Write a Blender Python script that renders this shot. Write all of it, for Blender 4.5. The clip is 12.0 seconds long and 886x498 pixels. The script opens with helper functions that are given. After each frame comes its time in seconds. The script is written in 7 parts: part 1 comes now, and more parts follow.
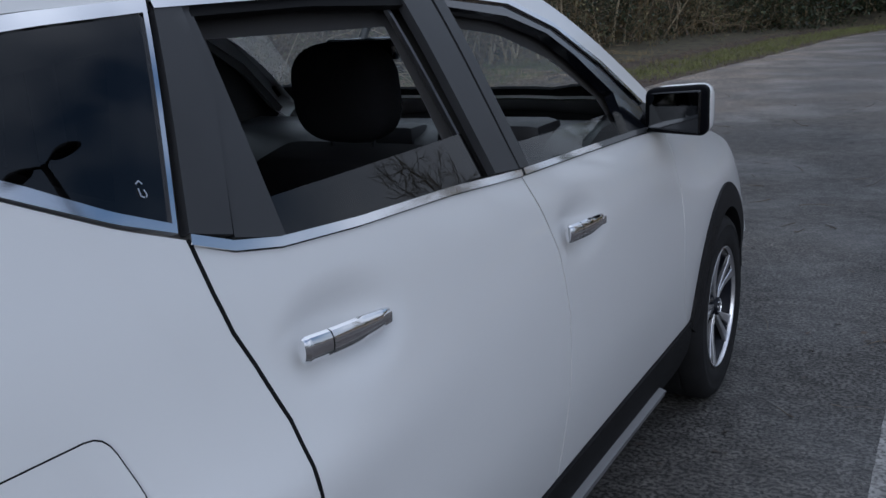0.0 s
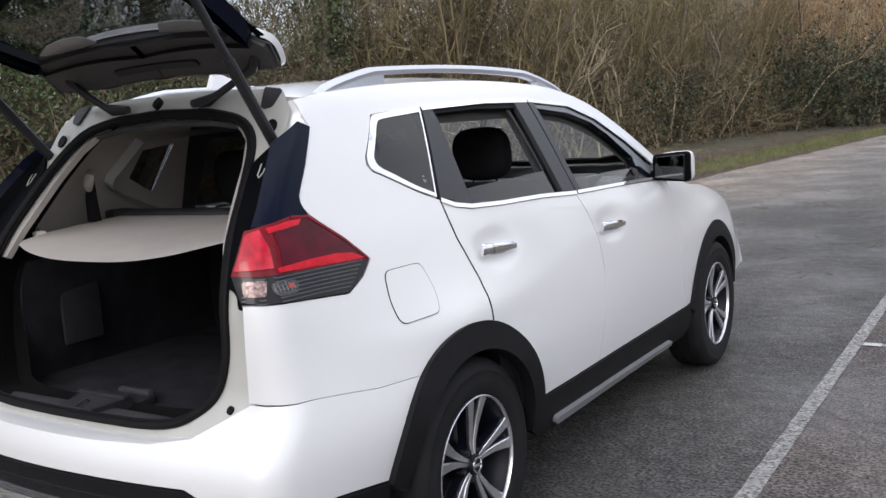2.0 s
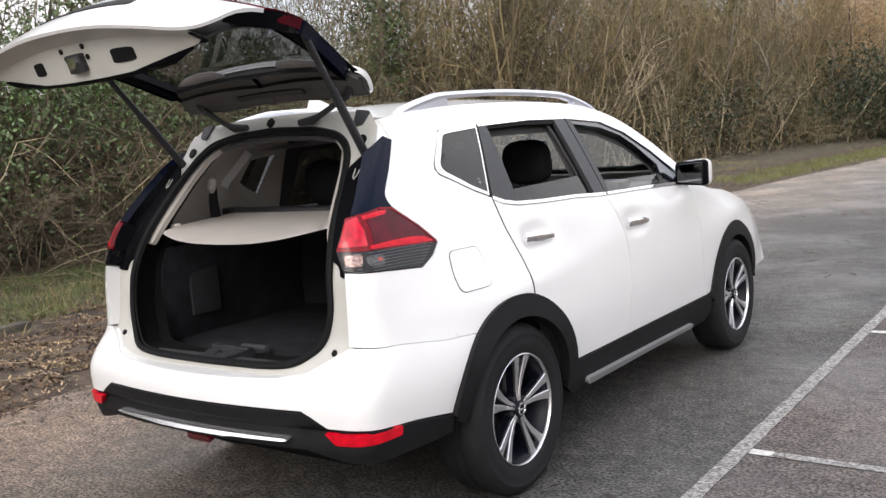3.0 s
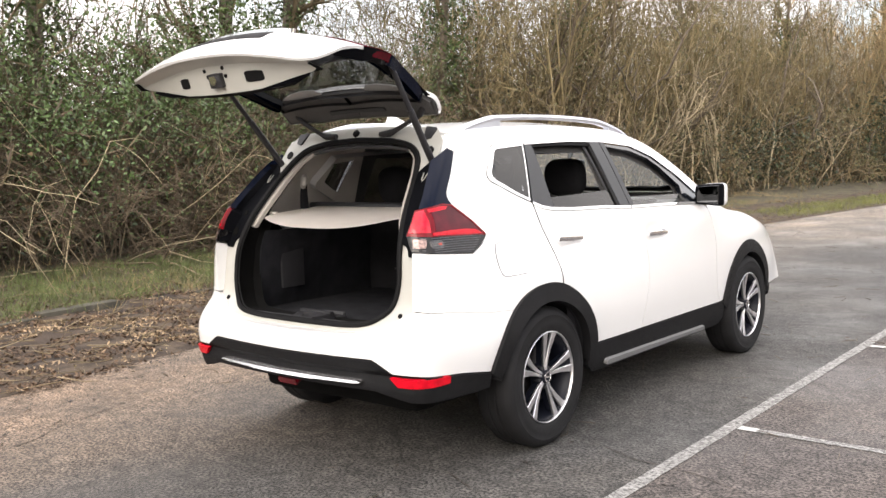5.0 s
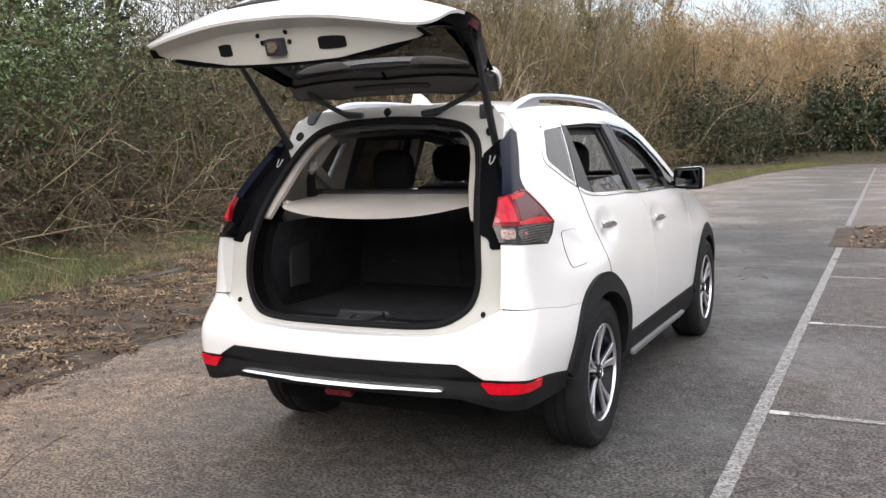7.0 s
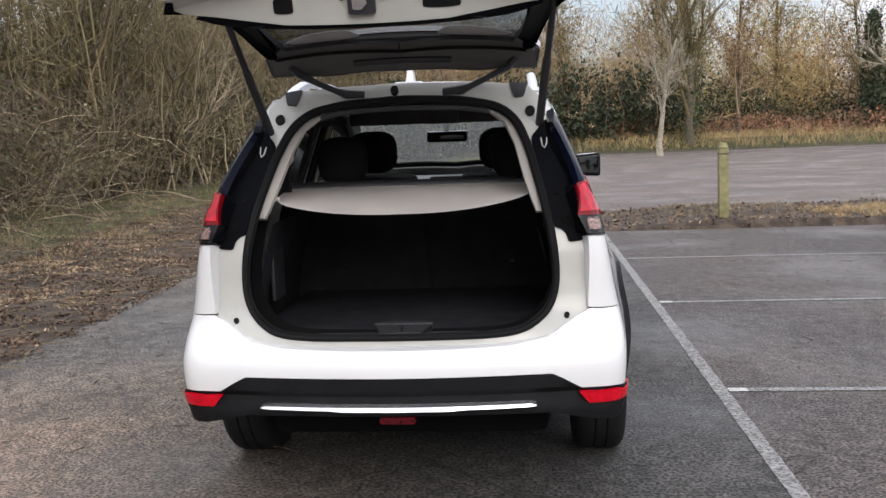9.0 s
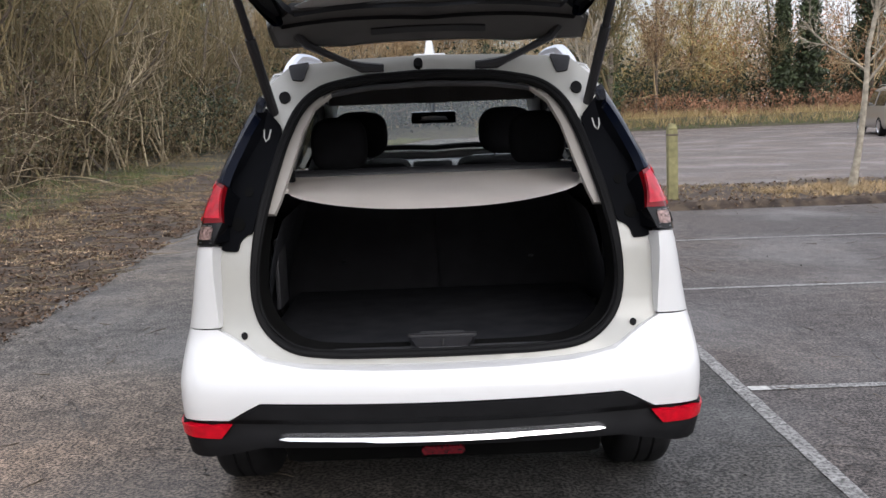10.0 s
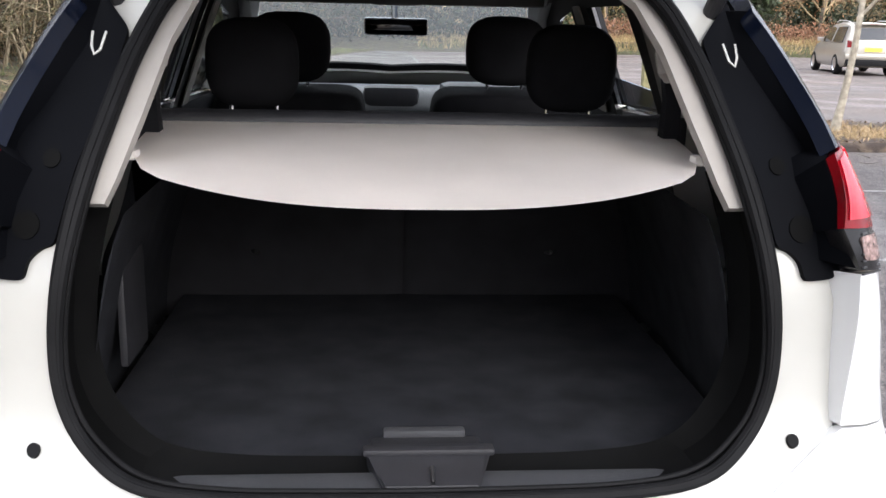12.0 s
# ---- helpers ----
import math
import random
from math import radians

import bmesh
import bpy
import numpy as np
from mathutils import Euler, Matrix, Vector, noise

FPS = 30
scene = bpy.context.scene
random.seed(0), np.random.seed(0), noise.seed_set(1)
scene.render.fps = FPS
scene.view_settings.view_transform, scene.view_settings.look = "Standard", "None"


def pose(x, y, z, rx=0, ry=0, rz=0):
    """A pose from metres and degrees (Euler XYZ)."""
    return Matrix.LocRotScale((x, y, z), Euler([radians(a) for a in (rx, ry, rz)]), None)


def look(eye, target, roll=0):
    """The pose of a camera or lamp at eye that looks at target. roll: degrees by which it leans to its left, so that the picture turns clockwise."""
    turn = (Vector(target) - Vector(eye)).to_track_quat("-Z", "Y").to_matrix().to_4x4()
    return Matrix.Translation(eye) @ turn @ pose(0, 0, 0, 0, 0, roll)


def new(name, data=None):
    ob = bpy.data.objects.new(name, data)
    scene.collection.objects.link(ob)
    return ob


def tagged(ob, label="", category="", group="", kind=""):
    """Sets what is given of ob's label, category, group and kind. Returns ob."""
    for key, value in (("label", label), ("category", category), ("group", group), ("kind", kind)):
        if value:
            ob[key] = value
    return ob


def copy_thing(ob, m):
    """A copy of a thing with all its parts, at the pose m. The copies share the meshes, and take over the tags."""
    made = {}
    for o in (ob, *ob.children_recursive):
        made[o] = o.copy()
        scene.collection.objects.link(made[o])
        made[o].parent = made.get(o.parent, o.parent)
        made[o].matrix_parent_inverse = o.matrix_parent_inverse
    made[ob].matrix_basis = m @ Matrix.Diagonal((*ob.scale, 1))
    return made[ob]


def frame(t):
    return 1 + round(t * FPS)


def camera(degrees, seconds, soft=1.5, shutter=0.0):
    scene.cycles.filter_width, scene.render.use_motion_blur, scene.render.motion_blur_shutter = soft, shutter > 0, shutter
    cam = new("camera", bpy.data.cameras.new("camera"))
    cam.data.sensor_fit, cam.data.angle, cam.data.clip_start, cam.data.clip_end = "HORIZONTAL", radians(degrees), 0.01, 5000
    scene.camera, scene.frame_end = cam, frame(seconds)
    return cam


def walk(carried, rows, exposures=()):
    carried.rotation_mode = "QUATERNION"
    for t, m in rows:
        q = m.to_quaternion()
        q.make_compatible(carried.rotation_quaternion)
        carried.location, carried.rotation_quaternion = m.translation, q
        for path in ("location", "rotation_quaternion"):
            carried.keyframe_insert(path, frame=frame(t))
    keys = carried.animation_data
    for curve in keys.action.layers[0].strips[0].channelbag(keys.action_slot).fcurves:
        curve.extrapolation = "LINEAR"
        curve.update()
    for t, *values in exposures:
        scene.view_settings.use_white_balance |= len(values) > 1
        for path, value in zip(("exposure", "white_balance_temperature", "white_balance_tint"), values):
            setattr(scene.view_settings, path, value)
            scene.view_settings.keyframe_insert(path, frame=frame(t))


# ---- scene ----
cam = camera(51.1, 12.0)
PATH = [
    (0, (1.636, -0.794, 1.528), (0.682, 0.891, 1.027), -2.9),
    (0.5, (1.843, -1.256, 1.566), (0.836, 0.409, 1.102), -1.8),
    (1, (2.002, -1.693, 1.537), (0.973, -0.019, 1.163), -2.6),
    (1.5, (2.269, -2.134, 1.539), (1.2, -0.474, 1.218), -2.6),
    (2, (2.459, -2.527, 1.51), (1.371, -0.871, 1.235), -4.0),
    (2.5, (2.655, -2.897, 1.532), (1.533, -1.261, 1.277), -4.5),
    (3, (2.898, -3.211, 1.51), (1.719, -1.613, 1.273), -4.4),
    (3.2, (2.97, -3.335, 1.563), (1.778, -1.751, 1.301), -4.2),
    (4.8, (3.439, -3.933, 1.492), (2.179, -2.393, 1.291), -1.9),
    (5, (3.429, -3.936, 1.478), (2.167, -2.395, 1.287), -1.6),
    (5.5, (3.316, -3.978, 1.463), (2.085, -2.413, 1.277), -0.5),
    (6, (2.987, -4.087, 1.469), (1.848, -2.455, 1.271), -0.3),
    (6.5, (2.593, -4.18, 1.468), (1.577, -2.471, 1.251), -1.2),
    (7, (2.131, -4.269, 1.489), (1.257, -2.485, 1.257), -1.5),
    (7.5, (1.7, -4.371, 1.504), (1.007, -2.51, 1.267), -2.1),
    (7.7, (1.541, -4.385, 1.496), (0.925, -2.497, 1.257), -2.3),
    (9.3, (0.296, -4.099, 1.467), (0.18, -2.12, 1.203), -2.1),
    (9.5, (0.203, -4.014, 1.478), (0.117, -2.035, 1.201), -2.2),
    (10, (0.012, -3.725, 1.474), (0.019, -1.748, 1.172), -2.1),
    (10.5, (-0.074, -3.391, 1.484), (0.005, -1.417, 1.175), -1.6),
    (11, (-0.068, -2.978, 1.479), (0.04, -1.006, 1.162), -0.1),
    (11.5, (-0.087, -2.593, 1.476), (0.057, -0.629, 1.122), 1.0),
    (12, (-0.087, -2.225, 1.454), (0.065, -0.29, 0.972), 1.3),
]
LIGHT = [(0.0, -0.74, 5350, 10), (0.5, -0.86, 5250, 10), (1.0, -0.45, 5480, 10), (1.5, 0.0, 5780, 10), (2.0, 0.33, 6050, 12), (2.5, 0.55, 6220, 12), (3.0, 0.75, 6400, 12), (5.0, 1.2, 6800, 12),
         (6.0, 1.15, 6600, 12), (6.5, 0.88, 6450, 12), (7.0, 0.76, 6420, 12), (7.5, 0.8, 6400, 12), (9.5, 0.42, 6120, 12), (10.5, 0.46, 6080, 12), (11.0, 0.74, 6080, 12), (11.5, 0.98, 6080, 13), (12.0, 1.28, 6050, 12)]
walk(cam, [(t, look(eye, target, roll)) for t, eye, target, roll in PATH], LIGHT)
from mathutils.geometry import delaunay_2d_cdt


# ---- sky, sun ----
world = bpy.data.worlds.new("sky")
scene.world = world
world.use_nodes = True
wt = world.node_tree
sky = wt.nodes.new("ShaderNodeTexSky")
sky.sky_type, sky.sun_disc = "NISHITA", False
SUN_UP, SUN_TURN = 27.0, 161.0          # degrees; the turn is clockwise from +y, seen from above
sky.sun_elevation, sky.sun_rotation = radians(SUN_UP), radians(SUN_TURN)
sky.air_density, sky.dust_density = 1.0, 2.5
coords = wt.nodes.new("ShaderNodeTexCoord")
cloud = wt.nodes.new("ShaderNodeTexNoise")
cloud.inputs["Scale"].default_value, cloud.inputs["Detail"].default_value = 2.2, 6
ramp = wt.nodes.new("ShaderNodeValToRGB")
ramp.color_ramp.elements[0].position, ramp.color_ramp.elements[1].position = 0.33, 0.55
mix = wt.nodes.new("ShaderNodeMixRGB")
mix.inputs[2].default_value = (8.5, 8.35, 8.4, 1)
wt.links.new(coords.outputs["Generated"], cloud.inputs["Vector"])
wt.links.new(cloud.outputs["Fac"], ramp.inputs["Fac"])
wt.links.new(ramp.outputs["Color"], mix.inputs[0])
wt.links.new(sky.outputs["Color"], mix.inputs[1])
back = wt.nodes["Background"]
# an overcast sky is brighter overhead than at the horizon
height, zenith, graded = (wt.nodes.new("ShaderNode" + k) for k in ("SeparateXYZ", "MapRange", "MixRGB"))
wt.links.new(coords.outputs["Generated"], height.inputs[0])
wt.links.new(height.outputs["Z"], zenith.inputs["Value"])
zenith.inputs["To Min"].default_value, zenith.inputs["To Max"].default_value = 0.62, 1.5
graded.blend_type = "MULTIPLY"
graded.inputs[0].default_value = 1
wt.links.new(mix.outputs["Color"], graded.inputs[1])
wt.links.new(zenith.outputs["Result"], graded.inputs[2])
wt.links.new(graded.outputs["Color"], back.inputs["Color"])
back.inputs["Strength"].default_value = 0.14
sun = new("sun", bpy.data.lights.new("sun", "SUN"))
sun.data.energy, sun.data.angle, sun.data.color = 0.95, radians(34), (1.0, 0.94, 0.86)
sun.matrix_world = pose(0, 0, 30, 90 - SUN_UP, 0, 180 - SUN_TURN)


# ---- materials ----
def material(name, color, rough=0.5, metal=0.0, coat=0.0, vary=0.0, scale=8.0, bump=0.0, bump_scale=60.0, fleck=None, spec=0.5, piece=0.0):
    """A principled material whose colour varies at two scales; fleck: a second colour laid on in blotches."""
    m = bpy.data.materials.new(name)
    m.use_nodes = True
    t = m.node_tree
    p = t.nodes["Principled BSDF"]
    p.inputs["Base Color"].default_value = (*color, 1)
    p.inputs["Roughness"].default_value, p.inputs["Metallic"].default_value = rough, metal
    p.inputs["Coat Weight"].default_value, p.inputs["Coat Roughness"].default_value = coat, 0.04
    p.inputs["Specular IOR Level"].default_value = spec
    if not (vary or bump or fleck or piece):
        return m
    c = t.nodes.new("ShaderNodeTexCoord")
    big = t.nodes.new("ShaderNodeTexNoise")
    big.inputs["Scale"].default_value, big.inputs["Detail"].default_value = scale, 8
    t.links.new(c.outputs["Object"], big.inputs["Vector"])
    if vary or fleck:
        r = t.nodes.new("ShaderNodeValToRGB")
        lo, hi = [tuple(max(0, v * k) for v in color) + (1,) for k in (1 - vary, 1 + vary)]
        r.color_ramp.elements[0].color, r.color_ramp.elements[1].color = lo, hi
        r.color_ramp.elements[0].position, r.color_ramp.elements[1].position = 0.3, 0.7
        t.links.new(big.outputs["Fac"], r.inputs["Fac"])
        out = r.outputs["Color"]
        if fleck:
            two = t.nodes.new("ShaderNodeTexNoise")
            two.inputs["Scale"].default_value, two.inputs["Detail"].default_value = scale * 2.7, 5
            t.links.new(c.outputs["Object"], two.inputs["Vector"])
            r2 = t.nodes.new("ShaderNodeValToRGB")
            r2.color_ramp.elements[0].position, r2.color_ramp.elements[1].position = 0.46, 0.62
            t.links.new(two.outputs["Fac"], r2.inputs["Fac"])
            mx = t.nodes.new("ShaderNodeMixRGB")
            t.links.new(r2.outputs["Color"], mx.inputs[0])
            t.links.new(out, mx.inputs[1])
            mx.inputs[2].default_value = (*fleck, 1)
            out = mx.outputs["Color"]
        if piece:
            geo = t.nodes.new("ShaderNodeNewGeometry")
            mr = t.nodes.new("ShaderNodeMapRange")
            mr.inputs["To Min"].default_value, mr.inputs["To Max"].default_value = 1 - piece, 1 + piece
            t.links.new(geo.outputs["Random Per Island"], mr.inputs["Value"])
            mu = t.nodes.new("ShaderNodeMixRGB")
            mu.blend_type = "MULTIPLY"
            mu.inputs[0].default_value = 1
            t.links.new(out, mu.inputs[1])
            t.links.new(mr.outputs["Result"], mu.inputs[2])
            out = mu.outputs["Color"]
        t.links.new(out, p.inputs["Base Color"])
    if bump:
        fine = t.nodes.new("ShaderNodeTexNoise")
        fine.inputs["Scale"].default_value, fine.inputs["Detail"].default_value = bump_scale, 4
        t.links.new(c.outputs["Object"], fine.inputs["Vector"])
        b = t.nodes.new("ShaderNodeBump")
        b.inputs["Strength"].default_value, b.inputs["Distance"].default_value = bump, 0.01
        t.links.new(fine.outputs["Fac"], b.inputs["Height"])
        t.links.new(b.outputs["Normal"], p.inputs["Normal"])
    return m


def glass(name, color, rough=0.0):
    """A thin pane: clear to straight light, tinted, with a real gloss."""
    m = bpy.data.materials.new(name)
    m.use_nodes = True
    t = m.node_tree
    t.nodes.remove(t.nodes["Principled BSDF"])
    clear, gloss, mixed, face, power, scaled = (t.nodes.new("ShaderNode" + n) for n in ("BsdfTransparent", "BsdfGlossy", "MixShader", "LayerWeight", "Math", "Math"))
    clear.inputs["Color"].default_value = (*color, 1)
    gloss.inputs["Roughness"].default_value = rough
    face.inputs["Blend"].default_value = 0.5
    power.operation, scaled.operation = "POWER", "MULTIPLY_ADD"
    power.inputs[1].default_value, scaled.inputs[1].default_value, scaled.inputs[2].default_value = 4.0, 0.9, 0.06
    t.links.new(face.outputs["Facing"], power.inputs[0])
    t.links.new(power.outputs[0], scaled.inputs[0])
    t.links.new(scaled.outputs[0], mixed.inputs["Fac"])
    t.links.new(clear.outputs["BSDF"], mixed.inputs[1])
    t.links.new(gloss.outputs["BSDF"], mixed.inputs[2])
    t.links.new(mixed.outputs["Shader"], t.nodes["Material Output"].inputs["Surface"])
    return m


def dusty_glass(name):
    """Privacy glass with a film of road dust; its grey also stands in for reflections."""
    m = glass(name, (0.30, 0.31, 0.32))
    t = m.node_tree
    film, both, n, r = (t.nodes.new("ShaderNode" + k) for k in ("BsdfDiffuse", "MixShader", "TexNoise", "ValToRGB"))
    film.inputs["Color"].default_value = (0.07, 0.068, 0.066, 1)
    n.inputs["Scale"].default_value, n.inputs["Detail"].default_value = 7, 5
    r.color_ramp.elements[0].color, r.color_ramp.elements[1].color = (0.15, 0.15, 0.15, 1), (0.30, 0.30, 0.30, 1)
    out = t.nodes["Material Output"]
    was = out.inputs["Surface"].links[0].from_socket
    t.links.new(n.outputs["Fac"], r.inputs["Fac"])
    t.links.new(r.outputs["Color"], both.inputs["Fac"])
    t.links.new(was, both.inputs[1])
    t.links.new(film.outputs["BSDF"], both.inputs[2])
    t.links.new(both.outputs["Shader"], out.inputs["Surface"])
    return m


def hazed_glass(name, color, amount):
    """Clear glass; its thin daylight-scattering film is grime and a stand-in for reflected glare."""
    m = glass(name, color)
    t = m.node_tree
    film, both = t.nodes.new("ShaderNodeBsdfTranslucent"), t.nodes.new("ShaderNodeMixShader")
    film.inputs["Color"].default_value = (0.75, 0.78, 0.78, 1)
    both.inputs["Fac"].default_value = amount
    out = t.nodes["Material Output"]
    t.links.new(out.inputs["Surface"].links[0].from_socket, both.inputs[1])
    t.links.new(film.outputs["BSDF"], both.inputs[2])
    t.links.new(both.outputs["Shader"], out.inputs["Surface"])
    return m


DUSTY = dusty_glass("dusty_privacy_glass")
PAINT = material("pearl_white_paint", (0.75, 0.75, 0.745), 0.36, 0.0, 0.9, vary=0.012, scale=3)
PAINT.node_tree.nodes["Principled BSDF"].inputs["Coat Roughness"].default_value = 0.05
# the body's white darkened: shade round the raised gate sits in this colour
JAMB = material("shaded_jamb_white", (0.45, 0.445, 0.41), 0.4, 0.0, 0.5, vary=0.05, scale=5)
PLASTIC = material("black_grained_plastic", (0.008, 0.008, 0.009), 0.6, spec=0.18, vary=0.25, scale=12, bump=0.25, bump_scale=900)
GLOSS = material("gloss_black", (0.006, 0.007, 0.01), 0.12, coat=0.6)
PILLAR = material("satin_black_film", (0.03, 0.031, 0.034), 0.42, vary=0.1, scale=9)
# gloss black; the blue of reflected sky is painted into the base
NAVY = material("sky_tinted_black_gloss", (0.0035, 0.006, 0.016), 0.2, coat=0.05, spec=0.09)
CHROME = material("chrome", (0.86, 0.86, 0.87), 0.06, 1.0)
SILVER = material("satin_silver", (0.62, 0.63, 0.66), 0.3, 1.0)
SILLSILVER = material("silver_sill_paint", (0.18, 0.18, 0.185), 0.42, 0.0, vary=0.05, scale=8)
GLINT = material("indicator_glint_grey", (0.22, 0.21, 0.20), 0.2, 0.6, coat=0.4, vary=0.5, scale=90)
RAILM = material("anodised_silver", (0.60, 0.62, 0.68), 0.34, 0.85)
RUBBER = material("seal_rubber", (0.006, 0.006, 0.0065), 0.65, spec=0.15, vary=0.2, scale=20)
TYRE = material("tyre_rubber", (0.010, 0.010, 0.011), 0.75, spec=0.25, vary=0.3, scale=9, bump=0.15, bump_scale=300)
ALLOY = material("machined_alloy", (0.70, 0.70, 0.72), 0.34, 1.0, vary=0.06, scale=30)
DARKALLOY = material("dark_alloy", (0.005, 0.006, 0.011), 0.45, 0.0, spec=0.2)
STEEL = material("brake_steel", (0.12, 0.12, 0.12), 0.4, 1.0, vary=0.2, scale=25)
REDLENS = material("red_lamp_lens", (0.16, 0.0015, 0.005), 0.25, coat=0.35, vary=0.35, scale=9, spec=0.15)
BRIGHTLENS = material("bright_red_lamp_lens", (0.46, 0.004, 0.018), 0.18, coat=0.5, vary=0.35, scale=30, spec=0.3)
DARKRED = material("deep_red_lamp_lens", (0.075, 0.001, 0.006), 0.2, coat=0.3, vary=0.4, scale=14, spec=0.15)
REDREF = material("red_reflector", (0.58, 0.003, 0.016), 0.3, coat=0.3, vary=0.2, scale=40, bump=0.3, bump_scale=400, spec=0.15)
SMOKE = material("smoked_lamp_lens", (0.008, 0.0075, 0.0085), 0.2, 0.0, coat=0.15, spec=0.3, vary=0.3, scale=20)
CLEAR = material("clear_lamp_lens", (0.07, 0.065, 0.065), 0.2, 0.3, coat=0.3, vary=0.9, scale=150)
RIB = material("grey_lamp_rib", (0.075, 0.075, 0.08), 0.3, 0.4, coat=0.3)
DASH = material("dashboard_grey", (0.022, 0.023, 0.025), 0.3, vary=0.15, scale=9, bump=0.15, bump_scale=700)
AMBER = material("amber_bulb", (0.42, 0.05, 0.03), 0.25, coat=0.6)
TINT = glass("privacy_glass", (0.06, 0.063, 0.07))
PANE = hazed_glass("windscreen_glass", (0.85, 0.89, 0.87), 0.10)
BEIGE = material("beige_trim", (0.37, 0.345, 0.315), 0.75, vary=0.08, scale=6, bump=0.15, bump_scale=700)
COVER = material("beige_cover_vinyl", (0.93, 0.865, 0.80), 0.7, vary=0.05, scale=4, bump=0.25, bump_scale=500)
CLOTH = material("black_seat_cloth", (0.013, 0.013, 0.015), 0.85, vary=0.25, scale=12, bump=0.3, bump_scale=800, spec=0.2)
CARPET = material("black_boot_carpet", (0.023, 0.024, 0.028), 0.95, vary=0.3, scale=10, bump=0.4, bump_scale=900, spec=0.1)
INNER = material("black_interior_plastic", (0.020, 0.020, 0.023), 0.5, vary=0.2, scale=14, bump=0.15, bump_scale=700)
MOSAIC = material("ribbed_amber_lens", (0.30, 0.20, 0.18), 0.25, 0.2, coat=0.2, vary=0.8, scale=110)
REARTRIM = material("light_grey_beige_trim", (0.47, 0.435, 0.39), 0.8, vary=0.08, scale=6, bump=0.15, bump_scale=700)
VISOR = material("grey_headliner_cloth", (0.17, 0.165, 0.16), 0.9, vary=0.1, scale=6, bump=0.2, bump_scale=600)
# beige lining darkened: the cabin's dim light is put into the colour
LINING = material("shaded_pillar_lining", (0.045, 0.043, 0.042), 0.8, vary=0.08, scale=6, bump=0.15, bump_scale=700)
FOGRED = material("fog_lamp_lens", (0.085, 0.002, 0.006), 0.25, coat=0.5, vary=0.5, scale=60)
GATEDARK = material("gate_black_trim", (0.016, 0.016, 0.019), 0.55, vary=0.12, scale=7, bump=0.2, bump_scale=700)
GATETRIM = material("gate_grey_trim", (0.082, 0.080, 0.079), 0.6, vary=0.12, scale=7, bump=0.2, bump_scale=700)
GREYTRIM = material("dark_grey_trim", (0.045, 0.046, 0.05), 0.6, vary=0.15, scale=7, bump=0.2, bump_scale=700)
FRAMEBLACK = material("matt_black_plastic", (0.003, 0.0033, 0.0045), 0.6, vary=0.2, scale=8, spec=0.04)
BRIGHT = material("bright_satin_metal", (0.88, 0.88, 0.89), 0.2, 0.9)
SIDEPANE = glass("side_window_glass", (0.62, 0.67, 0.65))
# coloured dark in place of the dark cabin the door mirror would reflect
MIRROR = material("dark_reflection_mirror", (0.04, 0.042, 0.045), 0.05, 1.0)
UNDER = material("underbody_black", (0.004, 0.004, 0.004), 0.9, vary=0.3, scale=6, spec=0.1)


# ---- mesh helpers ----
def mesh_part(name, verts, faces, mat, parent=None, label="", smooth=False):
    me = bpy.data.meshes.new(name)
    me.from_pydata([tuple(v) for v in verts], [], [tuple(f) for f in faces])
    me.materials.append(mat)
    if smooth:
        me.shade_smooth()
    ob = new(name, me)
    ob.parent = parent
    if label:
        tagged(ob, label)
    return ob


def part(name, bm, mat, parent=None, label="", smooth=True, sharp=35):
    """Links a bmesh as one object."""
    bmesh.ops.recalc_face_normals(bm, faces=bm.faces)
    me = bpy.data.meshes.new(name)
    bm.to_mesh(me)
    bm.free()
    me.materials.append(mat)
    if smooth:
        me.shade_smooth()
        me.set_sharp_from_angle(angle=radians(sharp))
    ob = new(name, me)
    ob.parent = parent
    if label:
        tagged(ob, label)
    return ob


def thing(name, label, category, group="", kind="", at=None):
    ob = new(name)
    if at is not None:
        ob.matrix_basis = at
    return tagged(ob, label, category, group, kind)


def block(bm, x0, x1, y0, y1, z0, z1, bevel=0.0, m=None, segments=2):
    """Adds a box, with rounded edges, to bm."""
    r = bmesh.ops.create_cube(bm, size=1)
    vs = r["verts"]
    for v in vs:
        v.co = Vector(((x0 + x1) / 2 + v.co.x * (x1 - x0), (y0 + y1) / 2 + v.co.y * (y1 - y0), (z0 + z1) / 2 + v.co.z * (z1 - z0)))
    if bevel:
        es = list({e for v in vs for e in v.link_edges})
        r = bmesh.ops.bevel(bm, geom=es, offset=bevel, segments=segments, affect="EDGES", profile=0.6)
        vs = list({v for f in r["faces"] for v in f.verts} | {v for v in vs if v.is_valid})
    if m is not None:
        for v in vs:
            v.co = m @ v.co
    return vs


def tube(bm, points, radius, sides=8, close=True):
    """Adds a tube along the points; radius: one number or one for each point."""
    pts = [Vector(p) for p in points]
    rad = radius if isinstance(radius, (list, tuple)) else [radius] * len(pts)
    rings = []
    for i, p in enumerate(pts):
        d = (pts[min(i + 1, len(pts) - 1)] - pts[max(i - 1, 0)]).normalized()
        a = d.orthogonal() if not rings else (last - last.dot(d) * d)
        a.normalize()
        last = a
        b = d.cross(a)
        rings.append([bm.verts.new(p + rad[i] * (math.cos(2 * math.pi * k / sides) * a + math.sin(2 * math.pi * k / sides) * b)) for k in range(sides)])
    for r, s in zip(rings, rings[1:]):
        for k in range(sides):
            bm.faces.new((r[k], r[(k + 1) % sides], s[(k + 1) % sides], s[k]))
    if close:
        bm.faces.new(rings[0][::-1])
        bm.faces.new(rings[-1])


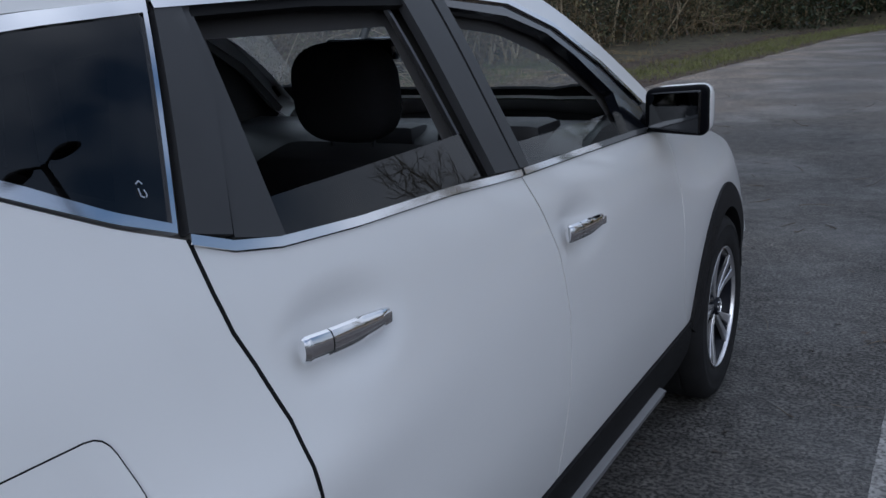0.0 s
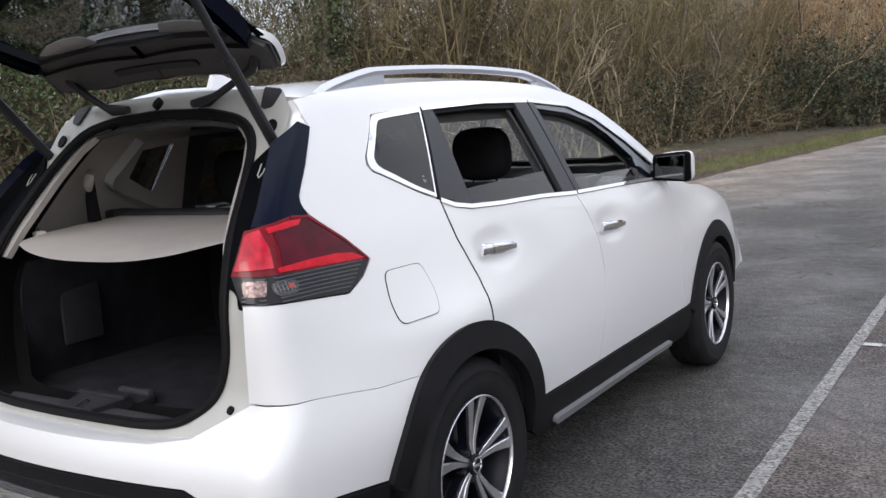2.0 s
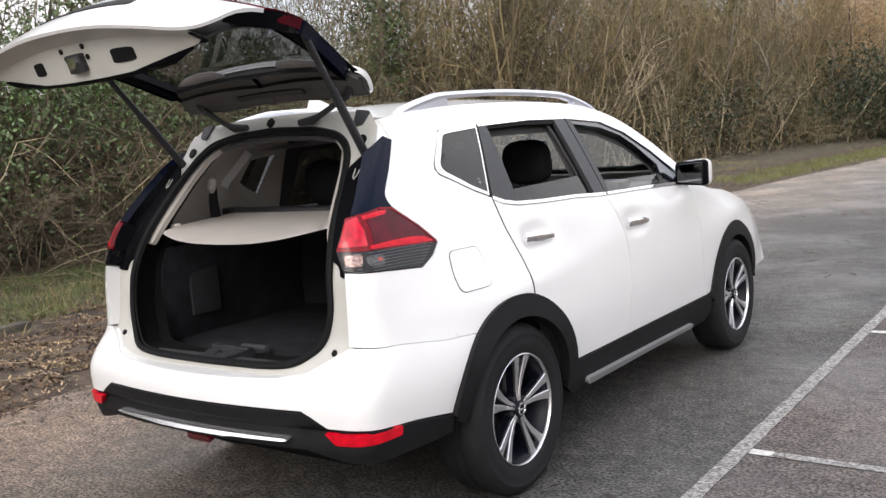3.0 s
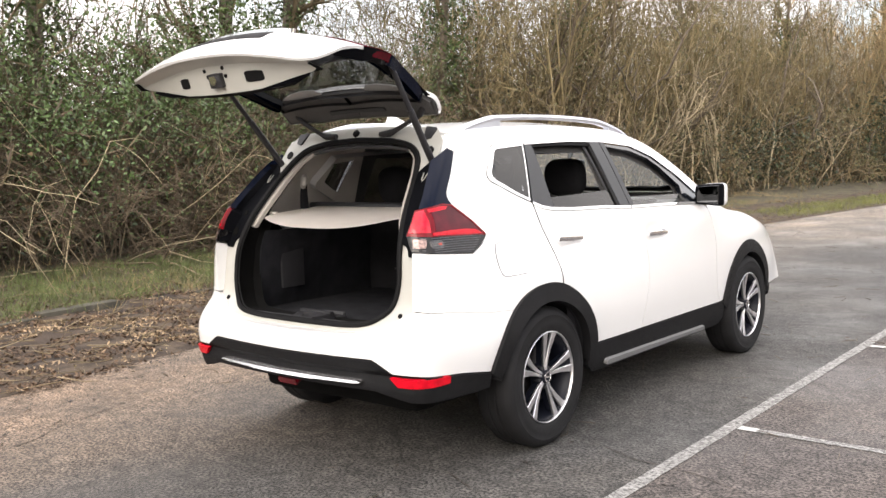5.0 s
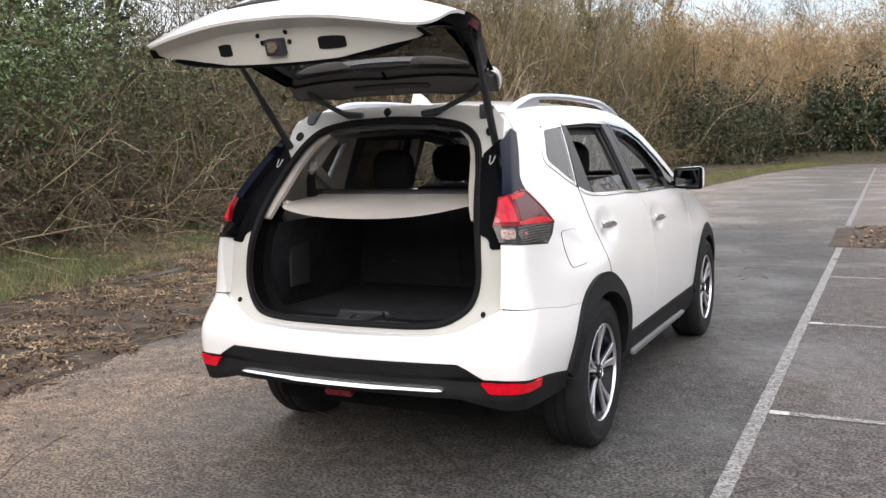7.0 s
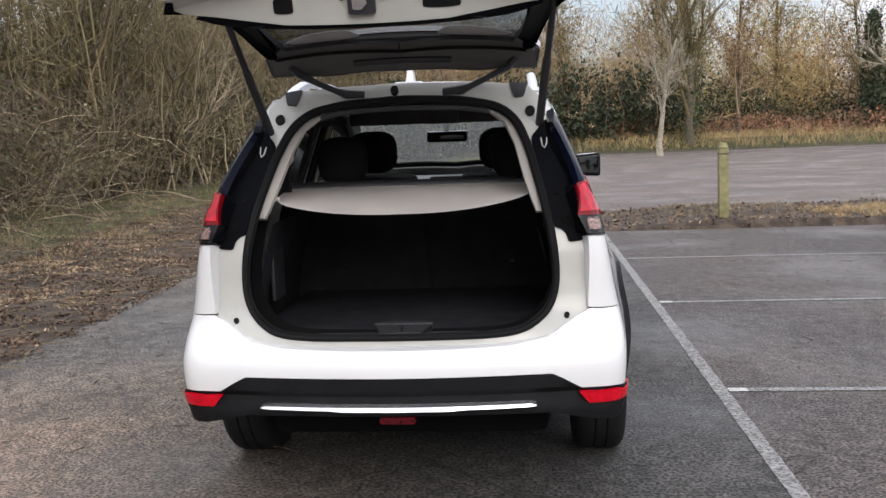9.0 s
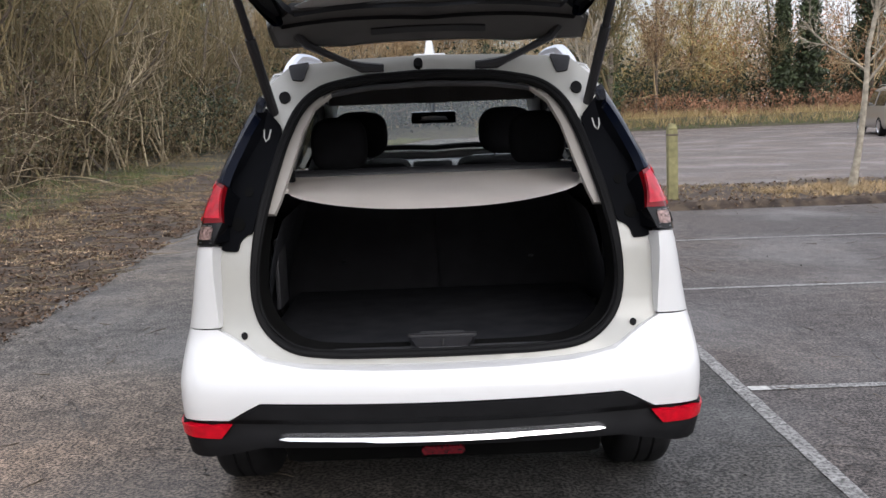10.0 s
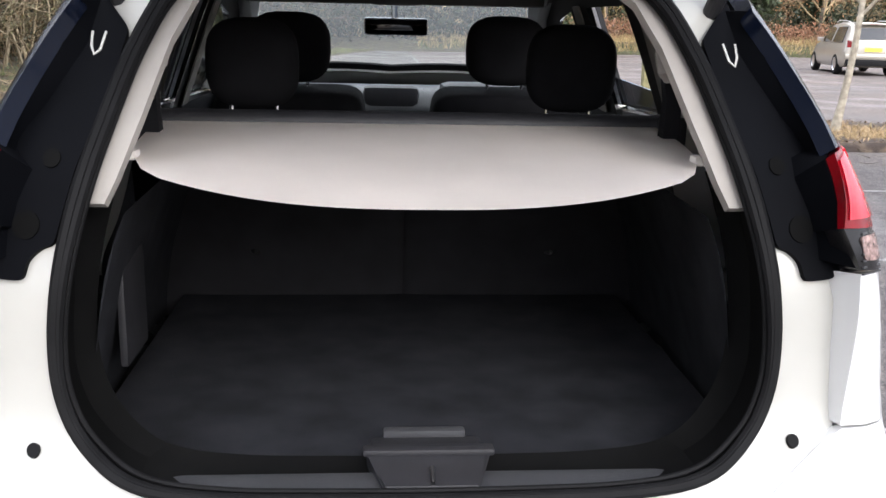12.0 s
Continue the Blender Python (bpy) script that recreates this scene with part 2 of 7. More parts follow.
def lathe(bm, profile, n=48, m=None):
    """Turns (radius, x) pairs about the x axis."""
    rings = []
    for r, x in profile:
        rings.append([bm.verts.new((x, r * math.cos(2 * math.pi * k / n), r * math.sin(2 * math.pi * k / n))) for k in range(n)])
    for a, b in zip(rings, rings[1:]):
        for k in range(n):
            bm.faces.new((a[k], a[(k + 1) % n], b[(k + 1) % n], b[k]))
    if m is not None:
        for ring in rings:
            for v in ring:
                v.co = m @ v.co


# ---- the shape of the car: x to its right, y ahead from the rear axle, z up from the ground ----
def spline(knots, values, t):
    """Catmull-Rom; values: one row for each knot, each row as long as t."""
    kn = np.asarray(knots, float)
    t = np.asarray(t, float)
    va = np.asarray(values, float)
    if va.ndim == 1:
        va = np.repeat(va[:, None], len(t), 1)
    m = np.empty_like(va)
    m[1:-1] = (va[2:] - va[:-2]) / (kn[2:] - kn[:-2])[:, None]
    m[0], m[-1] = (va[1] - va[0]) / (kn[1] - kn[0]), (va[-1] - va[-2]) / (kn[-1] - kn[-2])
    i = np.clip(np.searchsorted(kn, t) - 1, 0, len(kn) - 2)
    h = kn[i + 1] - kn[i]
    s = np.clip((t - kn[i]) / h, 0, 1)
    j = np.arange(len(t))
    return (2 * s**3 - 3 * s**2 + 1) * va[i, j] + (s**3 - 2 * s**2 + s) * h * m[i, j] + (3 * s**2 - 2 * s**3) * va[i + 1, j] + (s**3 - s**2) * h * m[i + 1, j]


def line(pairs, t):
    a = np.atleast_1d(np.asarray(t, float))
    return spline([p[0] for p in pairs], [p[1] for p in pairs], a)


W_SILL = [(-0.9, 0.80), (0, 0.855), (1.3, 0.862), (2.7, 0.86), (3.5, 0.80)]
W_LOW = [(-0.95, 0.822), (-0.6, 0.862), (0, 0.905), (0.7, 0.893), (1.4, 0.893), (2.2, 0.892), (2.7, 0.888), (3.2, 0.852), (3.6, 0.76)]
W_MID = [(-0.95, 0.79), (-0.6, 0.815), (0, 0.862), (0.7, 0.868), (1.4, 0.878), (2.2, 0.884), (2.7, 0.868), (3.2, 0.808), (3.6, 0.69)]
W_SHO = [(-0.9, 0.765), (-0.5, 0.778), (0, 0.795), (0.5, 0.812), (1.3, 0.838), (2.0, 0.848), (2.7, 0.782), (3.3, 0.672), (3.6, 0.57)]
W_BELT = [(-0.9, 0.72), (-0.5, 0.735), (0, 0.748), (0.5, 0.768), (1.3, 0.785), (2.0, 0.778), (3.0, 0.70)]
W_ROOF = [(-0.9, 0.55), (-0.45, 0.562), (0, 0.585), (0.5, 0.602), (1.2, 0.605), (2.0, 0.57), (3.0, 0.5)]
REAR = [(0.2, -0.80), (0.32, -0.93), (0.45, -0.985), (0.56, -1.005), (0.64, -1.0), (0.70, -0.965), (0.76, -0.915), (0.80, -0.90), (1.0, -0.90), (1.15, -0.875), (1.27, -0.81), (1.4, -0.69), (1.5, -0.58), (1.62, -0.44)]
TOP = [(-0.5, 1.585), (-0.3, 1.615), (0.1, 1.645), (0.6, 1.655), (1.05, 1.64), (1.35, 1.605), (1.6, 1.54), (1.85, 1.425), (2.1, 1.275), (2.3, 1.14), (2.5, 1.07), (2.8, 1.035), (3.1, 0.972), (3.4, 0.868), (3.55, 0.76), (3.6, 0.68)]
CROWN = [(-0.5, 0.02), (-0.2, 0.035), (0.5, 0.045), (1.2, 0.05), (1.6, 0.09), (2.2, 0.11), (2.45, 0.07), (3.0, 0.07), (3.6, 0.04)]
JAMB_Y = [(0.5, -0.92), (0.66, -0.905), (0.72, -0.888), (0.79, -0.835), (0.9, -0.81), (1.05, -0.785), (1.2, -0.715), (1.35, -0.60), (1.5, -0.475), (1.6, -0.41), (1.68, -0.345)]


def side_x(y, z):
    """Half the width of the body."""
    y, z = np.broadcast_arrays(np.atleast_1d(np.asarray(y, float)), np.atleast_1d(np.asarray(z, float)))
    sill, roof = line(W_SILL, y), line(W_ROOF, y)
    rows = np.array([sill - 0.05, sill, line(W_LOW, y), line(W_MID, y), line(W_SHO, y), line(W_BELT, y), roof, roof - 0.09])
    return spline([0.22, 0.36, 0.62, 0.86, 1.06, 1.2, 1.6, 1.7], rows, z)


def rear_y(x, z):
    return line(REAR, z) + 0.085 * (np.atleast_1d(x) / 0.8) ** 2


ROUND, UNROLL = 0.07, 1.4


def body_fn(u, z):
    """The outer skin: u is y ahead of the rear axle, and an unrolled turn round the rear corner behind it."""
    u, z = np.atleast_1d(np.asarray(u, float)), np.atleast_1d(np.asarray(z, float))
    th = np.clip(u / UNROLL + 1, 0, 1) * math.pi / 2
    sx, cy = np.sin(th), -np.cos(th)
    lo, hi = np.full(len(u), 0.2), np.full(len(u), 1.6)
    for _ in range(26):
        r = (lo + hi) / 2
        x, y = r * sx, r * cy
        a, b = x - side_x(y, z), rear_y(x, z) - y
        f = np.sqrt(np.maximum(a + ROUND, 0) ** 2 + np.maximum(b + ROUND, 0) ** 2) - ROUND
        lo, hi = np.where(f < 0, r, lo), np.where(f < 0, hi, r)
    r = (lo + hi) / 2
    ahead = u > 0
    return np.stack([np.where(ahead, side_x(np.maximum(u, 0), z), r * sx), np.where(ahead, u, r * cy), z], 1)


def S(y, z):
    """A place on the car's side, as (u, z)."""
    if y >= 0:
        return (y, z)
    x = float(side_x(y, z)[0])
    return (UNROLL * (math.atan2(x, -y) / (math.pi / 2) - 1), z)


def R(x, z):
    """A place on the car's back, as (u, z)."""
    y = float(rear_y(x, z)[0])
    return (UNROLL * (math.atan2(x, -y) / (math.pi / 2) - 1), z)


def jamb_fn(x, z):
    """The recessed frame that the tailgate shuts against."""
    return np.stack([x, line(JAMB_Y, z) + 0.05 * np.asarray(x) ** 2, z], 1)


def roof_fn(x, y):
    """Roof, windscreen and bonnet: x is given as a share of the half width."""
    top = line(TOP, y)
    half = side_x(y, top)
    return np.stack([x * half, y, top + line(CROWN, y) * (1 - np.abs(x) ** 2.2)], 1)


HINGE_Y, HINGE_Z, LIFT = -0.36, 1.65, 73.6
GATE_Y = [(0.66, -0.93), (0.74, -0.955), (0.85, -0.985), (0.97, -0.995), (1.08, -0.965), (1.18, -0.925), (1.28, -0.865), (1.42, -0.745), (1.55, -0.62), (1.61, -0.56), (1.66, -0.40)]


def lifted(p):
    """Swings points of the shut tailgate up about its hinge."""
    a = radians(-LIFT)
    y, z = p[:, 1] - HINGE_Y, p[:, 2] - HINGE_Z
    return np.stack([p[:, 0], HINGE_Y + y * math.cos(a) - z * math.sin(a), HINGE_Z + y * math.sin(a) + z * math.cos(a)], 1)


GATE_IN = [(0.77, -0.765), (0.85, -0.80), (1.0, -0.845), (1.1, -0.865), (1.18, -0.87), (1.28, -0.83), (1.42, -0.715), (1.55, -0.595), (1.65, -0.45)]


def gate_in_fn(x, z):
    """The inner side of the tailgate."""
    x, z = np.broadcast_arrays(np.asarray(x, float), np.asarray(z, float))
    k = np.abs(x / 0.8) ** 2.2
    w = np.clip((np.abs(x) - 0.38) / 0.26, 0, 1) ** 1.5 * np.clip((1.16 - z) / 0.28, 0, 1)
    return lifted(np.stack([x, (line(GATE_IN, z) + 0.13 * k) * (1 - w) + (line(GATE_Y, z) + 0.16 * k + 0.022) * w, z], 1))


def gate_foot_fn(x, w):
    """The lower face of the tailgate, raised: from the skin's edge (w = 0) down to the inner trim (w = 1)."""
    k = (np.abs(x) / 0.55) ** 2.2
    at = np.array((0, 0.22, 1.0, 1.2))
    y = np.interp(w, at, (-1.392, -1.318, -1.278, -1.25)) + np.interp(w, at, (0.045, 0.03, 0.02, 0.02)) * k
    z = np.interp(w, at, (1.955, 1.926, 1.800, 1.793)) + np.interp(w, at, (-0.048, -0.044, 0.035, 0.035)) * k
    return np.stack([x, y, z], 1)


def gate_fn(x, z):
    return lifted(np.stack([x, line(GATE_Y, z) + 0.16 * np.abs(np.asarray(x) / 0.8) ** 2.2, z], 1))


def inside(poly, pts):
    px, py = pts[:, 0], pts[:, 1]
    hit = np.zeros(len(pts), bool)
    n = len(poly)
    for i in range(n):
        (x0, y0), (x1, y1) = poly[i], poly[(i + 1) % n]
        if y0 == y1:
            continue
        cross = ((y0 > py) != (y1 > py)) & (px < (x1 - x0) * (py - y0) / (y1 - y0) + x0)
        hit ^= cross
    return hit


def dense(poly, step, closed=True):
    out = []
    n = len(poly)
    for i in range(n if closed else n - 1):
        a, b = poly[i], poly[(i + 1) % n]
        k = max(1, int(math.hypot(b[0] - a[0], b[1] - a[1]) / step))
        out += [(a[0] + (b[0] - a[0]) * j / k, a[1] + (b[1] - a[1]) * j / k) for j in range(k)]
    return out if closed else out + [poly[-1]]


def rounded(poly, r, n=4):
    """Rounds the corners of a polygon; r: one radius, or a table of corner number to radius."""
    out = []
    for i, p in enumerate(poly):
        rad = r.get(i, 0) if isinstance(r, dict) else r
        if not rad:
            out.append(p)
            continue
        p, a, b = Vector(p), Vector(poly[i - 1]), Vector(poly[(i + 1) % len(poly)])
        da, db = min(rad, (a - p).length * 0.48), min(rad, (b - p).length * 0.48)
        s, e = p + (a - p).normalized() * da, p + (b - p).normalized() * db
        out += [tuple((1 - t) ** 2 * s + 2 * t * (1 - t) * p + t * t * e) for t in (j / n for j in range(n + 1))]
    return [(p[0], p[1]) for p in out]


def sheet(bm, outline, fn, holes=(), off=0.0, depth=0.018, step=0.03, flip=1, bulge=None):
    """Lays a panel with the outline, and turned-in edges, on the surface fn. flip -1: on the other side of the car. bulge: extra height at given places."""
    outline = dense(outline, step)
    rims = [dense(h, step) for h in holes]
    box = np.array(outline)
    gx, gy = np.meshgrid(np.arange(box[:, 0].min() + step / 2, box[:, 0].max(), step), np.arange(box[:, 1].min() + step / 2, box[:, 1].max(), step * 0.87))
    gx[1::2] += step / 2
    grid = np.stack([gx.ravel(), gy.ravel()], 1)
    grid = grid[inside(outline, grid)]
    edge_pts = np.array(outline + [p for h in rims for p in h])
    for h in rims:
        grid = grid[~inside(h, grid)]
    if len(grid):
        keep = np.ones(len(grid), bool)
        for k in range(0, len(grid), 400):
            d = np.hypot(grid[k:k + 400, None, 0] - edge_pts[None, :, 0], grid[k:k + 400, None, 1] - edge_pts[None, :, 1]).min(1)
            keep[k:k + 400] = d > step * 0.45
        grid = grid[keep]
    pts = [Vector((float(a), float(b))) for a, b in outline] + [Vector(p) for h in rims for p in h] + [Vector((float(a), float(b))) for a, b in grid]
    loops, k = [], 0
    for h in [outline] + rims:
        loops.append(list(range(k, k + len(h))))
        k += len(h)
    edges = [(l[i], l[(i + 1) % len(l)]) for l in loops for i in range(len(l))]
    vs, es, fs, *_ = delaunay_2d_cdt(pts, edges, [], 0, 1e-6)
    uv = np.array([tuple(v) for v in vs])
    tri = np.array([f for f in fs if len(f) == 3])
    mid = uv[tri].mean(1)
    ok = inside(outline, mid)
    for h in rims:
        ok &= ~inside(h, mid)
    tri = tri[ok]
    e = 0.004
    p = fn(uv[:, 0], uv[:, 1])
    nrm = np.cross(fn(uv[:, 0] + e, uv[:, 1]) - fn(uv[:, 0] - e, uv[:, 1]), fn(uv[:, 0], uv[:, 1] + e) - fn(uv[:, 0], uv[:, 1] - e))
    nrm /= np.maximum(np.linalg.norm(nrm, axis=1), 1e-9)[:, None]
    lift = np.full(len(uv), off) if bulge is None else off + bulge(uv[:, 0], uv[:, 1])
    p = p + nrm * lift[:, None]
    q = p - nrm * depth
    if flip < 0:
        p, q = p * (-1, 1, 1), q * (-1, 1, 1)
    used = np.unique(tri)
    made = {int(i): bm.verts.new(p[i]) for i in used}
    count = {}
    for f in tri:
        a, b, c = (int(i) for i in (f if flip > 0 else f[::-1]))
        try:
            bm.faces.new((made[a], made[b], made[c]))
        except ValueError:
            continue
        for d in ((a, b), (b, c), (c, a)):
            count[tuple(sorted(d))] = count.get(tuple(sorted(d)), []) + [d]
    if depth:
        low = {}
        for key, d in count.items():
            if len(d) == 1:
                a, b = d[0]
                for i in (a, b):
                    if i not in low:
                        low[i] = bm.verts.new(q[i])
                bm.faces.new((made[b], made[a], low[a], low[b]))


def panel(name, outline, mat, parent, fn=body_fn, flip=1, label="", **more):
    bm = bmesh.new()
    sheet(bm, outline, fn, flip=flip, **more)
    me = bpy.data.meshes.new(name)
    bm.to_mesh(me)
    bm.free()
    me.materials.append(mat)
    me.shade_smooth()
    me.set_sharp_from_angle(angle=radians(38))
    ob = new(name, me)
    ob.parent = parent
    if label:
        tagged(ob, label)
    return ob


def ribbon(path, width):
    """The outline of a strip along a path; width: one number, or one for each point; the path runs along the middle."""
    n = len(path)
    w = width if isinstance(width, (list, tuple)) else [width] * n
    left, right = [], []
    for i, p in enumerate(path):
        a, b = Vector(path[max(i - 1, 0)]), Vector(path[min(i + 1, n - 1)])
        d = (b - a).normalized()
        s = Vector((-d.y, d.x)) * w[i] / 2
        left.append(tuple(Vector(p) + s))
        right.append(tuple(Vector(p) - s))
    return left + right[::-1]


def arc(cx, cz, r, a0, a1, n=20):
    return [(cx + r * math.cos(radians(a0 + (a1 - a0) * k / n)), cz + r * math.sin(radians(a0 + (a1 - a0) * k / n))) for k in range(n + 1)]


# ---- the car ----
car = thing("car", "pearl white family SUV with its tailgate wide open, parked on asphalt", "car")
AXLE, TRACK, TYRE_R = 2.705, 0.79, 0.362
ARCH = 0.475
OPENING = [(0, 1.592), (0.24, 1.58), (0.38, 1.552), (0.455, 1.49), (0.500, 1.38), (0.549, 1.19), (0.576, 1.06), (0.590, 0.94), (0.585, 0.86), (0.556, 0.79), (0.49, 0.742), (0.42, 0.722), (0.30, 0.714), (0, 0.712)]
LOOP = OPENING + [(-x, z) for x, z in OPENING[-2:0:-1]]
LOOP = rounded(LOOP, 0.05)
sides = (1, -1)
rear_arch = [S(y, z) for y, z in arc(0.0, 0.36, ARCH, 180 - 13, 70, 22)]
door_back = [(0.150, 0.82), (0.158, 0.90), (0.155, 0.97), (0.130, 1.06), (0.112, 1.11), (0.102, 1.17), (0.096, 1.243)]
door_top = [(0.202, 1.562), (0.62, 1.577), (1.0, 1.572), (1.366, 1.542), (1.6, 1.475), (1.845, 1.355), (2.06, 1.215)]


def gap(points, d):
    """Shifts (u, z) points along u, to leave a joint."""
    return [(u + d, z) for u, z in points]


def top_line(y0, y1, n, drop=0.0):
    ys = np.linspace(y0, y1, n)
    return [S(float(y), float(z) - drop) for y, z in zip(ys, line(TOP, ys))]


def haunch(u, z):
    """The swelling over the rear wheel and the crease that runs from it."""
    return 0.014 * np.exp(-((u - 0.02) / 0.42) ** 2 - ((z - 0.86) / 0.07) ** 2)


for flip in sides:
    # body side with roof rail, sill of the quarter window and rear flank
    outline = ([S(-0.27, 0.745), S(-0.47, 0.757), S(-0.72, 0.793), R(0.70, 0.8035), R(0.705, 1.066)]
               + [S(-0.486, 1.034), S(-0.405, 1.07), S(-0.35, 1.116), S(-0.43, 1.19), S(-0.51, 1.25), S(-0.536, 1.272), S(-0.549, 1.292), S(-0.551, 1.310), S(-0.545, 1.326), S(-0.522, 1.354), S(-0.47, 1.41), S(-0.388, 1.52), S(-0.396, 1.555)]
               + top_line(-0.40, 2.16, 40) + [(2.13, 1.19)] + door_top[::-1]
               + [S(-0.085, 1.545), S(-0.20, 1.41), S(-0.207, 1.385), S(-0.19, 1.362), S(-0.142, 1.343)]
               + door_back[::-1][0:] + [S(y, z) for y, z in arc(0.0, 0.36, ARCH, 70, 122, 12)])
    body = panel("body_side", outline, PAINT, car, flip=flip, bulge=haunch, step=0.028, depth=0.10, label="pearl white rear flank and roof frame")
    # fuel flap on the right flank, a shallow joint round it
    if flip > 0:
        flap = rounded([S(-0.312, 1.07), S(-0.125, 1.068), S(-0.098, 0.97), S(-0.12, 0.903), S(-0.31, 0.903), S(-0.325, 0.98)], 0.03)
        panel("fuel_flap_joint", flap, RUBBER, body, flip=flip, off=0.0012, depth=0.004, bulge=lambda u, z: 0.0012 + haunch(u, z))
        flap = rounded([S(-0.3102, 1.0682), S(-0.1268, 1.0662), S(-0.1, 0.97), S(-0.1217, 0.905), S(-0.3082, 0.905), S(-0.3232, 0.98)], 0.03)
        panel("fuel_flap", flap, PAINT, body, flip=flip, off=0.003, depth=0.003, bulge=haunch)
    # quarter window
    qw = [S(-0.166, 1.402), S(-0.070, 1.524), (0.178, 1.543), (0.082, 1.268), S(-0.098, 1.349), S(-0.152, 1.374)]
    glass_pane = panel("quarter_glass", rounded(qw, {0: 0.03, 1: 0.03, 5: 0.03}), TINT, car, flip=flip, off=-0.002, depth=0.004, label="dark privacy glass")
    if flip > 0:
        for path in ([(0.052, 1.327), (0.058, 1.330), (0.062, 1.325)], [(0.053, 1.321), (0.053, 1.311), (0.058, 1.308)], [(0.061, 1.318), (0.063, 1.311), (0.060, 1.308)]):
            panel("window_sticker", ribbon(path, 0.002), SILVER, glass_pane, flip=flip, off=0.0, depth=0.0006, step=0.01)
    frame_out = rounded([S(-0.2, 1.405), S(-0.088, 1.541), (0.193, 1.562), (0.085, 1.254), S(-0.138, 1.346), S(-0.195, 1.371)], {0: 0.03, 1: 0.025, 5: 0.02})
    panel("quarter_window_trim", frame_out, CHROME, car, flip=flip, off=0.003, depth=0.012, step=0.02, holes=[rounded(qw, {0: 0.03, 1: 0.03, 5: 0.03})], label="chrome window surround")
    # rear door
    low = [(0.462, 0.455), (0.75, 0.452), (1.03, 0.452)]
    split = [(1.055, 1.160), (1.093, 1.08), (1.130, 0.975), (1.130, 0.83), (1.098, 0.69), (1.05, 0.54), (1.03, 0.452)]
    belt = [(0.104, 1.233), (0.17, 1.208), (0.26, 1.193), (0.45, 1.183), (0.75, 1.176)]
    door = panel("rear_door", gap(belt[:1], 0.0) + belt[1:] + gap(split, -0.003) + low[::-1][1:] + arc(0.0, 0.36, ARCH + 0.004, 12, 66, 12) + gap(door_back[:-1], 0.006), PAINT, car, flip=flip,
                 bulge=lambda u, z: haunch(u, z) - 0.015 * np.exp(-(((u - 0.335) / 0.125) ** 2 + ((z - 1.043) / 0.062) ** 2) ** 2), step=0.02)
    panel("door_joint", ribbon(gap(door_back, 0.003), 0.0075), RUBBER, door, flip=flip, off=0.0006, depth=0.004, bulge=haunch, step=0.015)
    panel("door_joint", ribbon(split, 0.005), RUBBER, door, flip=flip, off=-0.003, depth=0.004, step=0.015)
    panel("belt_trim", ribbon([(0.100, 1.242), (0.17, 1.217), (0.26, 1.202), (0.45, 1.192), (0.75, 1.185), (1.056, 1.168)], 0.0145), CHROME, door, flip=flip, off=0.006, depth=0.014, step=0.02)
    panel("top_trim", ribbon([(0.2, 1.556), (0.62, 1.570), (0.975, 1.566)], 0.016), CHROME, door, flip=flip, off=0.004, depth=0.012, step=0.02)
    panel("rear_pillar", [(0.202, 1.550), (0.255, 1.553), (0.251, 1.44), (0.178, 1.232), (0.104, 1.250)], PILLAR, door, flip=flip, off=0.002, depth=0.02, step=0.03)
    panel("fixed_light", [(0.258, 1.553), (0.276, 1.553), (0.284, 1.206), (0.184, 1.228), (0.254, 1.44)], PILLAR, door, flip=flip, off=-0.004, depth=0.02, step=0.03)
    panel("centre_pillar", [(0.862, 1.556), (0.972, 1.560), (1.054, 1.178), (0.948, 1.186)], PILLAR, door, flip=flip, off=0.002, depth=0.02, step=0.03)
    panel("window_seal", ribbon([(0.272, 1.548), (0.56, 1.557), (0.866, 1.552)], 0.022), RUBBER, door, flip=flip, off=-0.004, depth=0.02, step=0.03)
    panel("window_channel", ribbon([(0.835, 1.545), (0.925, 1.195)], 0.009), SILVER, door, flip=flip, off=-0.022, depth=0.01, step=0.02)
    if flip > 0:
        panel("lowered_window", [(0.275, 1.205), (0.288, 1.268), (0.905, 1.282), (0.93, 1.19)], TINT, door, flip=flip, off=-0.016, depth=0.004, label="half-lowered privacy glass")
    else:
        panel("rear_window", [(0.24, 1.21), (0.272, 1.55), (0.866, 1.555), (0.95, 1.185)], TINT, door, flip=flip, off=-0.016, depth=0.004)
    # front door
    front = [(2.04, 1.13), (2.105, 1.10), (2.112, 0.9), (2.095, 0.7), (2.12, 0.56), (2.19, 0.452)]
    fdoor = panel("front_door", gap(split, 0.003)[:1] + [(1.45, 1.152), (1.8, 1.143)] + front + [(1.6, 0.452)] + gap(split, 0.003)[:0:-1], PAINT, car, flip=flip,
                  bulge=lambda u, z: -0.015 * np.exp(-(((u - 1.285) / 0.125) ** 2 + ((z - 1.003) / 0.062) ** 2) ** 2), step=0.02)
    panel("belt_trim", ribbon([(1.068, 1.169), (1.45, 1.161), (1.8, 1.152), (2.0, 1.142)], 0.0135), CHROME, fdoor, flip=flip, off=0.006, depth=0.014, step=0.02)
    panel("top_trim", ribbon([(0.985, 1.566), (1.35, 1.538), (1.59, 1.470), (1.83, 1.350), (2.03, 1.218)], 0.014), CHROME, fdoor, flip=flip, off=0.004, depth=0.012, step=0.02)
    panel("centre_pillar", [(0.984, 1.558), (1.03, 1.556), (1.108, 1.176), (1.062, 1.178)], PILLAR, fdoor, flip=flip, off=0.002, depth=0.02, step=0.03)
